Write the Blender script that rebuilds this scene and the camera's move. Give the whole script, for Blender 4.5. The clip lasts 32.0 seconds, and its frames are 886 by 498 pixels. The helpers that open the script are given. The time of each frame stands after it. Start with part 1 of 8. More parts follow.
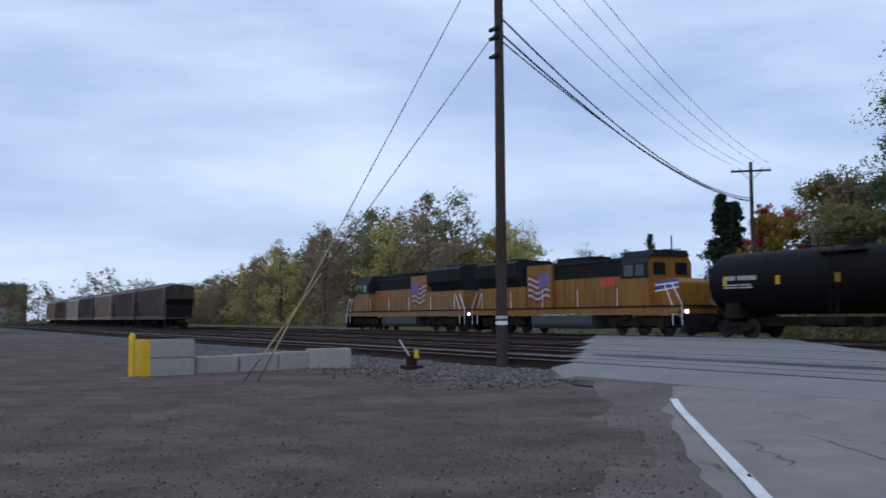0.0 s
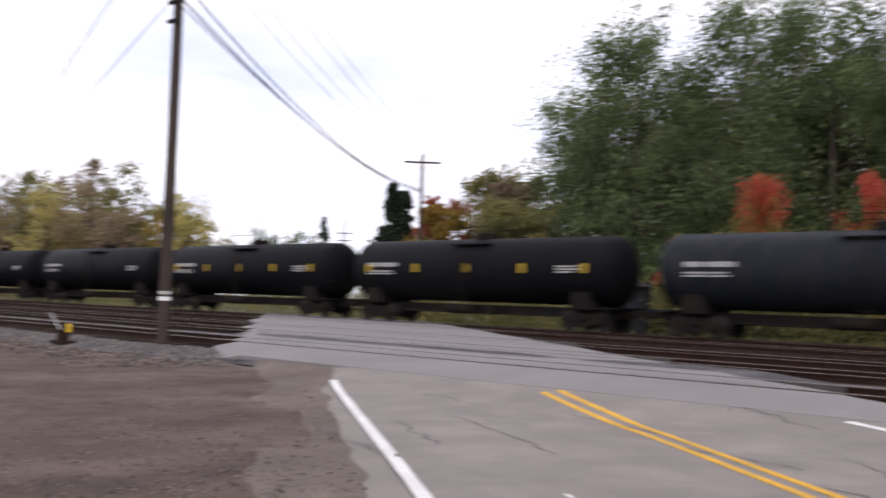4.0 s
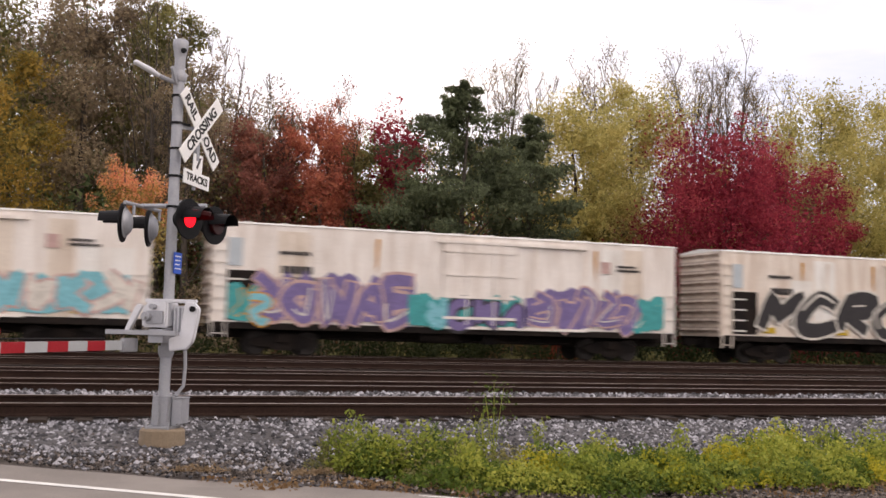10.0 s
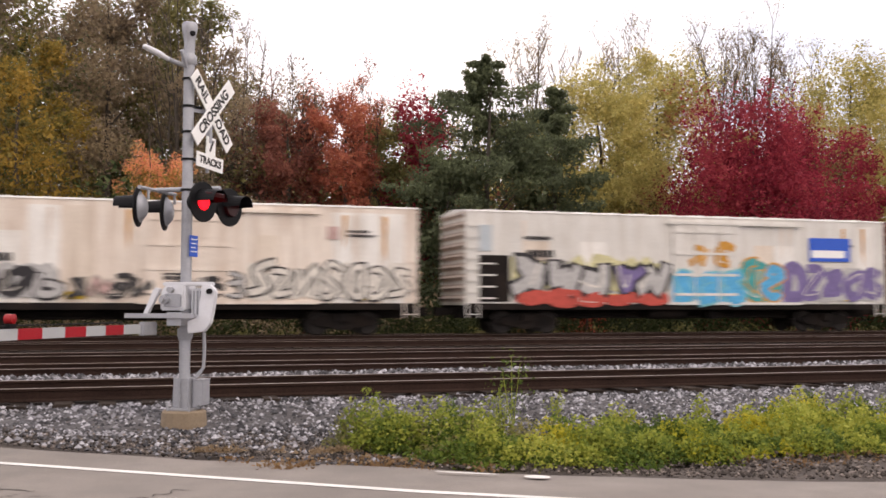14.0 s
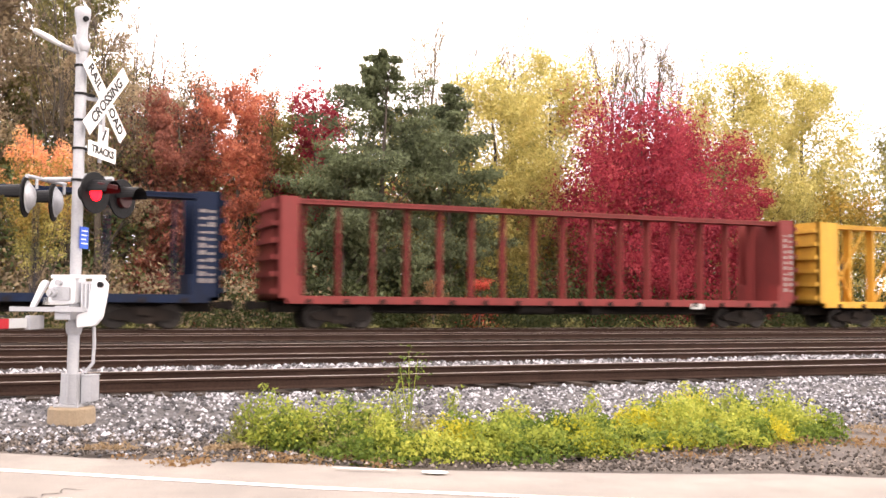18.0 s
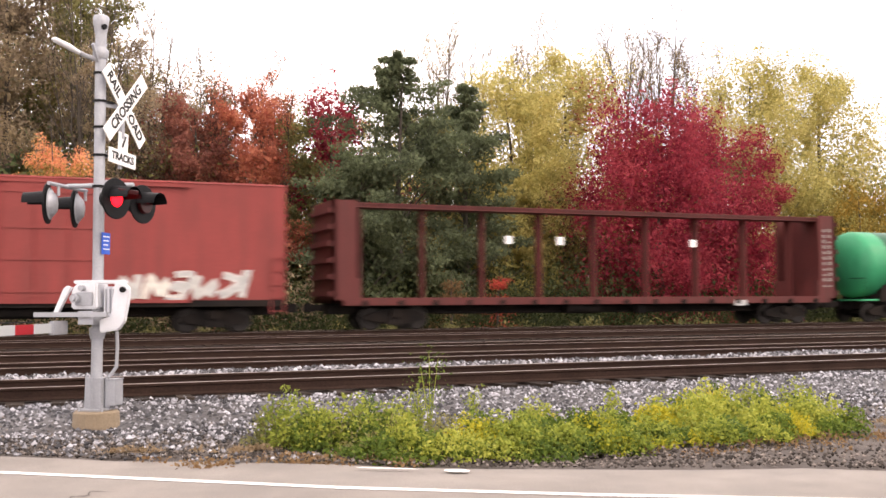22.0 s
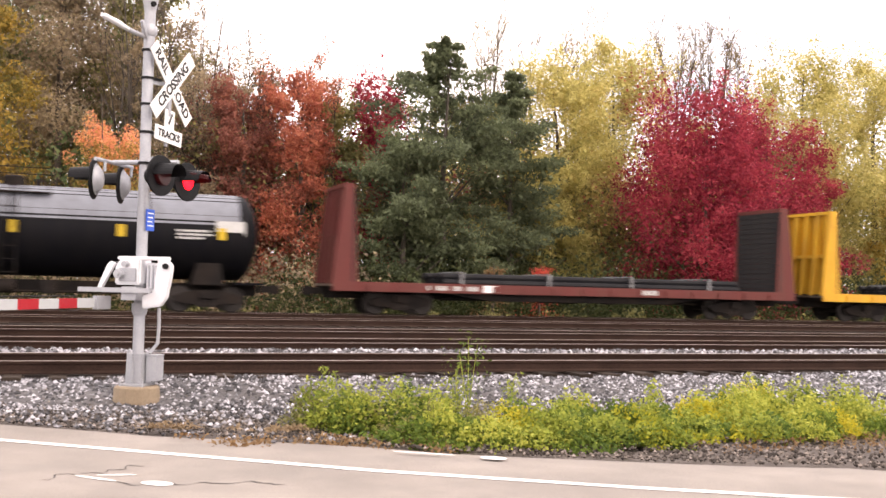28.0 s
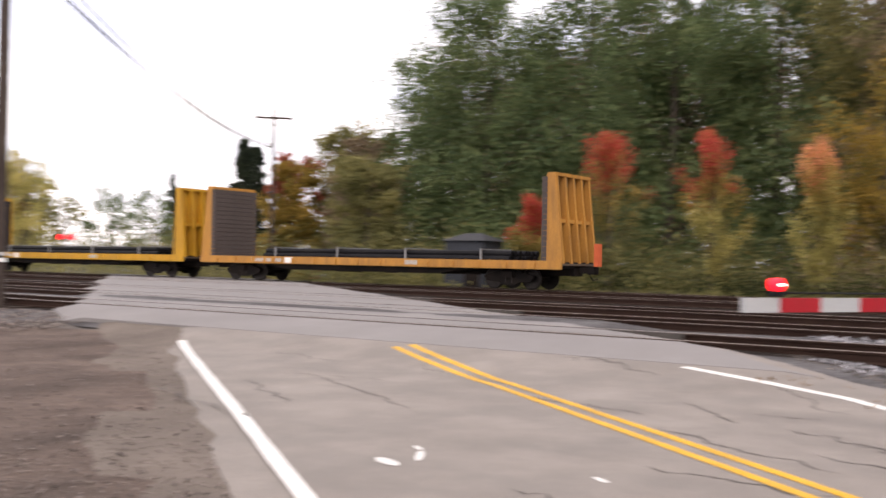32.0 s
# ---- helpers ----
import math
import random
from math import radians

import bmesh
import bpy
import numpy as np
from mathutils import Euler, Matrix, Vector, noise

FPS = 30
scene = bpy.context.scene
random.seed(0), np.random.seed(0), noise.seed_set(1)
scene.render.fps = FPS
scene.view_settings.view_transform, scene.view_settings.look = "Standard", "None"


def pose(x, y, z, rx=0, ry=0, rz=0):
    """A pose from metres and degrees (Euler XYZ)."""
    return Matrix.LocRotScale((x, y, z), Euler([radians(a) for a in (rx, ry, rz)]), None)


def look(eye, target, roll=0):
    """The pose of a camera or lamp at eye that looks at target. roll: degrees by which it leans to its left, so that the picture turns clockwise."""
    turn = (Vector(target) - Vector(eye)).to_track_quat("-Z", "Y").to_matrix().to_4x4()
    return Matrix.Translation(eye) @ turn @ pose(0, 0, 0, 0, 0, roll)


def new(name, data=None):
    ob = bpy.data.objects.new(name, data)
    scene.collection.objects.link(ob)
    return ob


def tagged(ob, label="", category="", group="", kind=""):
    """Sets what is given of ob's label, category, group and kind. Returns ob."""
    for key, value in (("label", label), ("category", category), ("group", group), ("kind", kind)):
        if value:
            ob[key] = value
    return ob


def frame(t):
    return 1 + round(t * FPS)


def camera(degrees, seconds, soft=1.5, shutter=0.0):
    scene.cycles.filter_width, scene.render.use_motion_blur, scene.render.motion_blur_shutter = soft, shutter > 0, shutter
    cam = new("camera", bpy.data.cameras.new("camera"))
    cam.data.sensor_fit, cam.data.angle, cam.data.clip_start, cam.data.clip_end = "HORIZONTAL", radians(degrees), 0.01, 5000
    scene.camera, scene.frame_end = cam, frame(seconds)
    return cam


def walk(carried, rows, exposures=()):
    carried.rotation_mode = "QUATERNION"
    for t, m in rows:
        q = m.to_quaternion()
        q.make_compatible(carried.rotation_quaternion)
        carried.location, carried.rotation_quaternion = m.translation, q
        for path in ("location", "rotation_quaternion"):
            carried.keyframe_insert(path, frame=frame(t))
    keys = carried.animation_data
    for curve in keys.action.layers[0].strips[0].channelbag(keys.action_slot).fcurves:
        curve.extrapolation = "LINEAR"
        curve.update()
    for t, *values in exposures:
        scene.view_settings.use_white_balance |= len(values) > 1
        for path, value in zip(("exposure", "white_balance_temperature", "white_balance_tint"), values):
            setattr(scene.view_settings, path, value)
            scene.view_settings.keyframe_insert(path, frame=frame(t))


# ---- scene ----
cam = camera(47.37, 32.0, soft=1.55, shutter=0.36)
PATH = [
    (0.0, -0.170, -0.130, 1.498, 62.06, 3.85, 0.38),
    (0.5, -0.199, -0.049, 1.508, 65.62, 3.49, 0.69),
    (1.0, -0.197, -0.165, 1.495, 67.60, 3.24, 0.13),
    (1.5, -0.196, -0.168, 1.495, 67.94, 2.99, 0.18),
    (2.0, -0.205, -0.167, 1.492, 68.77, 2.78, 0.27),
    (2.5, -0.211, -0.166, 1.492, 68.84, 2.64, 0.40),
    (4.5, -0.211, 0.051, 1.500, 28.74, 4.51, -1.39),
    (4.6, -0.192, 0.042, 1.500, 25.70, 4.85, -1.11),
    (5.0, -0.138, 0.040, 1.507, 14.37, 5.23, -2.05),
    (5.2, -0.105, 0.026, 1.494, 8.06, 5.62, -2.10),
    (5.5, -0.012, -0.023, 1.512, -0.95, 5.80, -2.23),
    (6.0, 0.073, -0.025, 1.471, -12.40, 6.05, -1.95),
    (6.5, 0.124, -0.012, 1.480, -17.42, 5.90, -1.91),
    (7.0, 0.129, -0.020, 1.489, -18.74, 5.84, -2.00),
    (7.5, 0.099, -0.015, 1.494, -19.79, 5.83, -1.81),
    (8.0, 0.020, -0.012, 1.518, -19.07, 5.78, -1.70),
    (8.5, -0.053, 0.002, 1.532, -19.45, 5.47, -1.37),
    (9.0, -0.073, 0.009, 1.527, -19.12, 5.21, -1.33),
    (9.5, -0.046, 0.020, 1.517, -18.86, 4.84, -1.48),
    (10.0, -0.036, 0.024, 1.498, -18.57, 4.51, -1.54),
    (10.5, -0.020, 0.020, 1.491, -18.38, 4.05, -1.26),
    (11.0, 0.001, 0.017, 1.484, -18.17, 3.65, -1.10),
    (11.5, -0.000, 0.019, 1.482, -17.76, 3.30, -0.85),
    (12.0, 0.067, 0.032, 1.468, -16.94, 3.10, -0.65),
    (12.5, 0.114, 0.039, 1.467, -16.43, 2.93, -0.59),
    (13.0, 0.109, 0.033, 1.468, -16.27, 2.91, -0.24),
    (13.5, 0.113, 0.020, 1.483, -16.04, 2.98, 0.16),
    (14.0, 0.154, 0.007, 1.496, -16.77, 3.15, -0.08),
    (14.5, 0.191, 0.008, 1.484, -19.16, 3.23, -0.32),
    (15.0, 0.144, 0.014, 1.480, -20.65, 3.22, -0.71),
    (15.5, 0.073, 0.011, 1.495, -21.47, 3.15, -1.03),
    (17.5, 0.037, -0.030, 1.525, -23.08, 2.92, -1.03),
    (18.0, 0.068, -0.013, 1.518, -22.88, 2.86, -0.58),
    (18.5, 0.105, -0.008, 1.513, -22.11, 2.81, -0.16),
    (19.0, 0.142, -0.005, 1.518, -21.22, 2.76, -0.01),
    (19.5, 0.166, 0.006, 1.495, -20.47, 2.74, 0.41),
    (20.0, 0.173, 0.008, 1.498, -20.26, 2.68, 0.94),
    (20.5, 0.168, 0.001, 1.501, -20.59, 2.67, 1.04),
    (21.0, 0.142, -0.024, 1.510, -21.15, 2.72, 0.69),
    (21.5, 0.083, -0.050, 1.508, -21.59, 2.82, 0.39),
    (22.0, 0.031, -0.060, 1.512, -21.88, 2.88, 0.26),
    (22.5, 0.061, -0.050, 1.514, -21.50, 2.80, 0.06),
    (23.0, 0.108, -0.033, 1.505, -20.97, 2.77, 0.04),
    (23.5, 0.125, -0.040, 1.509, -20.68, 2.71, 0.05),
    (24.0, 0.103, -0.041, 1.507, -20.70, 2.63, 0.46),
    (24.5, 0.072, -0.040, 1.505, -20.75, 2.64, 0.09),
    (25.0, 0.071, -0.039, 1.505, -20.88, 2.63, -0.48),
    (25.5, 0.078, -0.036, 1.499, -21.21, 2.65, -0.94),
    (27.5, 0.094, 0.020, 1.500, -20.56, 2.24, -0.97),
    (28.0, 0.078, 0.031, 1.490, -19.50, 2.14, -1.41),
    (28.5, 0.080, 0.028, 1.502, -18.11, 2.00, -1.93),
    (29.0, 0.044, 0.038, 1.494, -15.29, 1.77, -1.94),
    (29.5, -0.039, 0.051, 1.491, -11.75, 1.51, -2.07),
    (30.0, -0.107, 0.074, 1.500, -8.74, 1.27, -2.31),
    (30.2, -0.085, 0.103, 1.489, -7.55, 1.25, -2.19),
    (30.5, -0.141, 0.081, 1.493, -6.00, 1.12, -2.36),
    (31.0, -0.148, 0.124, 1.474, 0.99, 1.05, -1.89),
    (31.1, -0.125, 0.142, 1.477, 4.26, 0.99, -2.45),
    (31.5, -0.130, 0.115, 1.482, 18.66, 1.05, -2.11),
    (32.0, -0.201, 0.109, 1.482, 35.41, 0.73, -1.05),
]
EXPOSURES = [(0.0, -0.45, 5700, 9), (1.0, -0.47, 5650, 9), (2.0, -0.32, 5800, 16), (2.5, -0.1, 6200, 18), (4.5, 0.7, 7700, 19), (5.0, 0.95, 8000, 18), (6.0, 0.8, 8300, 20), (7.0, 0.78, 8350, 20), (8.0, 0.58, 8400, 20), (9.0, 0.48, 8400, 20), (11.0, 0.52, 8400, 20),
             (14.5, 0.75, 8500, 20), (16.5, 1.4, 8700, 20), (18.5, 2.05, 9000, 20), (20.0, 1.8, 9000, 21), (21.0, 1.7, 8900, 21), (22.0, 1.45, 8800, 20), (23.5, 1.2, 8600, 20), (25.0, 0.6, 8500, 20), (26.5, 1.0, 8700, 20), (28.0, 1.65, 8900, 21), (30.0, 1.32, 8700, 20), (31.0, 1.28, 8400, 19), (32.0, 0.9, 8200, 19)]
walk(cam, [(t, pose(x, y, z, 90 + pitch, roll, yaw)) for t, x, y, z, yaw, pitch, roll in PATH], EXPOSURES)

# ---- light: overcast sky, weak wide sun behind cloud ----
world = bpy.data.worlds.new("overcast")
scene.world = world
world.use_nodes = True
wn, wl = world.node_tree.nodes, world.node_tree.links
wn.clear()
w_out, w_bg, w_sky = wn.new("ShaderNodeOutputWorld"), wn.new("ShaderNodeBackground"), wn.new("ShaderNodeTexSky")
w_sky.sky_type, w_sky.sun_disc = "NISHITA", False
w_sky.sun_elevation, w_sky.sun_rotation = radians(38), radians(150)
w_tc, w_map, w_noise, w_ramp, w_mix, w_gain = (wn.new("ShaderNodeTexCoord"), wn.new("ShaderNodeMapping"), wn.new("ShaderNodeTexNoise"), wn.new("ShaderNodeValToRGB"),
                                               wn.new("ShaderNodeMix"), wn.new("ShaderNodeMix"))
w_map.inputs["Scale"].default_value = (1.0, 1.0, 4.2)
w_noise.inputs["Scale"].default_value, w_noise.inputs["Detail"].default_value, w_noise.inputs["Roughness"].default_value = 2.1, 6.0, 0.52
w_ramp.color_ramp.elements[0].position, w_ramp.color_ramp.elements[0].color = 0.32, (5.6, 6.8, 9.6, 1)
w_ramp.color_ramp.elements[1].position, w_ramp.color_ramp.elements[1].color = 0.66, (11.0, 11.8, 13.1, 1)
w_mix.data_type = "RGBA"
w_mix.inputs[0].default_value = 0.9
wl.new(w_tc.outputs["Generated"], w_map.inputs["Vector"])
wl.new(w_map.outputs["Vector"], w_noise.inputs["Vector"])
wl.new(w_noise.outputs["Fac"], w_ramp.inputs["Fac"])
wl.new(w_sky.outputs["Color"], w_mix.inputs[6])
wl.new(w_ramp.outputs["Color"], w_mix.inputs[7])
wl.new(w_mix.outputs[2], w_bg.inputs["Color"])
w_bg.inputs["Strength"].default_value = 0.105
wl.new(w_bg.outputs["Background"], w_out.inputs["Surface"])
sun = new("sun", bpy.data.lights.new("sun", "SUN"))
sun.data.energy, sun.data.angle, sun.data.color = 0.5, radians(30), (1.0, 0.96, 0.9)
sun.matrix_world = look((30, -40, 45), (0, 0, 0))

# ---- materials ----
def mat(name, col, rough=0.7, metal=0.0, var=0.18, scale=2.0, bump=0.15, fine=40.0, dirt=None, dirt_amt=0.5, streak=False, island=0.0, emit=0.0, spec=0.25, bdist=0.01, skew=1.0):
    m = bpy.data.materials.new(name)
    m.use_nodes = True
    nt = m.node_tree
    n, l = nt.nodes, nt.links
    p = n["Principled BSDF"]
    p.inputs["Roughness"].default_value, p.inputs["Metallic"].default_value = rough, metal
    p.inputs["Specular IOR Level"].default_value = spec
    tc = n.new("ShaderNodeTexCoord")
    def noise_node(sc, detail, stretch=None):
        x = n.new("ShaderNodeTexNoise")
        x.inputs["Scale"].default_value, x.inputs["Detail"].default_value, x.inputs["Roughness"].default_value = sc, detail, 0.6
        if stretch:
            mp = n.new("ShaderNodeMapping")
            mp.inputs["Scale"].default_value = stretch
            l.new(tc.outputs["Object"], mp.inputs["Vector"])
            l.new(mp.outputs["Vector"], x.inputs["Vector"])
        else:
            l.new(tc.outputs["Object"], x.inputs["Vector"])
        return x
    big, small = noise_node(scale, 4.0), noise_node(fine, 3.0)
    add = n.new("ShaderNodeMath")
    add.operation = "ADD"
    l.new(big.outputs["Fac"], add.inputs[0])
    l.new(small.outputs["Fac"], add.inputs[1])
    mr = n.new("ShaderNodeMapRange")
    mr.inputs["From Min"].default_value, mr.inputs["From Max"].default_value = 0.7, 1.3
    mr.inputs["To Min"].default_value, mr.inputs["To Max"].default_value = 1.0 - var, 1.0 + var
    l.new(add.outputs[0], mr.inputs["Value"])
    value = mr.outputs["Result"]
    if island:
        geo, mr2, mul = n.new("ShaderNodeNewGeometry"), n.new("ShaderNodeMapRange"), n.new("ShaderNodeMath")
        mr2.inputs["To Min"].default_value, mr2.inputs["To Max"].default_value = 1.0 - island, 1.0 + island * skew
        power = n.new("ShaderNodeMath")
        power.operation, power.inputs[1].default_value = "POWER", skew
        l.new(geo.outputs["Random Per Island"], power.inputs[0])
        l.new(power.outputs[0], mr2.inputs["Value"])
        mul.operation = "MULTIPLY"
        l.new(value, mul.inputs[0])
        l.new(mr2.outputs["Result"], mul.inputs[1])
        value = mul.outputs[0]
    hsv = n.new("ShaderNodeHueSaturation")
    hsv.inputs["Color"].default_value = (*col, 1)
    l.new(value, hsv.inputs["Value"])
    out = hsv.outputs["Color"]
    if dirt:
        dn = noise_node(1.0, 5.0, (3.0, 3.0, 0.4) if streak else (1.1, 1.1, 1.1))
        ramp = n.new("ShaderNodeValToRGB")
        ramp.color_ramp.elements[0].position, ramp.color_ramp.elements[1].position = 0.42, 0.72
        ramp.color_ramp.elements[1].color = (dirt_amt, dirt_amt, dirt_amt, 1)
        l.new(dn.outputs["Fac"], ramp.inputs["Fac"])
        mx = n.new("ShaderNodeMix")
        mx.data_type = "RGBA"
        l.new(ramp.outputs["Color"], mx.inputs[0])
        l.new(out, mx.inputs[6])
        mx.inputs[7].default_value = (*dirt, 1)
        out = mx.outputs[2]
    l.new(out, p.inputs["Base Color"])
    if bump:
        bp = n.new("ShaderNodeBump")
        bp.inputs["Strength"].default_value, bp.inputs["Distance"].default_value = min(1.0, bump * 2), bdist
        l.new(add.outputs[0], bp.inputs["Height"])
        l.new(bp.outputs["Normal"], p.inputs["Normal"])
    if emit:
        p.inputs["Emission Color"].default_value, p.inputs["Emission Strength"].default_value = (*col, 1), emit
    return m


def leaf_mat(name, a, b, c):
    """Leaves: three colours spread over the single leaves, some light shining through."""
    m = bpy.data.materials.new(name)
    m.use_nodes = True
    n, l = m.node_tree.nodes, m.node_tree.links
    p = n["Principled BSDF"]
    p.inputs["Roughness"].default_value, p.inputs["Specular IOR Level"].default_value = 0.6, 0.12
    geo, ramp, tr, mix, tc, nz, hs = (n.new("ShaderNodeNewGeometry"), n.new("ShaderNodeValToRGB"), n.new("ShaderNodeBsdfTranslucent"), n.new("ShaderNodeMixShader"), n.new("ShaderNodeTexCoord"),
                                      n.new("ShaderNodeTexNoise"), n.new("ShaderNodeMath"))
    e = ramp.color_ramp.elements
    e[0].color, e[1].color = (*a, 1), (*c, 1)
    e[0].position, e[1].position = 0.15, 0.85
    e.new(0.5).color = (*b, 1)
    nz.inputs["Scale"].default_value = 0.45
    l.new(tc.outputs["Object"], nz.inputs["Vector"])
    hs.operation = "MULTIPLY_ADD"
    l.new(geo.outputs["Random Per Island"], hs.inputs[0])
    hs.inputs[1].default_value = 0.5
    off = n.new("ShaderNodeMapRange")
    off.inputs["From Min"].default_value, off.inputs["From Max"].default_value, off.inputs["To Max"].default_value = 0.3, 0.7, 0.5
    l.new(nz.outputs["Fac"], off.inputs["Value"])
    l.new(off.outputs["Result"], hs.inputs[2])
    l.new(hs.outputs[0], ramp.inputs["Fac"])
    l.new(ramp.outputs["Color"], p.inputs["Base Color"])
    l.new(ramp.outputs["Color"], tr.inputs["Color"])
    mix.inputs[0].default_value = 0.45
    l.new(p.outputs["BSDF"], mix.inputs[1])
    l.new(tr.outputs["BSDF"], mix.inputs[2])
    l.new(mix.outputs["Shader"], n["Material Output"].inputs["Surface"])
    return m


def piece_var(m, amount):
    """Shade alike pieces apart by the object's own random number."""
    n, l = m.node_tree.nodes, m.node_tree.links
    hsv = next(x for x in n if x.type == "HUE_SAT")
    info, mr = n.new("ShaderNodeObjectInfo"), n.new("ShaderNodeMapRange")
    mr.inputs["To Min"].default_value, mr.inputs["To Max"].default_value = 1 - amount, 1 + amount
    l.new(info.outputs["Random"], mr.inputs["Value"])
    src = hsv.inputs["Value"].links[0].from_socket
    mul = n.new("ShaderNodeMath")
    mul.operation = "MULTIPLY"
    l.new(src, mul.inputs[0])
    l.new(mr.outputs["Result"], mul.inputs[1])
    l.new(mul.outputs[0], hsv.inputs["Value"])
    return m


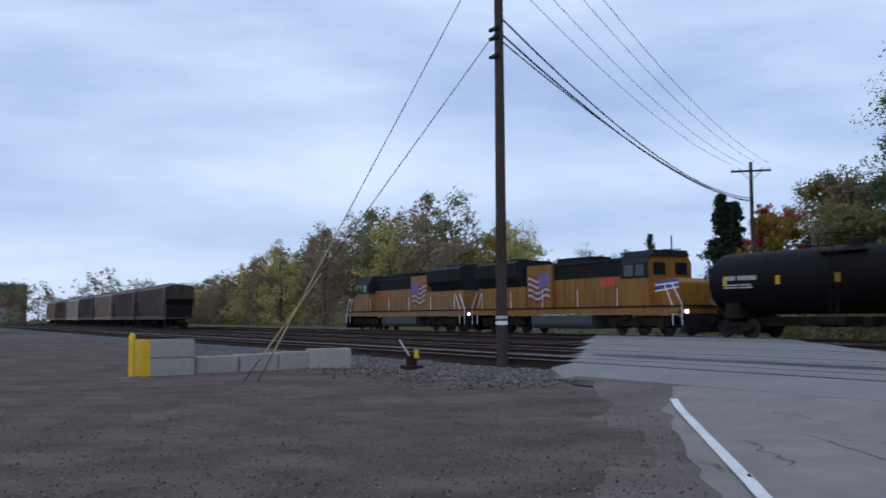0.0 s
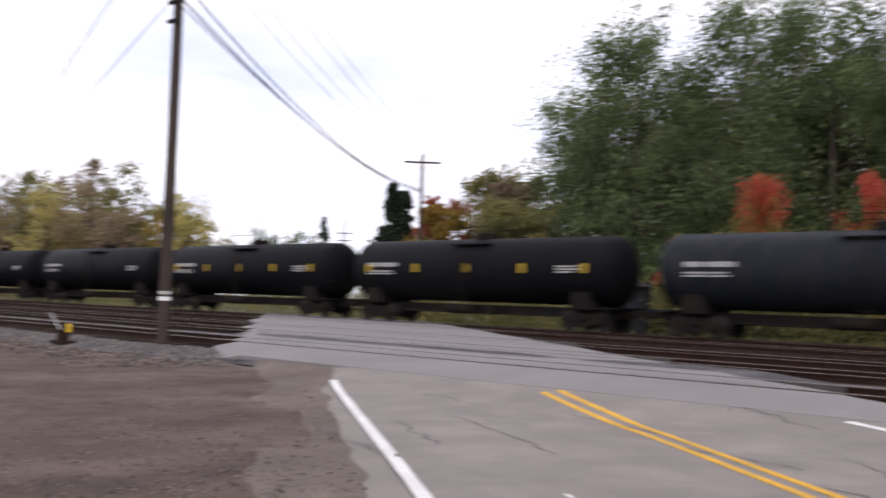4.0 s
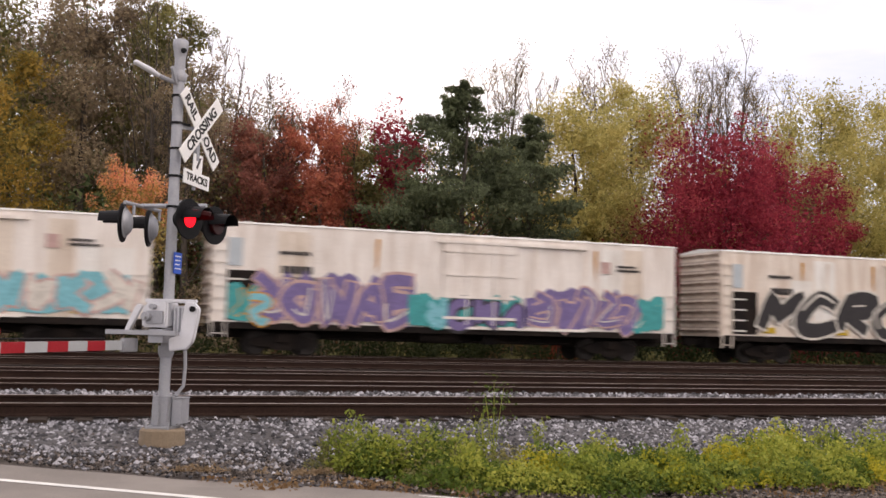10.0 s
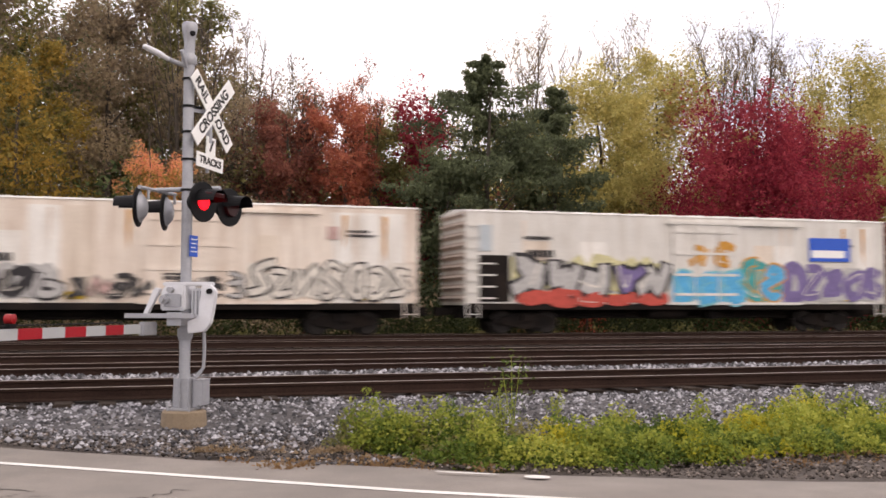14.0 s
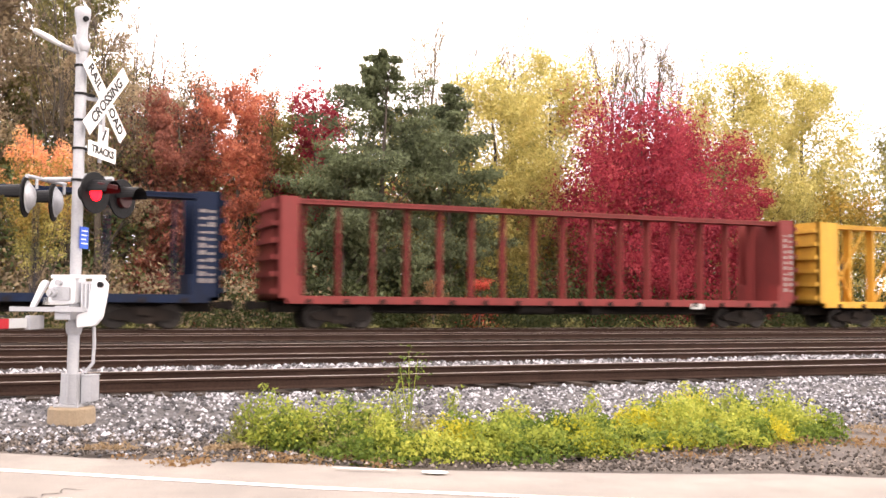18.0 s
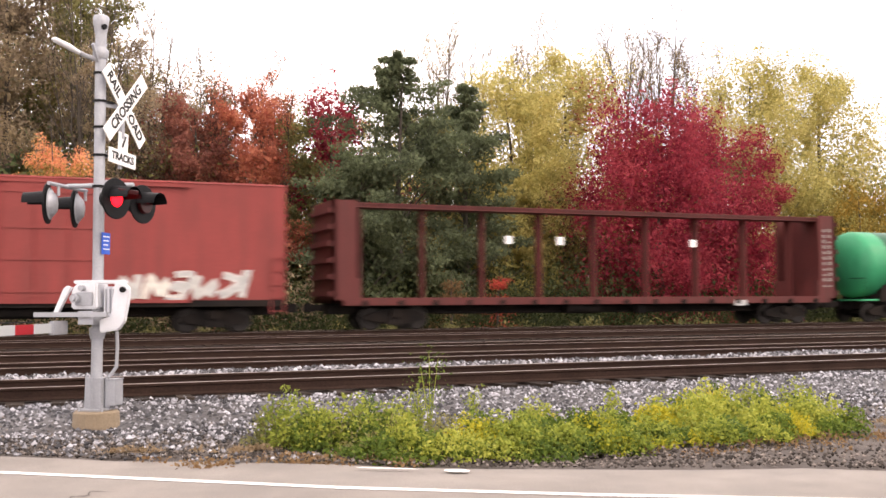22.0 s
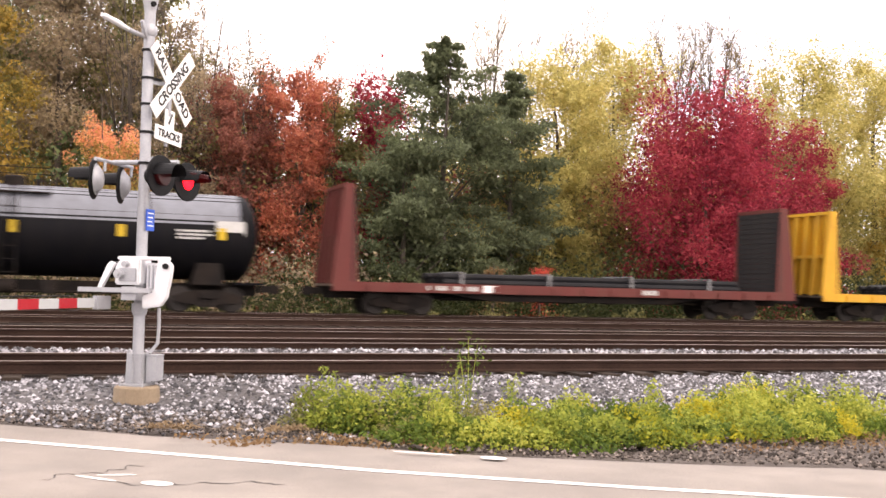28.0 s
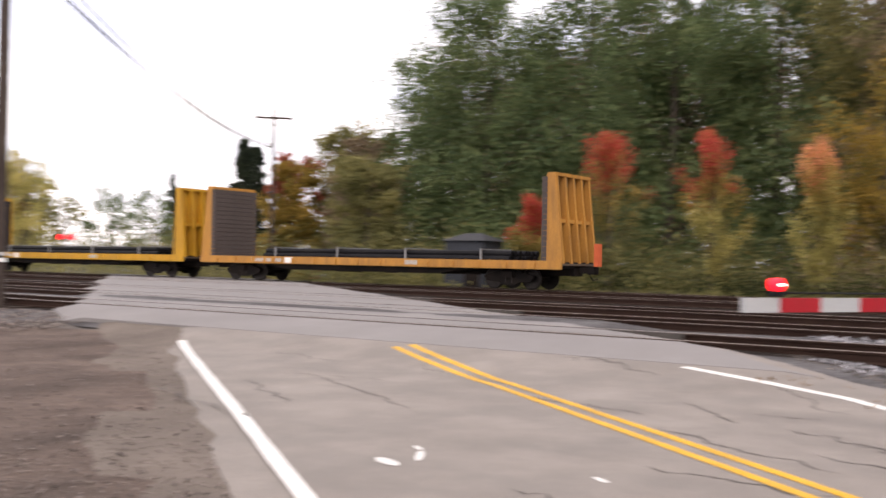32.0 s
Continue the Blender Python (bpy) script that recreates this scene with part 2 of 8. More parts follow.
GRIME, RUST, DUST = (0.05, 0.042, 0.038), (0.13, 0.055, 0.03), (0.22, 0.19, 0.16)
M = {
    "soil": mat("soil", (0.135, 0.116, 0.105), 0.95, var=0.35, scale=0.35, bump=0.5, fine=22, dirt=(0.06, 0.052, 0.05), dirt_amt=0.7, bdist=0.03, spec=0.08),
    "grit": mat("roadside_grit", (0.105, 0.088, 0.078), 0.95, var=0.3, scale=4, fine=60, island=0.65, skew=2.2, spec=0.08),
    "shoulder": mat("dusty_shoulder", (0.165, 0.137, 0.118), 0.95, var=0.3, scale=0.7, bump=0.5, fine=40, dirt=(0.12, 0.098, 0.084), dirt_amt=0.7, bdist=0.02, spec=0.08),
    "lot": mat("lot_gravel", (0.128, 0.096, 0.081), 0.95, var=0.45, scale=0.5, bump=0.6, fine=26, dirt=(0.062, 0.049, 0.043), dirt_amt=0.8, bdist=0.03, spec=0.08),
    "ballast": mat("ballast", (0.115, 0.11, 0.112), 0.95, var=0.5, scale=1.2, bump=0.8, fine=18, dirt=(0.062, 0.055, 0.053), dirt_amt=0.7, bdist=0.05, spec=0.08),
    "stone": mat("ballast_stone", (0.168, 0.165, 0.175), 0.9, var=0.2, scale=4, bump=0.3, fine=60, island=0.72, skew=2.6, spec=0.1),
    "lot_stone": mat("lot_stone", (0.155, 0.128, 0.116), 0.95, var=0.3, scale=4, fine=60, island=0.7, spec=0.08),
    "dark_bed": mat("oily_ballast", (0.023, 0.0165, 0.014), 0.95, var=0.4, scale=1.0, bump=0.7, fine=20, bdist=0.04, spec=0.08),
    "asphalt": mat("asphalt", (0.232, 0.205, 0.184), 0.9, var=0.24, scale=0.8, bump=0.25, fine=90, dirt=(0.165, 0.15, 0.138), dirt_amt=0.6, bdist=0.006),
    "apron": mat("crossing_concrete", (0.21, 0.197, 0.192), 0.9, var=0.14, scale=0.5, bump=0.2, fine=60, dirt=(0.2, 0.185, 0.18), dirt_amt=0.7, bdist=0.006),
    "white_line": mat("white_road_paint", (0.72, 0.71, 0.68), 0.7, var=0.12, scale=3, bump=0.2, fine=70, dirt=(0.42, 0.4, 0.38), dirt_amt=0.5),
    "yellow_line": mat("yellow_road_paint", (0.68, 0.36, 0.03), 0.7, var=0.14, scale=3, bump=0.2, fine=70, dirt=(0.4, 0.24, 0.06), dirt_amt=0.6),
    "crack": mat("crack_tar", (0.07, 0.063, 0.058), 0.85, var=0.3, scale=6),
    "rail": mat("rail_web", (0.036, 0.021, 0.0165), 0.8, 0.2, var=0.3, scale=2, fine=30, spec=0.08),
    "rail_head": mat("rail_head", (0.31, 0.25, 0.225), 0.4, 0.5, var=0.25, scale=1.2, fine=40),
    "tie": piece_var(mat("tie_wood", (0.035, 0.026, 0.021), 0.9, var=0.35, scale=3, fine=30, bump=0.4, spec=0.08), 0.35),
    "grass": mat("dry_grass", (0.09, 0.08, 0.045), 0.95, var=0.4, scale=0.6, bump=0.6, fine=20, dirt=(0.05, 0.05, 0.025), dirt_amt=0.8, bdist=0.05),
    "galv": mat("galvanised_steel", (0.34, 0.35, 0.375), 0.5, 0.35, var=0.12, scale=5, fine=50, bump=0.08, dirt=(0.3, 0.3, 0.31), dirt_amt=0.35, streak=True),
    "alu": mat("painted_aluminium", (0.62, 0.63, 0.66), 0.42, 0.1, var=0.06, scale=4, bump=0.04),
    "concrete": mat("concrete", (0.36, 0.34, 0.31), 0.9, var=0.18, scale=1.6, bump=0.3, fine=50, dirt=(0.2, 0.18, 0.16), dirt_amt=0.6),
    "found": mat("stained_concrete", (0.27, 0.21, 0.15), 0.9, var=0.25, scale=3, bump=0.3, fine=50, dirt=(0.16, 0.11, 0.07), dirt_amt=0.6),
    "black": mat("black_metal", (0.0065, 0.0065, 0.0075), 0.5, var=0.2, scale=4, spec=0.12),
    "sign_white": mat("sign_white", (0.8, 0.8, 0.79), 0.5, var=0.05, scale=5, bump=0.03),
    "sign_black": mat("sign_black", (0.02, 0.02, 0.02), 0.6),
    "blue": mat("sign_blue", (0.02, 0.1, 0.5), 0.5, var=0.08),
    "red_reflect": mat("red_sheeting", (0.33, 0.01, 0.018), 0.4, var=0.08),
    "white_reflect": mat("white_sheeting", (0.36, 0.375, 0.385), 0.4, var=0.06),
    "red_lit": mat("lit_red_lens", (1.0, 0.012, 0.025), 0.4, var=0.0, emit=1.6, bump=0),
    "red_dim": mat("dim_red_lens", (0.28, 0.012, 0.015), 0.25, var=0.05, bump=0),
    "red_dark": mat("vane_dark_red", (0.035, 0.003, 0.004), 0.35, var=0.05, bump=0),
    "white_hot": mat("lit_lamp_core", (1.0, 0.75, 0.72), 0.4, var=0.0, emit=5.0, bump=0),
    "head_lamp": mat("lit_headlight", (1.0, 0.95, 0.85), 0.4, var=0.0, emit=5.0, bump=0),
    "pole": mat("pole_wood", (0.05, 0.036, 0.03), 0.9, var=0.35, scale=2, bump=0.4, fine=30, dirt=(0.1, 0.08, 0.07), dirt_amt=0.5, streak=True),
    "wire": mat("wire_black", (0.02, 0.02, 0.022), 0.6, bump=0),
    "guy_guard": mat("yellow_guy_guard", (0.4, 0.3, 0.15), 0.6, var=0.15),
    "bollard": mat("yellow_bollard_paint", (0.72, 0.45, 0.015), 0.55, var=0.15, dirt=(0.3, 0.2, 0.05), dirt_amt=0.4),
    "bark": mat("bark", (0.085, 0.07, 0.058), 0.95, var=0.35, scale=3, bump=0.5, fine=18),
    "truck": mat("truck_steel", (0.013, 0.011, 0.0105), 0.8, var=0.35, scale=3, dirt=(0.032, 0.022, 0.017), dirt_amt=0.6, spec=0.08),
    "wheel": mat("wheel_steel", (0.035, 0.03, 0.028), 0.6, 0.5, var=0.3, scale=5),
    "lettering": mat("lettering_white", (0.45, 0.45, 0.44), 0.7, var=0.15, scale=4),
    "lettering_dim": mat("lettering_faded", (0.22, 0.19, 0.18), 0.7, var=0.2, scale=4),
    "lettering_dark": mat("lettering_dark", (0.03, 0.028, 0.03), 0.7, var=0.15, scale=4),
    "mark_yellow": mat("reflector_yellow", (0.5, 0.33, 0.03), 0.6),
    "glass": mat("cab_glass", (0.012, 0.014, 0.016), 0.08, var=0.0, bump=0, spec=0.6),
}


def paint(name, col, dirt=GRIME, amt=0.55, rough=0.6, var=0.12):
    return mat(name, col, rough, spec=0.08 if max(col) < 0.04 else 0.25, var=var, scale=0.7, fine=14, bump=0.06, dirt=dirt, dirt_amt=amt, streak=True)


P = {
    "loco_yellow": paint("armour_yellow", (0.27, 0.122, 0.019), (0.09, 0.048, 0.022), 0.6), "loco_faded": paint("faded_armour_yellow", (0.27, 0.14, 0.055), (0.11, 0.065, 0.04), 0.6), "loco_grey": paint("loco_grey", (0.022, 0.024, 0.028), (0.012, 0.011, 0.011), 0.5), "loco_dark": paint("loco_dark", (0.011, 0.011, 0.013), (0.018, 0.016, 0.016), 0.5), "tank_pale": paint("fuel_tank_grey", (0.06, 0.062, 0.07), GRIME, 0.5),
    "tank_black": paint("tank_black", (0.0045, 0.0045, 0.006), (0.009, 0.008, 0.008), 0.6, 0.6), "tank_brown": paint("tank_worn", (0.004, 0.0035, 0.0045), (0.011, 0.007, 0.006), 0.7, 0.6), "tank_grey": paint("tank_slate", (0.012, 0.0155, 0.021), GRIME, 0.4, 0.5),
    "tank_sheen": paint("tank_sky_sheen", (0.15, 0.16, 0.185), (0.09, 0.09, 0.1), 0.6, 0.5), "tank_green": paint("tank_green", (0.003, 0.09, 0.04), (0.008, 0.05, 0.028), 0.5, 0.35), "green_light": paint("tank_head_green", (0.015, 0.27, 0.125), (0.01, 0.15, 0.07), 0.4, 0.4),
    "red": paint("boxcar_red", (0.16, 0.024, 0.022), (0.06, 0.02, 0.018), 0.5), "red2": paint("bright_box_red", (0.25, 0.044, 0.04), (0.12, 0.035, 0.03), 0.45), "cb_red": paint("centrebeam_red", (0.175, 0.026, 0.025), (0.085, 0.022, 0.019), 0.5), "cb_brown": paint("centrebeam_brown", (0.105, 0.022, 0.02), (0.04, 0.017, 0.015), 0.5),
    "cb_yellow": paint("centrebeam_yellow", (0.52, 0.275, 0.045), (0.27, 0.13, 0.04), 0.5), "cb_blue": paint("centrebeam_blue", (0.008, 0.015, 0.036), (0.012, 0.013, 0.018), 0.6), "box_yellow": paint("boxcar_yellow", (0.62, 0.34, 0.04), (0.33, 0.19, 0.06), 0.4),
    "reefer": paint("reefer_white", (0.78, 0.73, 0.68), (0.5, 0.4, 0.33), 0.6), "reefer_end": paint("reefer_rusty_end", (0.52, 0.44, 0.38), (0.16, 0.085, 0.06), 0.9), "panel_pale": paint("panel_repaint_pale", (0.78, 0.76, 0.72), (0.5, 0.43, 0.36), 0.6), "panel_buff": paint("panel_repaint_buff", (0.69, 0.6, 0.51), (0.45, 0.34, 0.26), 0.6), "reefer2": paint("reefer_cream", (0.74, 0.66, 0.58), (0.46, 0.33, 0.25), 0.7), "reefer_clean": paint("reefer_clean", (0.66, 0.64, 0.6), (0.4, 0.34, 0.28), 0.4), "reefer_roof": paint("reefer_roof", (0.72, 0.71, 0.68), (0.5, 0.46, 0.42), 0.4),
    "hop_tan": paint("hopper_grimy_tan", (0.4, 0.355, 0.31), (0.19, 0.16, 0.14), 0.7), "hop_white": paint("hopper_white", (0.52, 0.545, 0.58), (0.4, 0.4, 0.41), 0.3), "hop_grey": paint("hopper_pale_grey", (0.43, 0.485, 0.515), (0.33, 0.35, 0.36), 0.35), "hop_brown": paint("hopper_brown", (0.26, 0.2, 0.15), (0.12, 0.09, 0.07), 0.6),
    "hop_dark": paint("hopper_weathered", (0.105, 0.075, 0.062), (0.035, 0.026, 0.023), 0.7), "flat_red": paint("flat_red", (0.11, 0.023, 0.02), (0.1, 0.04, 0.03), 0.6), "flat_yellow": paint("flat_yellow", (0.55, 0.29, 0.03), (0.24, 0.12, 0.035), 0.55), "flat_orange": paint("flat_weathered_orange", (0.47, 0.22, 0.05), (0.2, 0.1, 0.045), 0.6),
    "lining_black": paint("bulkhead_lining_black", (0.02, 0.019, 0.02)), "lining_grey": paint("bulkhead_lining_boards", (0.085, 0.066, 0.06), (0.035, 0.03, 0.03), 0.6), "wood_deck": paint("deck_wood", (0.12, 0.09, 0.07)), "load_black": paint("load_black", (0.012, 0.012, 0.014), (0.025, 0.024, 0.024), 0.5), "load_grey": paint("load_grey_lumber", (0.11, 0.095, 0.09), (0.05, 0.045, 0.045), 0.6), "plywood": paint("bulkhead_plywood", (0.27, 0.18, 0.1), (0.13, 0.09, 0.06), 0.5),
    "door_black": paint("door_black", (0.016, 0.017, 0.02), (0.04, 0.04, 0.04), 0.4), "strap": paint("strap_pale", (0.22, 0.225, 0.23)),
}
SPRAY = {k: mat("spray_" + k, c, 0.6, var=0.2, scale=2.5, fine=10, bump=0.02) for k, c in {
    "cyan": (0.16, 0.44, 0.5), "teal": (0.03, 0.3, 0.3), "violet": (0.17, 0.13, 0.28), "ink": (0.03, 0.028, 0.03), "silver": (0.42, 0.41, 0.4), "rose": (0.5, 0.33, 0.3), "lime": (0.56, 0.52, 0.3),
    "flame": (0.5, 0.08, 0.06), "sky": (0.06, 0.36, 0.6), "chalk": (0.62, 0.58, 0.52), "orange": (0.55, 0.26, 0.05)}.items()}


# ---- mesh helpers ----
class Mb:
    """Collects faces for one mesh."""
    def __init__(self):
        self.v, self.f = [], []

    def add(self, vs, fs):
        k = len(self.v)
        self.v += [tuple(q) for q in vs]
        self.f += [tuple(k + i for i in q) for q in fs]
        return self

    def box(self, x0, y0, z0, x1, y1, z1):
        return self.add([(x0, y0, z0), (x1, y0, z0), (x1, y1, z0), (x0, y1, z0), (x0, y0, z1), (x1, y0, z1), (x1, y1, z1), (x0, y1, z1)],
                        [(0, 3, 2, 1), (4, 5, 6, 7), (0, 1, 5, 4), (1, 2, 6, 5), (2, 3, 7, 6), (3, 0, 4, 7)])

    def bar(self, a, b, w, h, up=(0, 0, 1)):
        """A rectangular beam from a to b, w across and h along up."""
        a, b = Vector(a), Vector(b)
        d = (b - a).normalized()
        s = d.cross(Vector(up))
        s = s.normalized() if s.length > 1e-4 else Vector((1, 0, 0))
        u = s.cross(d)
        s, u = s * w / 2, u * h / 2
        return self.add([a - s - u, a + s - u, a + s + u, a - s + u, b - s - u, b + s - u, b + s + u, b - s + u],
                        [(0, 1, 2, 3), (7, 6, 5, 4), (1, 0, 4, 5), (2, 1, 5, 6), (3, 2, 6, 7), (0, 3, 7, 4)])

    def tube(self, pts, rs, n=8):
        """A round tube along points with radii."""
        pts = [Vector(q) for q in pts]
        if not hasattr(rs, "__len__"):
            rs = [rs] * len(pts)
        k, vs, fs = len(pts), [], []
        ref = Vector((0, 0, 1))
        if abs((pts[-1] - pts[0]).normalized().z) > 0.9:
            ref = Vector((1, 0, 0))
        for i, q in enumerate(pts):
            d = (pts[min(i + 1, k - 1)] - pts[max(i - 1, 0)]).normalized()
            s = d.cross(ref).normalized()
            u = s.cross(d)
            vs += [q + (s * math.cos(2 * math.pi * j / n) + u * math.sin(2 * math.pi * j / n)) * rs[i] for j in range(n)]
        for i in range(k - 1):
            fs += [(i * n + j, i * n + (j + 1) % n, (i + 1) * n + (j + 1) % n, (i + 1) * n + j) for j in range(n)]
        fs += [tuple(reversed(range(n))), tuple(range((k - 1) * n, k * n))]
        return self.add(vs, fs)

    def extr(self, prof, x0, x1):
        """A closed (y, z) outline drawn along x."""
        n = len(prof)
        return self.add([(x0, y, z) for y, z in prof] + [(x1, y, z) for y, z in prof],
                        [tuple(range(n)), tuple(reversed(range(n, 2 * n)))] + [((i + 1) % n, i, n + i, n + (i + 1) % n) for i in range(n)])

    def plate(self, prof, y0, y1):
        """A closed (x, z) outline drawn along y."""
        n = len(prof)
        return self.add([(x, y0, z) for x, z in prof] + [(x, y1, z) for x, z in prof],
                        [tuple(range(n)), tuple(reversed(range(n, 2 * n)))] + [((i + 1) % n, i, n + i, n + (i + 1) % n) for i in range(n)])

    def lathe(self, prof, cy, cz, n=28):
        """(x, r) turned round the axis y = cy, z = cz."""
        vs, fs, k = [], [], len(prof)
        for x, r in prof:
            vs += [(x, cy + r * math.cos(2 * math.pi * j / n), cz + r * math.sin(2 * math.pi * j / n)) for j in range(n)]
        for i in range(k - 1):
            fs += [(i * n + j, i * n + (j + 1) % n, (i + 1) * n + (j + 1) % n, (i + 1) * n + j) for j in range(n)]
        fs += [tuple(reversed(range(n))), tuple(range((k - 1) * n, k * n))]
        return self.add(vs, fs)


def mesh_of(name, mb, material, smooth=False, bevel=0.0):
    me = bpy.data.meshes.new(name)
    me.from_pydata(mb.v, [], mb.f)
    bm = bmesh.new()
    bm.from_mesh(me)
    if bevel:
        bmesh.ops.bevel(bm, geom=list(bm.edges), offset=bevel, segments=2, affect="EDGES", clamp_overlap=True)
    bmesh.ops.recalc_face_normals(bm, faces=bm.faces)
    bm.to_mesh(me)
    bm.free()
    me.materials.append(material)
    if smooth:
        me.shade_smooth()
        me.set_sharp_from_angle(angle=radians(38))
    return me


def part(name, mb, material, parent=None, label="", smooth=False, bevel=0.0, kind=""):
    ob = new(name, mesh_of(name, mb, material, smooth, bevel))
    ob.parent = parent
    if label or kind:
        tagged(ob, label, kind=kind)
    return ob


def thing(name, label, category, at=(0, 0, 0), rz=0, group="", kind=""):
    ob = new(name)
    ob.empty_display_size = 0.2
    ob.matrix_basis = pose(*at, 0, 0, rz)
    return tagged(ob, label, category, group, kind)


def quads(name, verts, material):
    """Many loose leaves from an (n, corners, 3) array."""
    n, k = len(verts), verts.shape[1]
    me = bpy.data.meshes.new(name)
    me.vertices.add(k * n)
    me.vertices.foreach_set("co", verts.reshape(-1).astype(np.float32))
    me.loops.add(k * n)
    me.loops.foreach_set("vertex_index", np.arange(k * n, dtype=np.int32))
    me.polygons.add(n)
    me.polygons.foreach_set("loop_start", np.arange(0, k * n, k, dtype=np.int32))
    me.update(calc_edges=True)
    me.materials.append(material)
    return me


# ---- ground, road, tracks ----
RZ, TRAIN_Y, TRACKS = 0.40, 36.2, (14.95, 19.2, 23.6, 30.75, 36.2)
DX, DY, NX, NY = 0.795, -0.607, 0.607, 0.795      # along the road, and across it


def smooth(a, b, x):
    k = min(1.0, max(0.0, (x - a) / (b - a)))
    return k * k * (3 - 2 * k)


def gz(x, y):
    """Height of the ground: a low embankment carries the tracks."""
    wob = 0.03 * noise.noise(Vector((x * 0.35, y * 0.35, 0))) + 0.012 * noise.noise(Vector((x * 1.7, y * 1.7, 3)))
    o = x * NX + y * NY
    side = 0.3 * smooth(10.8, 14.4, y) * smooth(-3.0, -0.7, o) * (1 - smooth(8.6, 10.2, o))
    return max(side * (1 - smooth(38.4, 44, y)), 0.2 * smooth(12.3, 13.8, y) * (1 - 0.8 * smooth(38.6, 42, y))) + (wob if y > 0.5 else wob * 0.4) - 0.03 if side > 0 else 0.2 * smooth(12.3, 13.8, y) * (1 - 0.8 * smooth(38.6, 42, y)) + (wob if y > 0.5 else wob * 0.4) - 0.03


def sheet(name, pts, material, label, kind="structure", skirt=0.0):
    """pts: rows of points, drawn as one connected sheet."""
    mb, w = Mb(), len(pts[0])
    flat = [q for row in pts for q in row]
    mb.add(flat, [(i * w + j, i * w + j + 1, (i + 1) * w + j + 1, (i + 1) * w + j) for i in range(len(pts) - 1) for j in range(w - 1)])
    if skirt:
        for line in (pts[0], pts[-1], [r[0] for r in pts], [r[-1] for r in pts]):
            k = len(mb.v)
            mb.v += [tuple(q) for q in line] + [(q[0], q[1], q[2] - skirt) for q in line]
            mb.f += [(k + i, k + i + 1, k + len(line) + i + 1, k + len(line) + i) for i in range(len(line) - 1)]
    ob = part(name, mb, material, None, label, smooth=True, kind=kind)
    return tagged(ob, category=name)


def steps(*runs):
    out = []
    for a, b, d in runs:
        n = max(1, round((b - a) / d))
        out += [a + (b - a) * i / n for i in range(n)]
    return out + [runs[-1][1]]


gx, gy = steps((-1500, -300, 120), (-300, -60, 12), (-60, 30, 0.9), (30, 120, 8), (120, 1500, 130)), steps((-900, -60, 90), (-60, -6, 5), (-6, 46, 0.9), (46, 120, 8), (120, 1800, 140))
sheet("ground", [[(x, y, gz(x, y) - 0.02) for x in gx] for y in gy], M["soil"], "dark damp gravelly soil around the level crossing")


def strip(name, x0, x1, dx, ys, dz, material, label, ragged=0.0):
    rows = []
    xs = steps((x0, -60, 12), (-60, 40, dx), (40, x1, 12)) if x0 < -60 else steps((x0, x1, dx))
    for i, y in enumerate(ys):
        edge = ragged if i in (0, len(ys) - 1) else 0
        rows.append([(x, y + edge * noise.noise(Vector((x * 0.8, y, 5))) + edge * 0.6 * noise.noise(Vector((x * 2.9, y, 9))), gz(x, y) + dz(x, y)) for x in xs])
    return sheet(name, rows, material, label)


def lot_sheet():
    xs = steps((-90, -45, 5), (-45, 12, 0.7))
    ys = steps((-60, -8, 4), (-8, 12.0, 0.6))
    rows = []
    for y in ys:
        row = []
        for x in xs:
            lim = (0.25 - 0.06 * max(0, y - 8) - NY * y) / NX + 0.25 * noise.noise(Vector((y * 0.7, 2, 1))) + 0.16 * noise.noise(Vector((y * 3.1, 2, 5)))
            xx = min(x, lim)
            row.append((xx, y, gz(xx, y) + 0.004 + (0.02 * noise.noise(Vector((xx * 0.9, y * 0.9, 7))) if y < 11 else 0)))
        rows.append(row)
    return rows


def shoulder_row(s):
    row = []
    for k in range(6):
        o = (-0.5 + 0.3 * noise.noise(Vector((s * 0.6, 3, 9)))) * (1 - k / 5) + 0.9 * k / 5
        x, y = s * DX + o * NX, s * DY + o * NY
        row.append((x, y, max(gz(x, y) - 0.01, road_z(x, y) - 0.035) + (0.0 if k else -0.03)))
    return row


sheet("gravel_lot", lot_sheet(), M["lot"], "brown-grey gravel lot with tyre tracks beside the road")
strip("ballast", -600, 400, 0.5, [12.4, 12.6, 12.9, 13.2, 13.5, 13.9], lambda x, y: 0.03 if y > 12.5 else -0.01, M["ballast"], "pale grey crushed stone ballast shoulder along the track", 0.4)
strip("ballast_bed", -600, 400, 1.0, [13.8, 14.2, 15.0, 15.8, 16.4], lambda x, y: 0.035, M["dark_bed"], "oily dark ballast under the rails")
strip("ballast", -600, 400, 0.5, [16.1, 16.5, 16.9, 17.3, 17.6, 17.9, 18.3], lambda x, y: 0.04 + 0.1 * smooth(16.2, 16.9, y) * (1 - smooth(17.6, 18.3, y)), M["ballast"], "pale grey ballast between two tracks")
strip("ballast_bed", -600, 400, 1.6, [18.0, 19.2, 20.6, 22.0, 23.6, 25.2, 27.0, 29.0, 31.0, 33.0, 35.0, 36.2, 37.6, 38.8], lambda x, y: 0.035, M["dark_bed"], "oily dark ballast under the rails")
strip("grass_verge", -600, 500, 1.4, [38.4, 39.2, 40.5, 42.0, 44.0, 47.0, 55.0, 75.0, 110.0], lambda x, y: 0.03 + 0.1 * max(0, noise.noise(Vector((x * 0.5, y * 0.5, 2)))), M["grass"], "dry grass and leaf litter below the woods", 0.5)


def road_z(x, y):
    return 0.012 + 0.375 * smooth(10.6, 14.4, y) * (1 - smooth(38.4, 44, y))


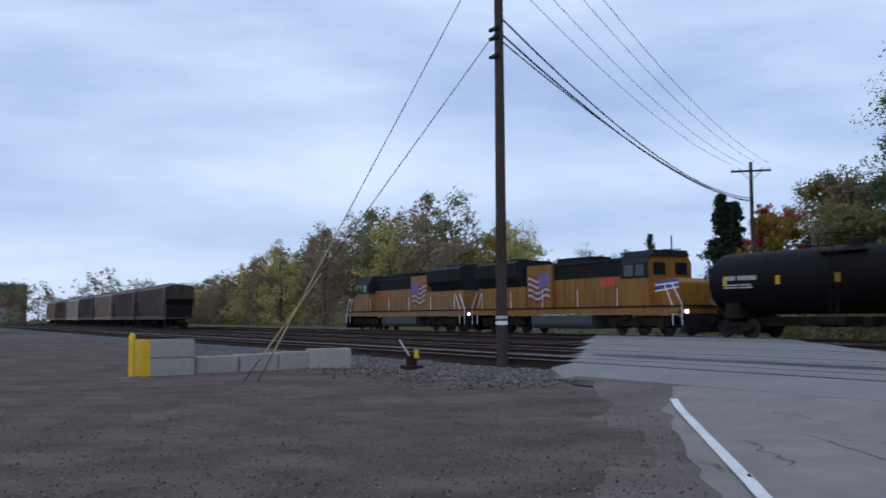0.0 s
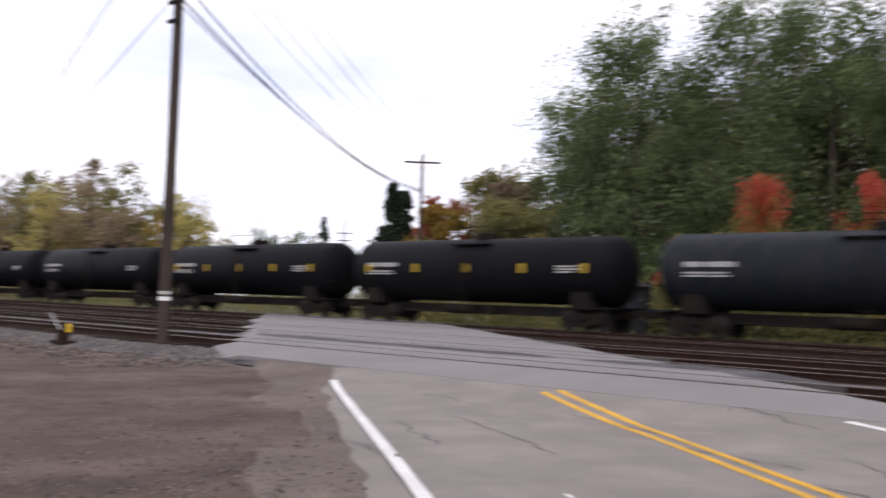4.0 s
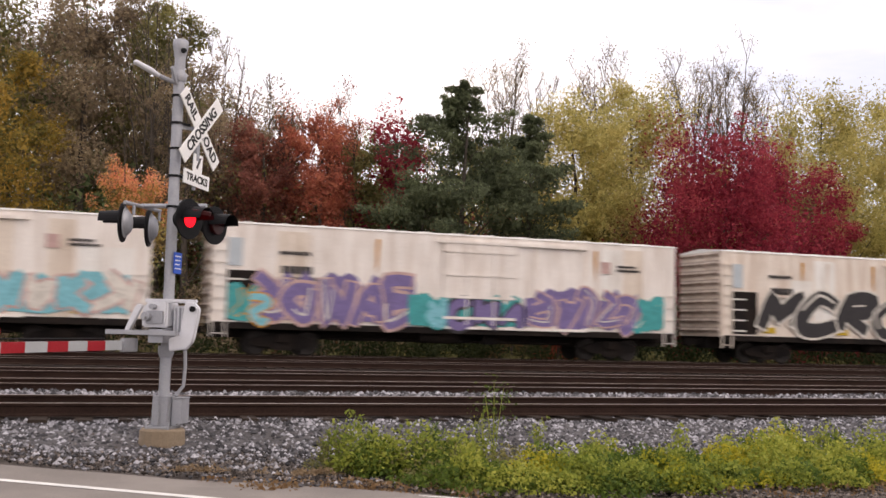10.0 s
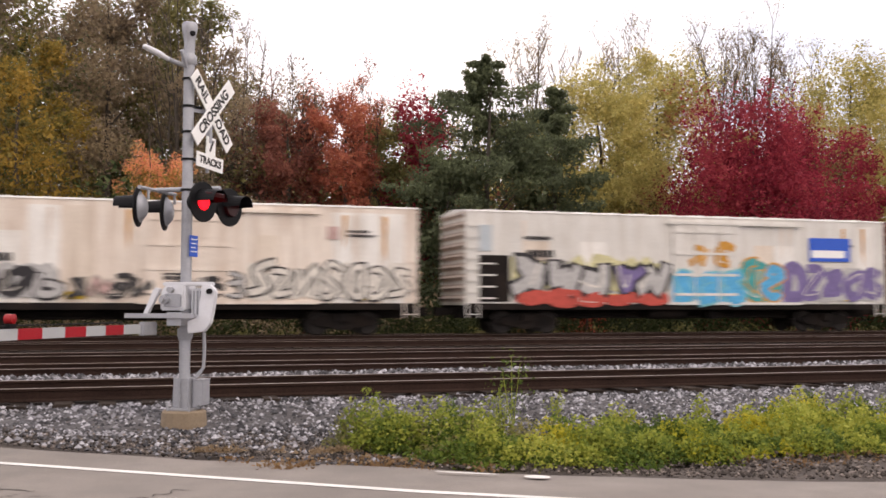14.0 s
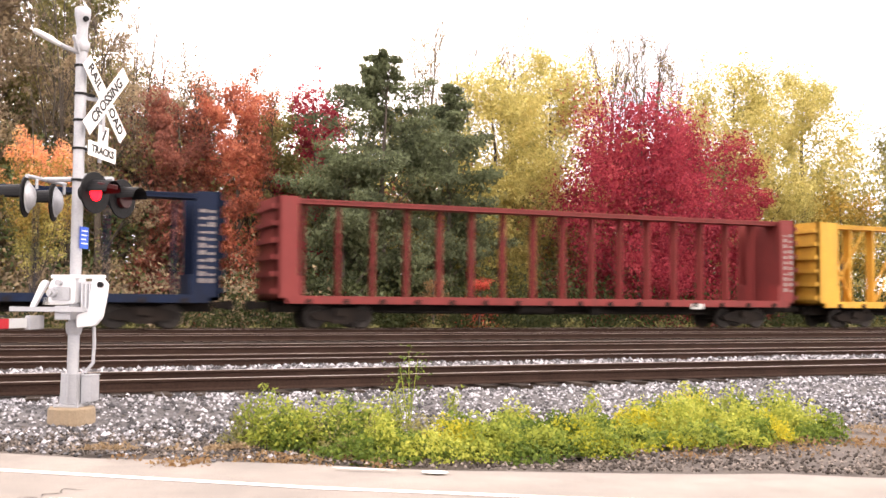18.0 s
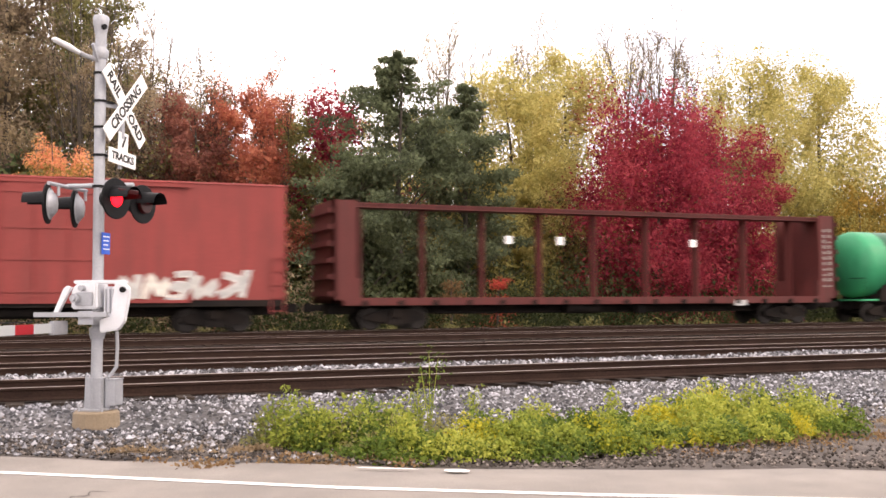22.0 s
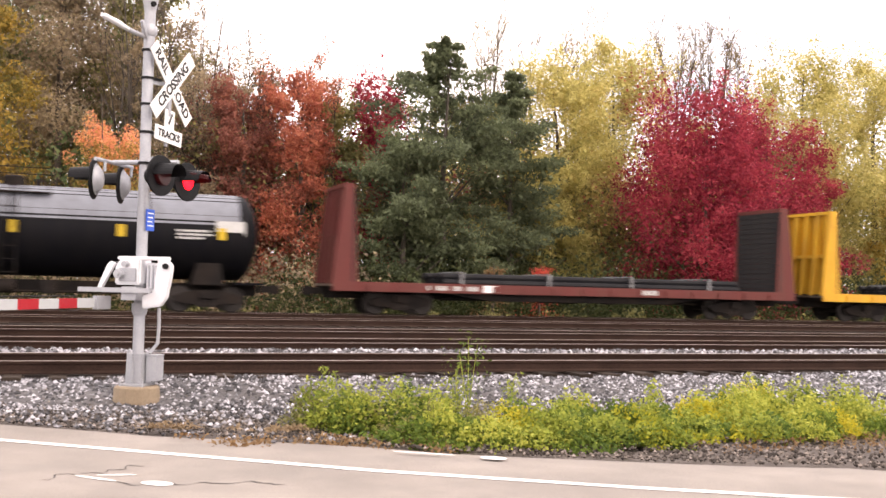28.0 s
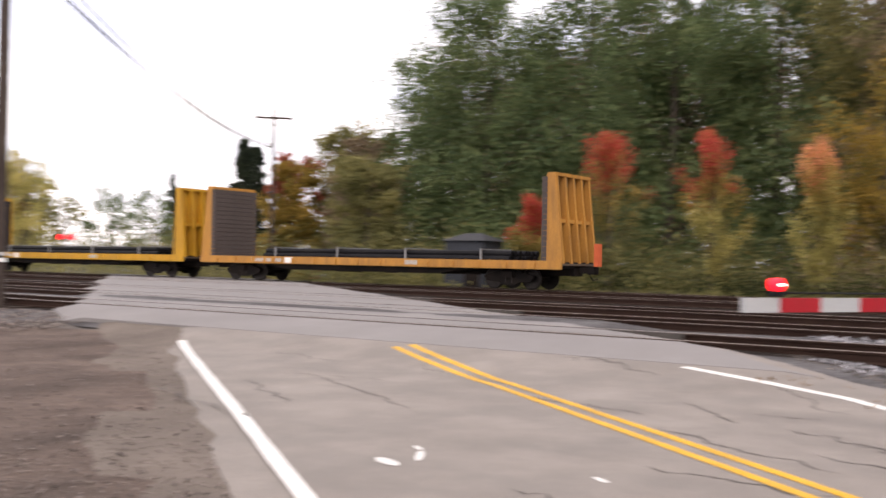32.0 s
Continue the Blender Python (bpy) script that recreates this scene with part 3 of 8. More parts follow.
def road_pts(o, s, dz=0.0):
    x, y = s * DX + o * NX, s * DY + o * NY
    return (x, y, road_z(x, y) + dz)


def far_edge(s):
    return 8.25 + 0.10 * max(0, s + 9) + 0.06 * max(0, s + 3) ** 1.3 + 0.12 * noise.noise(Vector((s * 0.8, 1, 4)))


ss = steps((-90, -30, 3), (-30, 14, 0.7), (14, 70, 4))
def road_row(s):
    row = []
    for k in range(13):
        o = 0.6 + (far_edge(s) - 0.6) * k / 12 + (0.1 * noise.noise(Vector((s * 1.1, 0, 8))) if k == 0 else 0)
        x, y, z = road_pts(o, s)
        row.append((x, y, max(gz(x, y) + 0.012, z - 0.09) if k in (0, 12) else z))
    return row


sheet("road_shoulder", [shoulder_row(s) for s in steps((-26, 14, 0.6))], M["shoulder"], "pale dusty gravel shoulder between road and lot")
sheet("road", [road_row(s) for s in ss], M["asphalt"], "worn grey asphalt road with patched cracks", skirt=0.35)
ap = []
for y in steps((12.6, 39.0, 0.6)):
    xl, xr = (-1.5 - NY * y) / NX + 0.5 * noise.noise(Vector((y * 0.9, 3, 3))), (8.15 - NY * y) / NX + 0.5 * noise.noise(Vector((y * 0.8, 8, 3)))
    ap.append([(xl + (xr - xl) * k / 20, y, road_z(0, y) + 0.006 if 0 < k < 20 else max(road_z(0, y) - 0.12, gz(xl + (xr - xl) * k / 20, y) + 0.01)) for k in range(21)])
sheet("crossing_pavement", ap, M["apron"], "pale worn concrete and asphalt of the level crossing", skirt=0.3)


def stripe(name, line, width, material, label, dz=0.005):
    """A painted line along (s, o) points on the road."""
    pts = []
    for (s0, o0), (s1, o1) in zip(line, line[1:]):
        n = max(1, int(abs(s1 - s0) / 0.5))
        pts += [(s0 + (s1 - s0) * i / n, o0 + (o1 - o0) * i / n) for i in range(n)]
    pts.append(line[-1])
    rows = [[road_pts(o - width / 2 * (1 + 0.18 * noise.noise(Vector((s * 3, 0, 1)))), s, dz), road_pts(o + width / 2 * (1 + 0.18 * noise.noise(Vector((s * 3, 5, 1)))), s, dz)] for s, o in pts]
    return sheet(name, rows, material, label)


stripe("edge_line", [(-17.9, 0.83), (-10, 0.98), (-6, 1.04), (25, 1.05)], 0.13, M["white_line"], "worn white edge line painted on the road")
stripe("centre_line", [(-15.2, 3.86), (-13.4, 4.05), (-11.6, 4.17), (28, 4.14)], 0.11, M["yellow_line"], "yellow centre line, one of a pair, painted on the road")
stripe("centre_line", [(-15.2, 4.12), (-13.4, 4.31), (-11.6, 4.43), (28, 4.4)], 0.11, M["yellow_line"], "yellow centre line, one of a pair, painted on the road")
stripe("edge_line", [(-11.65, 6.76), (-10.6, 7.1), (-9.4, 7.42), (-7.2, 7.55), (-2.9, 7.62), (-0.9, 7.82), (3, 8.4), (9, 9.6)], 0.11, M["white_line"], "worn white edge line painted on the road")


def at_road(x, y):
    return x * DX + y * DY, x * NX + y * NY


for i, (x, y, w, h, rot) in enumerate([(3.47, 8.19, 0.24, 0.16, 0), (2.95, 8.55, 0.6, 0.05, 5), (0.62, 7.66, 0.26, 0.16, 0), (0.35, 8.05, 0.3, 0.05, 30), (0.2, 7.95, 0.42, 0.05, -8), (-4.8, 5.92, 0.34, 0.13, 10), (-4.75, 6.25, 0.42, 0.06, -20), (-4.95, 6.5, 0.2, 0.05, 0), (-3.3, 6.37, 0.2, 0.06, 0), (-2.0, 5.6, 0.4, 0.06, -12), (-1.8, 5.45, 0.3, 0.14, 0), (-7.2, 6.8, 0.2, 0.05, 0)]):
    s, o = at_road(x, y)
    ring = [(s + w / 2 * math.cos(a) * math.cos(radians(rot)) - h / 2 * math.sin(a) * math.sin(radians(rot)), o + w / 2 * math.cos(a) * math.sin(radians(rot)) + h / 2 * math.sin(a) * math.cos(radians(rot))) for a in [k * math.pi / 6 for k in range(12)]]
    ob = part("paint_mark", Mb().add([road_pts(b, a, 0.005) for a, b in ring], [tuple(range(12))]), M["white_line"], None, "sprayed white survey mark on the asphalt", kind="structure")
    tagged(ob, category="paint mark")
crack_rng = random.Random(77)
FINE_CRACKS = []
for _ in range(20):
    cs, co = crack_rng.uniform(-14, 1), crack_rng.uniform(1.3, 7.3)
    FINE_CRACKS.append((cs * DX + co * NX, cs * DY + co * NY, crack_rng.choice((-37, -37, 50, 10)) + crack_rng.uniform(-18, 18), crack_rng.uniform(0.6, 2.6)))
for x, y, ang, ln in [(-1.2, 8.3, 10, 1.6), (-1.5, 8.15, -8, 1.9), (-0.9, 8.45, 35, 0.8), (-2.3, 9.1, -25, 1.5), (0.2, 8.2, 25, 0.9), (0.9, 7.6, -14, 1.4), (-3.0, 8.2, -30, 2.2), (-5.2, 9.6, -15, 2.0), (-0.6, 7.4, -60, 1.3), (-7.6, 8.9, -28, 3.0), (-8.5, 7.2, -20, 2.4), (-3.9, 10.0, -50, 1.5), (-10.6, 11.2, -12, 1.6), (-2.4, 6.9, -5, 1.8)] + FINE_CRACKS:
    pts, a = [], radians(ang)
    for k in range(31):
        q = k / 30 - 0.5
        w = 0.16 * noise.noise(Vector((x + k * 0.2, y, 2))) + 0.05 * noise.noise(Vector((x + k * 0.8, y, 5)))
        pts.append(at_road(x + ln * q * math.cos(a) - w * math.sin(a), y + ln * q * math.sin(a) + w * math.cos(a)))
    rows = [[road_pts(o - (0.005 + 0.012 * random.random()) * min(1, i / 4, (30.2 - i) / 4), s, 0.004), road_pts(o + (0.004 + 0.01 * random.random()) * min(1, i / 4, (30.2 - i) / 4), s, 0.004)] for i, (s, o) in enumerate(pts)]
    sheet("road_crack", rows, M["crack"], "dark sealed crack in the asphalt")


def rail_profile(y, top):
    return [(y - 0.07, top - 0.17), (y + 0.07, top - 0.17), (y + 0.07, top - 0.155), (y + 0.012, top - 0.13), (y + 0.012, top - 0.045), (y + 0.036, top - 0.035), (y + 0.036, top - 0.004), (y - 0.036, top - 0.004),
            (y - 0.036, top - 0.035), (y - 0.012, top - 0.045), (y - 0.012, top - 0.13), (y - 0.07, top - 0.155)]


tie_mesh = mesh_of("tie", Mb().box(-0.115, -1.3, -0.17, 0.115, 1.3, 0.0), M["tie"], bevel=0.012)
for i, ty in enumerate(TRACKS):
    track = thing("railway_track", "rusty steel rails on dark timber ties in oily ballast", "railway track", (0, ty, 0), group="railway tracks", kind="structure")
    for side in (-0.75, 0.75):
        r = part("rail", Mb().extr(rail_profile(side, RZ), -840, 780), M["rail"], track, "rusty brown rail")
        part("rail_head", Mb().box(-840, side - 0.036, RZ - 0.005, 780, side + 0.036, RZ), M["rail_head"], r, "worn running surface")
    # flangeway gaps as flat dark strips, the groove's shade being their colour
    for side in (-0.66, 0.66):
        xm = (3.35 - NY * ty) / NX
        part("flangeway", Mb().box(xm - 7.6, side - 0.05, RZ - 0.1, xm + 7.6, side + 0.05, RZ - 0.001), M["crack"], track, "flangeway gap drawn as a dark strip")
    near = [-14 + 0.53 * k for k in range(58)] if i == 0 else []
    for x in near:
        if (3.35 - NY * ty) / NX + 8 < x:
            t = new("tie", tie_mesh)
            t.parent, t.location = track, (x, 0.05 * random.uniform(-1, 1), RZ - 0.172 + 0.012 * random.uniform(-1, 1))
            t.rotation_euler = (0, 0, radians(random.uniform(-1.5, 1.5)))
    rest = Mb()
    for k in range(420):
        x = -140 + 0.55 * k
        if (i > 0 or not (-14 < x < 17)) and not (-1.6 < (x * NX + ty * NY) < 8.3):
            rest.box(x - 0.115, -1.3 + random.uniform(-0.06, 0.06), RZ - 0.34, x + 0.115, 1.3, RZ - 0.172 + random.uniform(-0.01, 0.01))
    part("ties", rest, M["tie"], track, "weathered timber ties", kind="stuff")


def stones(name, n, spot, size, label, material=None, lift=0.0):
    """Loose crushed stones lying on the ground, eight faces each."""
    base = np.array([(1, 0, 0), (0, 1, 0), (-1, 0, 0), (0, -1, 0), (0, 0, 0.8), (0, 0, -0.8)], float)
    tris = np.array([(0, 1, 4), (1, 2, 4), (2, 3, 4), (3, 0, 4), (1, 0, 5), (2, 1, 5), (3, 2, 5), (0, 3, 5)])
    rng = np.random.default_rng(len(name) + n)
    vs, fs = [], []
    for i in range(n):
        x, y = spot(rng)
        s = size * rng.uniform(0.5, 1.5)
        a = rng.uniform(0, 6.28)
        q = base * rng.uniform(0.6, 1.25, (6, 3)) * s
        c, d = math.cos(a), math.sin(a)
        q = np.stack([q[:, 0] * c - q[:, 1] * d, q[:, 0] * d + q[:, 1] * c, q[:, 2]], 1)
        vs.append(q + (x, y, gz(x, y) + lift + 0.02 + s * 0.3))
        fs.append(tris + 6 * i)
    me = bpy.data.meshes.new(name)
    me.from_pydata(np.concatenate(vs).tolist(), [], np.concatenate(fs).tolist())
    me.materials.append(material or M["stone"])
    return tagged(new(name, me), label, "stones", kind="stuff")


def on_bank(rng):
    while True:
        x = rng.uniform(-7, 17)
        y = 13.85 - 4.4 * rng.random() ** (1.5 if x > 2 else 1.9)
        if x * NX + y * NY > 8.55 and y > 9 and rng.random() < 0.35 + 0.65 * smooth(10.2, 12.6, y):
            return x, y


stones("ballast_stones", 23000, on_bank, 0.026, "loose pale grey crushed stones on the track shoulder")
stones("ballast_stones", 4200, lambda r: (r.uniform(-5, 24), r.uniform(16.6, 17.9)), 0.042, "loose pale grey crushed stones between the tracks", None, 0.11)
stones("ballast_stones", 900, on_bank, 0.04, "larger pale stones scattered over the track shoulder")
stones("roadside_gravel", 7000, lambda r: (lambda s, k: (s * DX + k * NX, s * DY + k * NY))(*(lambda s: (s, far_edge(s) + 0.1 + abs(r.normal(0, 0.9))))(r.uniform(-12, 4))), 0.019, "small brown gravel along the road's edge", M["grit"])
stones("ballast_stones", 4000, lambda r: (r.uniform(-40, -18), 13.6 - abs(r.normal(0, 1.6))), 0.034, "loose grey stones heaped around the utility pole", M["lot_stone"])


def on_lot(rng):
    while True:
        d, a = 4.2 + rng.exponential(6), radians(rng.uniform(95, 185))
        x, y = d * math.cos(a), d * math.sin(a)
        if x * NX + y * NY < 0.6:
            return x, y


stones("lot_stones", 7000, on_lot, 0.013, "scattered small stones on the gravel lot", M["lot_stone"])
stones("lot_stones", 2600, on_lot, 0.013, "scattered pale small stones on the gravel lot", M["shoulder"])

# ---- crossing signal ----
SX, SY = 0.71, 12.78
sig = thing("crossing_signal", "galvanised level crossing mast with crossbuck, red flashers and gate mechanism", "crossing signal", (SX, SY, 0.0), -30)
part("foundation", Mb().lathe([(-0.1, 0.26), (0.03, 0.275), (0.19, 0.265), (0.21, 0.245)], 0, 0, 18), M["found"], sig, "stained round concrete footing").matrix_basis = pose(0, 0, 0.0, 0, -90, 0)
b = Mb().box(-0.15, -0.15, 0.21, 0.15, 0.15, 0.24).box(-0.1, -0.095, 0.24, 0.1, 0.095, 0.6)
for sx, sy in ((-1, 0), (1, 0), (0, -1), (0, 1)):
    b.plate([(sx * 0.12 - 0.01, 0.24), (sx * 0.17 + 0.01, 0.24), (sx * 0.12 + 0.01, 0.62), (sx * 0.12 - 0.01, 0.62)], sy * 0.13 - 0.012, sy * 0.13 + 0.012)
part("base_casting", b, M["galv"], sig, "flared steel junction base", bevel=0.008)
part("junction_box", Mb().box(0.13, -0.02, 0.27, 0.25, 0.18, 0.57).box(0.12, -0.03, 0.57, 0.26, 0.19, 0.585), M["galv"], sig, bevel=0.006)
for sx in (-1, 1):
    for sy in (-1, 1):
        part("anchor_bolt", Mb().tube([(sx * 0.145, sy * 0.145, 0.21), (sx * 0.145, sy * 0.145, 0.3)], 0.014, 6), M["galv"], sig)
mast = part("mast", Mb().tube([(0, 0, 0.55), (0, 0, 2.6), (0, 0, 4.9)], [0.066, 0.066, 0.066], 18), M["galv"], sig, "round galvanised tube", smooth=True)
part("cap", Mb().tube([(0, 0, 4.46), (0, 0, 4.5), (0, 0, 4.56), (0, 0, 4.6), (0, 0, 4.72), (0, 0, 4.84), (0, 0, 4.9), (0, 0, 4.97), (0, 0, 4.99)], [0.08, 0.094, 0.094, 0.066, 0.062, 0.082, 0.095, 0.095, 0.08], 16), M["galv"], mast, "bell housing on top", smooth=True)
part("bell", Mb().tube([(0.06, -0.05, 4.84), (0.088, -0.068, 4.84)], [0.035, 0.03], 12), M["black"], mast)
for z in (2.9, 3.28, 3.62, 3.94, 4.28):
    part("band_clamp", Mb().tube([(0, 0, z - 0.014), (0, 0, z + 0.014)], 0.075, 14).bar((0.04, 0.04, z), (0.1, 0.12, z), 0.03, 0.03), M["black"], sig, "dark band clamp").scale = (1.12, 1.12, 1)
arm = part("lamp_arm", Mb().tube([(-0.02, -0.05, 4.44), (-0.08, -0.26, 4.45), (-0.13, -0.42, 4.48)], [0.03, 0.03, 0.03], 8), M["galv"], sig, smooth=True)
part("lamp_head", Mb().tube([(-0.1, -0.34, 4.46), (-0.14, -0.48, 4.49), (-0.21, -0.7, 4.53), (-0.22, -0.73, 4.53)], [0.025, 0.038, 0.032, 0.012], 10), M["alu"], arm, "slim aluminium lamp head", smooth=True)
part("lamp_bracket", Mb().bar((0, -0.06, 4.42), (0, -0.2, 4.6), 0.03, 0.05), M["galv"], sig)


def text(name, body, size, material, parent, m, label=""):
    cu = bpy.data.curves.new(name, "FONT")
    cu.body, cu.size, cu.align_x, cu.align_y, cu.extrude = body, size, "CENTER", "CENTER", 0.002
    cu.offset = 0.03 * size
    cu.materials.append(material)
    ob = new(name, cu)
    ob.parent, ob.matrix_basis = parent, m
    if label:
        tagged(ob, label)
    return ob


FACE = Matrix(((0, 0, 1, 0), (1, 0, 0, 0), (0, 1, 0, 0), (0, 0, 0, 1)))    # turns text to face local +x
cb = part("crossbuck", Mb().box(0.0, -0.03, -0.4, 0.03, 0.03, 0.1), M["galv"], sig, "white crossbuck of two lettered blades")
cb.location = (0.13, 0.3, 3.92)
cb.rotation_euler = (0, 0, radians(-7))
for ang, word in ((-45, "RAIL    ROAD"), (45, "CROSSING")):
    bl = part("blade", Mb().box(0.055 if ang > 0 else 0.035, -0.58, -0.1, 0.07 if ang > 0 else 0.05, 0.58, 0.1), M["sign_white"], cb, "white blade with black letters", bevel=0.003)
    bl.rotation_euler = (radians(ang), 0, 0)
    text("lettering", word, 0.175 if ang > 0 else 0.17, M["sign_black"], bl, Matrix.Translation((0.073 if ang > 0 else 0.053, 0, 0)) @ FACE, "black capital letters")
part("sign_bracket", Mb().bar((0.02, 0, 3.28), (0.13, 0.3, 3.28), 0.03, 0.05).bar((0.02, 0, 3.9), (0.13, 0.3, 3.92), 0.03, 0.05).box(0.1, 0.275, 3.15, 0.13, 0.325, 3.95), M["galv"], sig)
ts = part("track_sign", Mb().box(0.0, -0.29, -0.09, 0.015, 0.29, 0.09).box(0.0, -0.1, 0.09, 0.015, 0.1, 0.32), M["sign_white"], sig, "white sign counting the tracks")
ts.location = (0.14, 0.3, 3.28)
ts.rotation_euler = (radians(-4), 0, radians(-7))
text("lettering", "TRACKS", 0.13, M["sign_black"], ts, Matrix.Translation((0.018, 0, 0)) @ FACE)
text("lettering", "7", 0.2, M["sign_black"], ts, Matrix.Translation((0.018, 0, 0.2)) @ FACE)
bs = part("notice", Mb().box(0.0, -0.1, -0.13, 0.01, 0.1, 0.13), M["blue"], sig, "small blue emergency notice")
bs.location = (0.075, 0.03, 2.21)
for k in range(4):
    part("text_bar", Mb().box(0.011, -0.08, 0.075 - 0.05 * k, 0.013, 0.08 - 0.02 * (k % 3), 0.088 - 0.05 * k), M["sign_white"], bs)


def flasher(x, y, z, face, lit):
    """A round red flasher light that faces along local x (face = 1) or away from it."""
    f = part("flasher", Mb().lathe([(0, 0.09), (0.02, 0.255), (0.035, 0.255), (0.04, 0.25)], 0, 0, 24), M["black"], sig, "round black target with a hooded red lamp")
    f.matrix_basis = pose(x, y, z, 0, 0, -14 if face > 0 else 196) @ Matrix.Diagonal((0.95, 0.95, 0.95, 1))
    part("housing", Mb().lathe([(-0.16, 0.05), (-0.15, 0.1), (0.0, 0.13)] if face > 0 else [(-0.09, 0.05), (-0.075, 0.11), (-0.03, 0.165), (0.0, 0.175)], 0, 0, 16), M["black"] if face > 0 else M["galv"], f, "lamp housing", smooth=True)
    if face < 0:
        part("back_plate", Mb().lathe([(-0.012, 0.17), (-0.004, 0.2), (-0.001, 0.2)], 0, 0, 24), M["galv"], f, "silver back")
    part("lens", Mb().lathe([(0.04, 0.105), (0.055, 0.095), (0.07, 0.06), (0.075, 0.01)], 0, 0, 20), M["red_lit"] if lit else M["red_dim"], f, "glowing red lens" if lit else "dark red lens", smooth=True)
    n, hood = 12, Mb()
    ring = [math.pi * (k / n) for k in range(n + 1)]
    for r in (0.16, 0.152):
        hood.v += [(0.04, r * math.cos(a), r * math.sin(a)) for a in ring] + [(0.31, r * 0.86 * math.cos(a), r * 0.86 * math.sin(a) + 0.0) for a in ring]
    for q in (0, 2 * (n + 1)):
        hood.f += [(q + k, q + k + 1, q + n + 2 + k, q + n + 1 + k) for k in range(n)]
    part("hood", hood, M["black"], f, "black visor")
    part("stem", Mb().tube([(-0.1, 0, 0.1), (-0.1, 0, 0.22)], 0.02, 8), M["galv"], f)
    # vane added over the always glowing lens to make the lamp look unlit
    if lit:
        VANES.append(part("blink_vane", Mb().lathe([(-0.048, 0.124), (-0.004, 0.124), (0.004, 0.116)], 0, -0.124, 20), M["red_dark"], f, "added dark red vane that swings over the glowing lens to blink it"))
    return f


VANES = []      # the two lamps blink in turn: an added vane hides each glowing lens, swung up under the hood while it shines
for y in (-0.36, 0.36):
    flasher(0.37, y, 2.71, 1, True)
    flasher(-0.45, y * 0.9, 2.67, -1, False)
part("crossarm", Mb().tube([(0.32, -0.45, 2.9), (0.32, 0.45, 2.9)], 0.024, 8).tube([(-0.4, -0.45, 2.9), (-0.4, 0.45, 2.9)], 0.024, 8).tube([(-0.42, 0, 2.91), (0.44, 0, 2.91)], 0.03, 8), M["galv"], sig, "flasher crossarm")
mech = part("gate_mechanism", Mb().plate([(-0.26, 1.42), (0.07, 1.42), (0.07, 1.74), (-0.17, 1.74), (-0.26, 1.66)], -0.16, 0.14), M["alu"], sig, "pale grey gate mechanism housing", bevel=0.02)
part("cover", Mb().box(-0.2, -0.185, 1.46, 0.03, -0.16, 1.62), M["galv"], mech, bevel=0.01)
part("crank_hub", Mb().tube([(-0.17, -0.16, 1.55), (-0.17, -0.26, 1.55)], 0.055, 14).tube([(-0.17, -0.26, 1.55), (-0.17, -0.3, 1.55)], 0.03, 12), M["galv"], mech, smooth=True)
part("crank_pin", Mb().tube([(-0.1, -0.16, 1.67), (-0.1, -0.24, 1.67)], 0.035, 10), M["galv"], mech, smooth=True)
side_box = part("contact_box", Mb().box(0.11, -0.08, 1.34, 0.27, 0.14, 1.69), M["alu"], mech, "narrow pale box beside the housing", bevel=0.015)
for x in (0.15, 0.2, 0.245):
    part("box_rib", Mb().box(x - 0.009, -0.096, 1.37, x + 0.009, -0.08, 1.66), M["galv"], side_box)
part("top_plate", Mb().box(-0.24, -0.14, 1.72, 0.42, -0.06, 1.765), M["alu"], mech, "pale top plate", bevel=0.01)
part("support_arm", Mb().plate([(-0.3, 1.7), (-0.24, 1.68), (-0.41, 1.36), (-0.47, 1.36), (-0.34, 1.66)], -0.2, -0.14), M["alu"], mech, "white painted gate support arm", bevel=0.006)
part("counterweight_arm", Mb().plate([(0.31, 1.74), (0.42, 1.73), (0.49, 1.66), (0.48, 1.54), (0.43, 1.27), (0.35, 1.17), (0.13, 1.14), (0.12, 1.29), (0.26, 1.34)], -0.2, -0.12), M["alu"], mech, "white counterweight arm", bevel=0.012)
part("pivot_bolt", Mb().tube([(0.42, -0.2, 1.65), (0.42, -0.235, 1.65)], 0.035, 10), M["black"], mech, "dark pivot bolt")
part("yoke", Mb().box(-0.64, -0.32, 1.33, 0.27, -0.26, 1.385).box(-0.1, -0.28, 1.24, 0.09, 0.1, 1.4), M["galv"], mech, "steel yoke carrying the arm")
part("bearing", Mb().tube([(0, 0, 1.06), (0, 0, 1.12), (0, 0, 1.2)], [0.078, 0.095, 0.095], 16), M["galv"], sig, smooth=True)
part("conduit", Mb().tube([(0.2, 0.1, 1.15), (0.21, 0.1, 0.95), (0.2, 0.1, 0.72), (0.12, 0.06, 0.6)], 0.022, 8), M["galv"], sig, "bent cable conduit", smooth=True)
gate = thing("crossing_gate", "lowered gate arm with red and white stripes and three red lamps", "crossing gate", (SX, SY, 0.0), -27)
gz0, gz1, gl = 1.205, 1.22, 6.62


def gate_at(d):
    k = d / gl
    return gz0 + (gz1 - gz0) * k


part("arm_socket", Mb().bar((-0.3, -0.2, gate_at(0)), (-0.3, -0.56, gate_at(1)), 0.06, 0.16), M["galv"], gate, "steel arm socket", bevel=0.008)
d, red = 0.6, False
while d < gl - 0.05:
    e = min(d + 0.406, gl)
    part("stripe", Mb().bar((-0.3, -d, gate_at(d)), (-0.3, -e, gate_at(e)), 0.04, 0.108 - 0.006 * d / gl, ), M["red_reflect"] if red else M["white_reflect"], gate, "red reflective stripe" if red else "white reflective stripe")
    d, red = e, not red
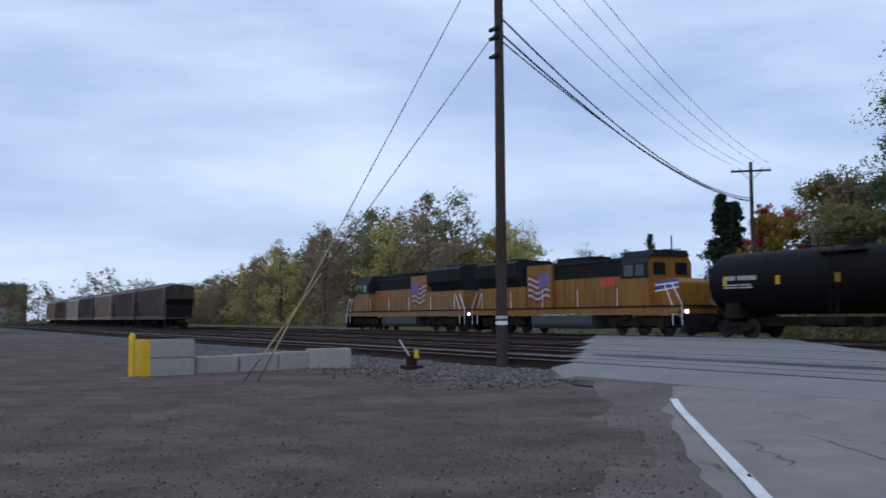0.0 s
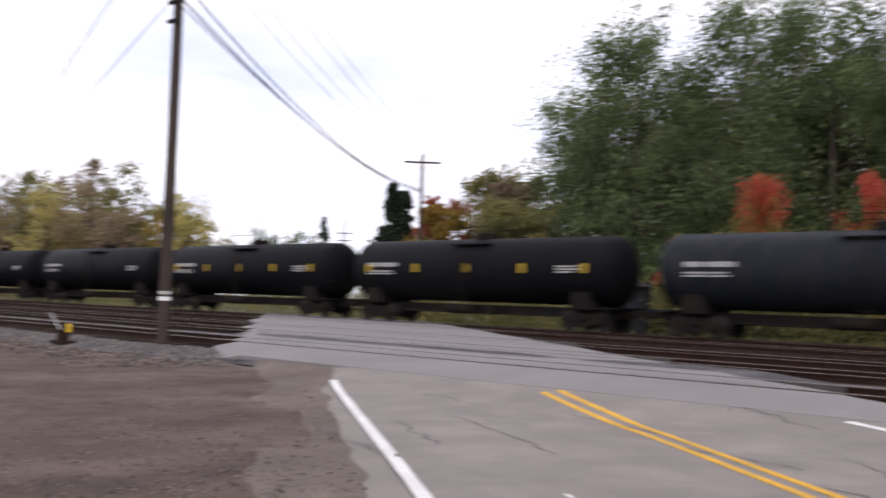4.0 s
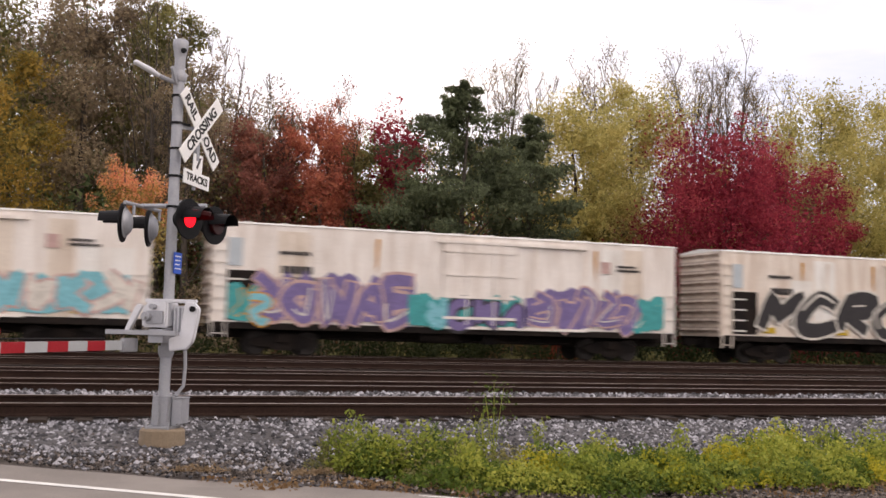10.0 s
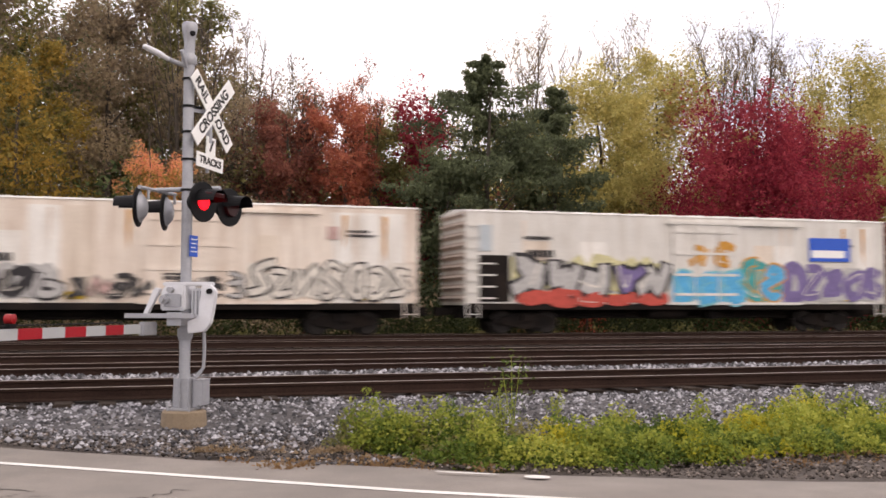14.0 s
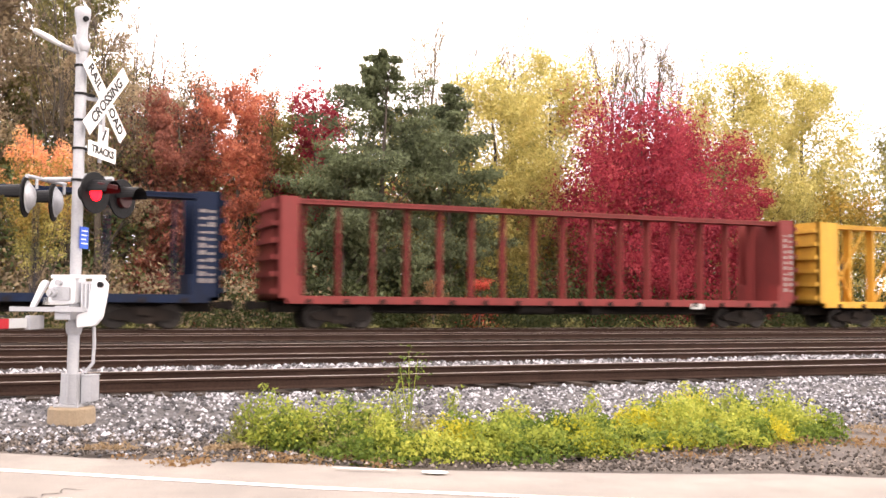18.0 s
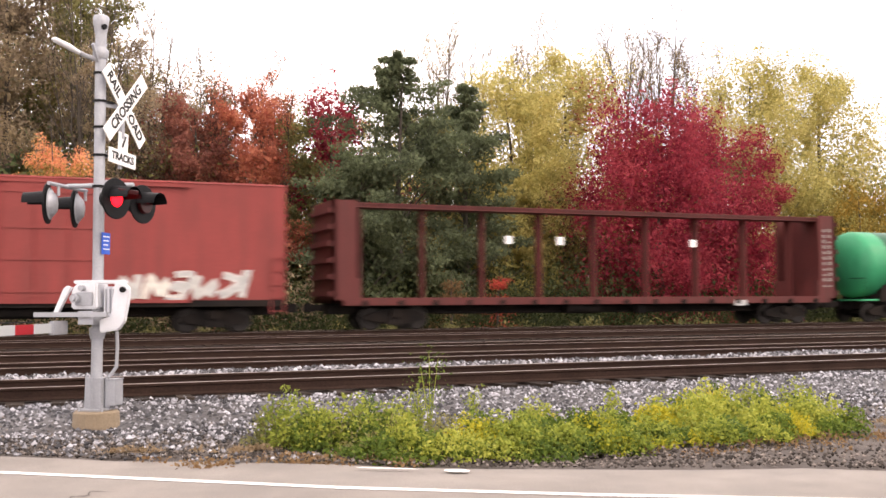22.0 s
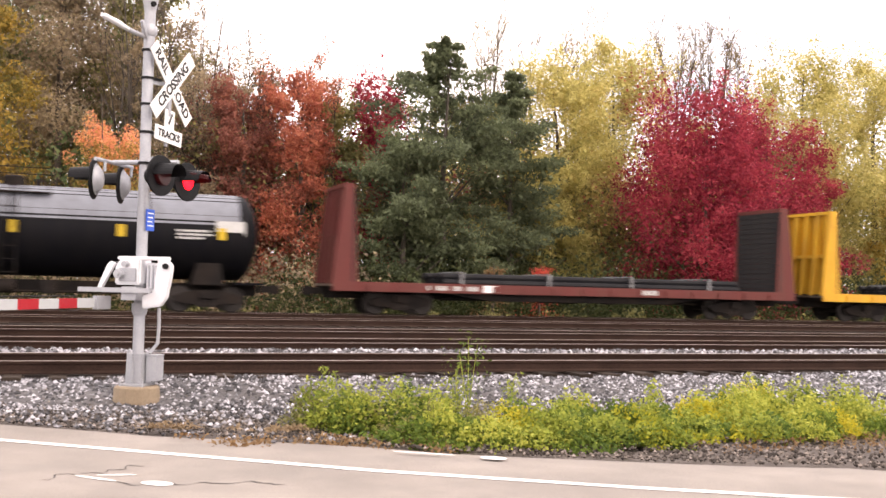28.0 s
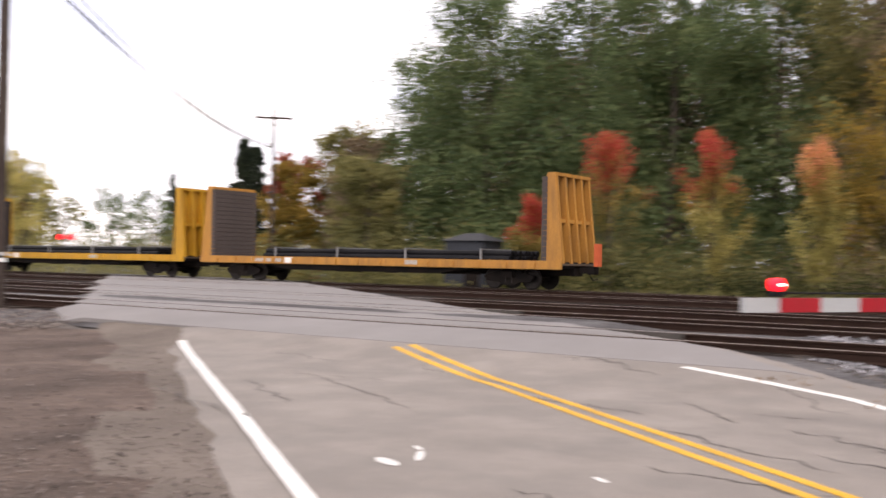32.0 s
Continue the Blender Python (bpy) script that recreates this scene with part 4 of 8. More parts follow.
part("lamp_cable", Mb().tube([(-0.3, -1.0, gate_at(1) + 0.08), (-0.3, -gl + 0.4, gate_at(gl) + 0.085)], 0.008, 6), M["black"], gate)
for d, lit in ((6.3, True), (4.7, True), (3.13, False)):
    g = part("gate_lamp", Mb().box(-0.335, -d - 0.05, gate_at(d) + 0.06, -0.265, -d + 0.05, gate_at(d) + 0.1), M["black"], gate, "small red gate lamp")
    part("lens", Mb().lathe([(-0.35, 0.026), (-0.34, 0.047), (-0.26, 0.047), (-0.25, 0.026)], -d, gate_at(d) + 0.145, 14), M["red_lit"] if lit else M["red_dim"], g, "lit red lens" if lit else "dark red lens", smooth=True)
    if lit:
        part("filament", Mb().box(-0.353, -d - 0.026, gate_at(d) + 0.137, -0.247, -d + 0.026, gate_at(d) + 0.151), M["white_hot"], g, "white glow of the lamp")

# ---- utility poles, wires, guys ----
def pole(x, y, h, r, arms, label):
    z = gz(x, y)
    p = thing("utility_pole", label, "utility pole", (x, y, z - 0.3), group="utility poles")
    part("shaft", Mb().tube([(0, 0, 0), (0.01, 0, h * 0.5), (0, 0, h + 0.3)], [r, r * 0.86, r * 0.7], 14), M["pole"], p, "dark creosoted timber shaft", smooth=True)
    for az, w in arms:
        a = part("crossarm", Mb().box(-w / 2, -0.06, az - 0.06, w / 2, 0.06, az + 0.06), M["pole"], p, "timber crossarm", bevel=0.006)
        a.rotation_euler = (0, 0, radians(46))
        for k in (-0.46, -0.28, 0.28, 0.46):
            part("insulator", Mb().tube([(w * k, 0, az + 0.06), (w * k, 0, az + 0.2)], [0.035, 0.025], 8), M["galv"], a)
        part("brace", Mb().bar((-w * 0.25, 0.07, az - 0.05), (0, 0.07, az - 0.6), 0.02, 0.04).bar((w * 0.25, 0.07, az - 0.05), (0, 0.07, az - 0.6), 0.02, 0.04), M["galv"], a)
    return p


PX, PY = -23.2, 13.85
p1 = pole(PX, PY, 12.4, 0.155, [(12.2, 2.4)], "dark timber utility pole at the lot's edge")
part("tag", Mb().tube([(0, 0, 1.42), (0, 0, 1.52)], 0.162, 14), M["sign_white"], p1, "pale tag nailed to the shaft")
part("tag", Mb().tube([(0, 0, 1.58), (0, 0, 1.66)], 0.16, 14), M["lettering"], p1, "pale tag nailed to the shaft")
for z in (8.6, 9.1, 9.35):
    part("hardware", Mb().box(-0.2, -0.2, z, 0.2, -0.1, z + 0.08), M["black"], p1)
FX, FY = -46.4, 46.2
pole(FX, FY, 11.0, 0.15, [(10.75, 2.4)], "tall timber pole with a crossarm beyond the tracks")
pole(-104.8, 90, 12.2, 0.15, [(10.6, 2.4), (9.6, 2.0)], "distant timber pole with two crossarms")


def wire(a, b, sag, r, label="black overhead cable between poles"):
    pts = [Vector(a).lerp(Vector(b), k / 14) - Vector((0, 0, sag * 4 * (k / 14) * (1 - k / 14))) for k in range(15)]
    tagged(part("overhead_wire", Mb().tube(pts, r, 5), M["wire"], None, label), category="overhead wire", group="overhead wires")


for dz, fz, sag, r in ((9.2, 8.6, 1.0, 0.028), (9.65, 8.75, 1.15, 0.026), (9.0, 8.5, 0.8, 0.02)):
    wire((PX, PY, dz), (FX, FY, fz), sag, r)
for off in (-1.1, -0.4, 0.5, 1.1):
    wire((PX + 0.7 * off, PY + 0.7 * off, 12.3), (FX + 0.7 * off, FY + 0.7 * off, 10.9), 0.9, 0.011, "thin overhead wire between poles")
for gxx, gyy, tz, gh in ((-23.9, 7.4, 12.0, 4.6), (-24.1, 7.1, 9.3, 3.1)):
    g = thing("guy_wire", "steel guy wire with a yellow plastic guard", "guy wire", (0, 0, 0), group="guy wires")
    a, bb = Vector((gxx, gyy, gz(gxx, gyy))), Vector((PX, PY, tz))
    part("cable", Mb().tube([a, bb], 0.012, 5), M["wire"], g)
    c = a.lerp(bb, gh / tz * 0.85)
    part("guard", Mb().tube([a.lerp(bb, 0.06), c], 0.019, 7), M["guy_guard"], g, "faded yellow plastic guard")

# ---- concrete blocks and bollards ----
def block(x, y, z, w, h, rz, dd=0.6, label="grey cast concrete barrier block"):
    t = thing("concrete_block", label, "concrete block", (x, y, z), rz, group="barrier blocks")
    part("body", Mb().box(-w / 2, -dd / 2, 0, w / 2, dd / 2, h), M["concrete"], t, bevel=0.025)
    part("lifting_loop", Mb().tube([(-0.08, 0, h - 0.01), (-0.06, 0, h + 0.03), (0.06, 0, h + 0.03), (0.08, 0, h - 0.01)], 0.01, 6), M["rail"], t)
    return t


def bollard(x, y, h=1.15):
    t = thing("bollard", "yellow painted steel bollard beside the concrete blocks", "bollard", (x, y, gz(x, y) - 0.05), group="bollards")
    part("post", Mb().tube([(0, 0, 0), (0, 0, h), (0, 0, h + 0.03), (0, 0, h + 0.05)], [0.085, 0.085, 0.07, 0.03], 14), M["bollard"], t, smooth=True)
    part("collar", Mb().tube([(0, 0, h * 0.62), (0, 0, h * 0.66)], 0.093, 14), M["bollard"], t)


BX = -28.2
for k in (0, 1):
    t = block(BX, 6.15, gz(BX, 6) - 0.02 + 0.5 * k, 1.45, 0.495, 96)
    part("paint_band", Mb().box(-0.73, -0.305, 0.0, -0.52, 0.305, 0.5), M["bollard"], t, "yellow painted end")
for x, y, w, h, rz in ((-28.7, 7.6, 1.3, 0.5, 100), (-29.0, 8.9, 1.25, 0.52, 102), (-29.3, 10.15, 1.25, 0.54, 102), (-29.2, 11.3, 1.3, 0.62, 78)):
    block(x, y, gz(x, y) - 0.03, w, h, rz)
bollard(-27.9, 5.2)
bollard(-26.3, -0.25, 1.25)
for k in (0, 1):
    block(-26.4, -1.75, 0.0 + 0.5 * k, 2.6, 0.495, 92)
block(-26.6, -4.2, 0.0, 2.0, 0.5, 92)
stand = thing("switch_stand", "rusty switch stand with pale lever and yellow target", "switch stand", (-26.3, 12.7, gz(-26.3, 12.7)))
part("base", Mb().box(-0.35, -0.2, 0, 0.35, 0.2, 0.12).box(-0.12, -0.12, 0.12, 0.12, 0.12, 0.4), M["rail"], stand, bevel=0.01)
part("lever", Mb().tube([(0, 0, 0.3), (-0.28, -0.25, 0.85)], 0.025, 7), M["lettering"], stand, "pale hand lever")
part("target", Mb().box(0.2, -0.02, 0.35, 0.42, 0.02, 0.58), M["bollard"], stand, "yellow target plate")


# ---- train: each car stands on rail level, x runs back from its leading end, the near side is -y ----
CARS = []      # (thing, place along the train)


def truck(car, x, gauge_r=0.46, base=1.78):
    t = part("truck", Mb().box(x - 0.25, -1.25, 0.5, x + 0.25, 1.25, 0.75), M["truck"], car, "cast steel truck")
    for s in (-1, 1):
        y = s * 1.02
        part("side_frame", Mb().plate([(x - base / 2 - 0.3, 0.55), (x - base / 2 - 0.15, 0.36), (x - 0.45, 0.3), (x - 0.3, 0.2), (x + 0.3, 0.2), (x + 0.45, 0.3), (x + base / 2 + 0.15, 0.36), (x + base / 2 + 0.3, 0.55), (x + base / 2, 0.66), (x + 0.4, 0.78), (x - 0.4, 0.78), (x - base / 2, 0.66)], y - 0.06, y + 0.06), M["truck"], t)
        for dx in (-0.15, 0.15):
            part("spring", Mb().tube([(x + dx, y, 0.28), (x + dx, y, 0.56)], 0.07, 8), M["wheel"], t)
    for dx in (-base / 2, base / 2):
        w = Mb()
        for s in (-1, 1):
            k = len(w.v)
            w.lathe([(s * 0.70 - 0.05, gauge_r), (s * 0.70, gauge_r + 0.0), (s * 0.76, gauge_r - 0.01), (s * 0.80, gauge_r - 0.05), (s * 0.79, 0.16)], 0, 0, 16)
        w.lathe([(-1.05, 0.08), (1.05, 0.08)], 0, 0, 10)
        w.v = [(x + dx + c, a, gauge_r + e) for a, c, e in w.v]
        part("wheelset", w, M["wheel"], t, "worn steel wheelset", smooth=True)


def common(car, L, inset=2.3, sill=1.0):
    truck(car, inset)
    truck(car, L - inset)
    for x, s in ((0, -1), (L, 1)):
        part("coupler", Mb().box(min(x, x + s * 0.75), -0.12, 0.72, max(x, x + s * 0.75), 0.12, 0.96).box(x + s * 0.55 - 0.15, -0.2, 0.68, x + s * 0.55 + 0.15, 0.2, 1.0), M["truck"], car, "rusty knuckle coupler", bevel=0.02)
        part("air_hose", Mb().tube([(x + s * 0.1, 0.35, 0.8), (x + s * 0.35, 0.4, 0.45), (x + s * 0.6, 0.3, 0.5)], 0.025, 6), M["black"], car)
    part("centre_sill", Mb().box(0.1, -0.35, 0.6, L - 0.1, 0.35, sill), M["truck"], car)
    part("brake_rigging", Mb().tube([(inset + 1.6, -0.7, 0.62), (L - inset - 1.6, -0.7, 0.62)], 0.05, 6), M["truck"], car, "long brake rod")
    part("air_reservoir", Mb().tube([(L * 0.42, -0.95, 0.78), (L * 0.42 + 1.5, -0.95, 0.78)], 0.24, 10), M["truck"], car, "brake air reservoir", smooth=True)
    part("brake_valve", Mb().box(L * 0.56, -1.1, 0.55, L * 0.56 + 0.5, -0.7, 1.0), M["truck"], car, bevel=0.03)


def ladder(car, x, y, z0, z1, material, n=None, w=0.45, parent=None):
    m = Mb()
    for s in (-w / 2, w / 2):
        m.box(x + s - 0.02, y - 0.02, z0, x + s + 0.02, y + 0.02, z1)
    n = n or max(2, int((z1 - z0) / 0.38))
    for k in range(n):
        z = z0 + 0.12 + (z1 - z0 - 0.2) * k / max(1, n - 1)
        m.box(x - w / 2, y - 0.018, z - 0.012, x + w / 2, y + 0.018, z + 0.012)
    return part("ladder", m, material, parent or car)


def letter_rows(parent, x, z, y, rows, material, h=0.16, gap=0.07):
    """Lettering that cannot be read: broken bars. rows: lists of (start, length)."""
    for k, row in enumerate(rows):
        m = Mb()
        for a, ln in row:
            q = a
            while q < a + ln - 0.02:
                w = min(random.choice((0.09, 0.12, 0.14)) * h / 0.16, a + ln - q)
                m.box(x + q, y - 0.004, z - k * (h + gap), x + q + w * 0.78, y, z - k * (h + gap) + h)
                q += w
        part("lettering", m, material, parent, kind="stuff")


GLYPHS = {      # bent single strokes in a unit box, as sprayed letters are drawn
    "M": [(0.0, 0.0), (0.12, 1.0), (0.45, 0.35), (0.8, 1.0), (1.0, 0.0)], "C": [(0.95, 0.8), (0.5, 1.0), (0.08, 0.6), (0.15, 0.15), (0.6, 0.0), (1.0, 0.2)],
    "R": [(0.1, 0.0), (0.15, 1.0), (0.8, 0.9), (0.75, 0.5), (0.25, 0.45), (0.95, 0.0)], "O": [(0.45, 1.0), (0.05, 0.6), (0.2, 0.08), (0.75, 0.05), (0.95, 0.55), (0.45, 1.0)],
    "D": [(0.1, 0.0), (0.12, 1.0), (0.8, 0.8), (0.95, 0.35), (0.6, 0.02), (0.1, 0.0)], "P": [(0.15, 0.0), (0.2, 1.0), (0.85, 0.9), (0.9, 0.55), (0.3, 0.42)],
    "Z": [(0.05, 0.95), (0.95, 0.9), (0.1, 0.1), (1.0, 0.05)], "S": [(0.95, 0.85), (0.45, 1.0), (0.1, 0.7), (0.85, 0.35), (0.6, 0.0), (0.05, 0.12)],
    "E": [(0.95, 0.95), (0.15, 0.9), (0.15, 0.5), (0.8, 0.52), (0.15, 0.48), (0.1, 0.05), (0.95, 0.0)], "K": [(0.1, 1.0), (0.15, 0.0), (0.15, 0.45), (0.9, 1.0), (0.3, 0.5), (0.95, 0.0)],
    "A": [(0.0, 0.0), (0.45, 1.0), (0.7, 0.45), (0.25, 0.4), (0.7, 0.42), (1.0, 0.0)], "N": [(0.0, 0.0), (0.1, 1.0), (0.85, 0.05), (0.95, 1.0)],
    "U": [(0.05, 1.0), (0.1, 0.2), (0.5, 0.0), (0.9, 0.2), (0.95, 1.0)], "W": [(0.0, 1.0), (0.2, 0.0), (0.5, 0.65), (0.8, 0.0), (1.0, 1.0)], "X": [(0.0, 1.0), (0.5, 0.5), (0.95, 0.95), (0.5, 0.5), (1.0, 0.0), (0.5, 0.5), (0.05, 0.0)],
}


def ribbon(mb, line, width, y, ext):
    """A flat sprayed stroke: a smooth curve through the points, thick in the middle; later turns lie a hair over earlier ones."""
    pts = [Vector((a, b)) for a, b in line]
    d0, d1 = (pts[0] - pts[1]).normalized(), (pts[-1] - pts[-2]).normalized()
    pts[0], pts[-1] = pts[0] + d0 * ext, pts[-1] + d1 * ext
    ctl, n, out = [pts[0]] + pts + [pts[-1]], 5, []
    for k in range(1, len(ctl) - 2):
        p0, p1, p2, p3 = ctl[k - 1:k + 3]
        for j in range(n + (k == len(ctl) - 3)):
            u = j / n
            out.append(p1.lerp(p2, u) + ((p2 - p0) - (p3 - p1)) * 0.25 * u * (1 - u))
    vs, k = [], len(out)
    for i, p in enumerate(out):
        t = (out[min(i + 1, k - 1)] - out[max(i - 1, 0)])
        t = t.normalized() if t.length > 1e-6 else Vector((1, 0))
        w = width / 2 * (0.86 + 0.2 * math.sin(math.pi * i / (k - 1)))
        yy = y - 0.003 * i / k
        vs += [(p.x - t.y * w, yy, p.y + t.x * w), (p.x + t.y * w, yy, p.y - t.x * w)]
    mb.add(vs, [(2 * i, 2 * i + 1, 2 * i + 3, 2 * i + 2) for i in range(k - 1)])


def graffiti(parent, x0, x1, z0, z1, y, cols, outline="ink", seed=1, letters=6, word="", fat=0.3):
    """Sprayed shapes, each one bent stroke over a wider rim, on a ragged cloud of colour (the last of cols; None for no cloud). Without a word they are mirrored and bent, and spell nothing."""
    rng = random.Random(seed)
    plain, word = bool(word), word or "".join(rng.choice("MCRDPZSEKANUW") for _ in range(letters))
    w, h = (x1 - x0) / len(word), z1 - z0
    if cols[-1]:
        k0 = max(4, int((x1 - x0) / 0.3))
        back = Mb()
        top = [z1 + rng.uniform(-0.3, 0.1) * h for _ in range(k0 + 1)]
        bot = [z0 + rng.uniform(-0.03, 0.1) * h for _ in range(k0 + 1)]
        back.add([(x0 + (x1 - x0) * i / k0, y - 0.002, z) for i in range(k0 + 1) for z in (bot[i], top[i])], [(2 * i, 2 * i + 2, 2 * i + 3, 2 * i + 1) for i in range(k0)])
        part("graffiti", back, SPRAY[cols[-1]], parent, "sprayed background cloud")
    for i, ch in enumerate(word):
        if ch == " ":
            continue
        wild = 0.07 if plain else 0.17
        mx, my = (False, False) if plain else (rng.random() < 0.6, rng.random() < 0.6)
        lx, lw = x0 + w * i + rng.uniform(-0.1, 0.05) * w, w * rng.uniform(0.95, 1.25)
        dz, lh, slant = rng.uniform(-0.04, 0.06) * h, h * rng.uniform(0.86, 1.02), rng.uniform(-0.02, 0.3)
        t = min(w, h) * fat * rng.uniform(0.65, 0.95)
        hue = rng.choice(cols[:-1])
        dep = 0.007 * (i % 2)
        line = [(lx + lw * (0.12 + 0.76 * gx + slant * gy2), z0 + dz + lh * (0.1 + 0.8 * gy2)) for gx, gy2 in [((1 - p if mx else p) + rng.uniform(-wild, wild), (1 - q if my else q) + rng.uniform(-wild, wild)) for p, q in GLYPHS[ch]]]
        rim, body = Mb(), Mb()
        ribbon(rim, line, t * (1.3 if outline == "chalk" else 1.7 if outline == "ink" else 1.5), y - 0.004 - dep, 0.16 * t)
        ribbon(body, line, t, y - 0.0075 - dep, 0.0)
        part("graffiti", rim, SPRAY[outline], parent, "sprayed outline")
        stroke = part("graffiti", body, SPRAY[hue], parent, hue + " sprayed stroke")
        if rng.random() < 0.5:
            shine = Mb()
            ribbon(shine, [(px - 0.16 * t, pz + 0.18 * t) for px, pz in line[:3]], t * 0.16, y - 0.0112 - dep, 0.0)
            part("graffiti_highlight", shine, SPRAY["chalk"], stroke, "pale sprayed highlight")


def start(name, label, category, u):
    car = thing(name, label, category, (u, TRAIN_Y, RZ), group="freight train")
    CARS.append((car, u))
    return car


def tank_car(u, L, body, label, top=None, marks=True, sign=None, r=1.5, end_mat=None, panel=False):
    c = start("tank_car", label, "tank car", u)
    zc = 1.12 + r
    n = 6
    head = [(0.35 * (1 - math.cos(a)) * 1.9, r * math.sin(a)) for a in [math.pi / 2 * k / n for k in range(1, n + 1)]]
    prof = [(0.15 + x, q) for x, q in head] + [(L - 0.15 - x, q) for x, q in reversed(head)]
    tank = part("tank", Mb().lathe(prof, 0, zc, 40), body, c, "", smooth=True)
    if end_mat:
        part("tank_head", Mb().lathe([(0.13 + x, q * 1.003) for x, q in head] + [(1.6, r * 1.003)], 0, zc, 40), end_mat, c, "paler painted head", smooth=True)
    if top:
        # pale coat over the upper shell: the sky's reflection painted as colour
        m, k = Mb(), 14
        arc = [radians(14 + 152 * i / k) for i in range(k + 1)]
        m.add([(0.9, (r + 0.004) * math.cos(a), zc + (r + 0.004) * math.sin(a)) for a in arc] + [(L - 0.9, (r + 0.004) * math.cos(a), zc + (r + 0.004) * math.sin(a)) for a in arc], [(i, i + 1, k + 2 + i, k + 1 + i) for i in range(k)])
        part("dust_coat", m, top, c, "pale upper shell, the sky's sheen painted on", smooth=True)
    for x in (L * 0.24, L * 0.5, L * 0.76):
        part("weld_band", Mb().lathe([(x - 0.04, r + 0.003), (x - 0.02, r + 0.008), (x + 0.02, r + 0.008), (x + 0.04, r + 0.003)], 0, zc, 40), body, c, smooth=True)
    part("manway", Mb().tube([(L / 2, 0, zc + r - 0.1), (L / 2, 0, zc + r + 0.26), (L / 2, 0, zc + r + 0.32)], [0.38, 0.38, 0.2], 16).tube([(L / 2 + 0.75, 0, zc + r - 0.1), (L / 2 + 0.75, 0, zc + r + 0.22)], 0.13, 10), M["truck"], c, "domed manway")
    m = Mb()
    for y in (-0.95, 0.95):
        m.box(L / 2 - 1.2, y - 0.22, zc + r - 0.32, L / 2 + 1.2, y + 0.22, zc + r - 0.28)
    part("platform", m, M["truck"], c, "steel walkway by the manway")
    for y in (-1.15, 1.15):
        h = part("handrail", Mb().box(L / 2 - 1.15, y - 0.015, zc + r + 0.47, L / 2 + 1.15, y + 0.015, zc + r + 0.5), M["truck"], c)
        for x in (-1.15, -0.4, 0.4, 1.135):
            part("stanchion", Mb().box(L / 2 + x - 0.015, y - 0.015, zc + r - 0.3, L / 2 + x + 0.015, y + 0.015, zc + r + 0.47), M["truck"], h)
    for x in (1.9, L - 1.9):
        part("saddle", Mb().plate([(x - 0.55, 0.95), (x + 0.55, 0.95), (x + 0.4, 1.7), (x - 0.4, 1.7)], -1.2, 1.2), M["truck"], c, "tank saddle")
    for x in (0.0, L - 1.0):
        part("end_deck", Mb().box(x, -1.4, 0.98, x + 1.0, 1.4, 1.06), body if body is not P["tank_green"] else P["green_light"], c)
    for x in (0.25, L - 0.25):
        part("end_rail", Mb().tube([(x, -1.4, 1.06), (x, -1.4, 2.0), (x, 1.4, 2.0), (x, 1.4, 1.06)], 0.02, 6), M["truck"], c)
    ladder(c, L / 2, -r - 0.12, 1.1, zc + r - 0.3, M["truck"], w=0.42)
    if marks:
        for k in range(5):
            x = L * (0.1 + 0.2 * k)
            part("reflector", Mb().box(x, -r - 0.012, zc - 0.14, x + 0.24, -r + 0.03, zc + 0.26), M["mark_yellow"], c, "yellow reflector patch")
    letter_rows(c, 1.7, zc + 0.12, -r - 0.006, [[(0, 0.8), (0.95, 1.2)]], M["lettering"], 0.2)
    letter_rows(c, 1.7, zc - 0.14, -r - 0.006, [[(0, 1.0), (1.1, 0.7)], [(0, 0.9), (1.0, 0.9)]], M["lettering"], 0.07, 0.05)
    letter_rows(c, L - 3.0, zc + 0.1, -r - 0.006, [[(0, 1.1)], [(0, 1.2)], [(0, 0.9)]], M["lettering"], 0.07, 0.05)
    if panel:
        part("warning_panel", Mb().box(L - 1.7, -r * 0.985 - 0.012, zc + 0.02, L - 0.75, -r * 0.985, zc + 0.5), M["lettering"], c, "pale data panel")
    if sign:
        sign(c, L, zc, r)
    common(c, L, 1.9)
    return c


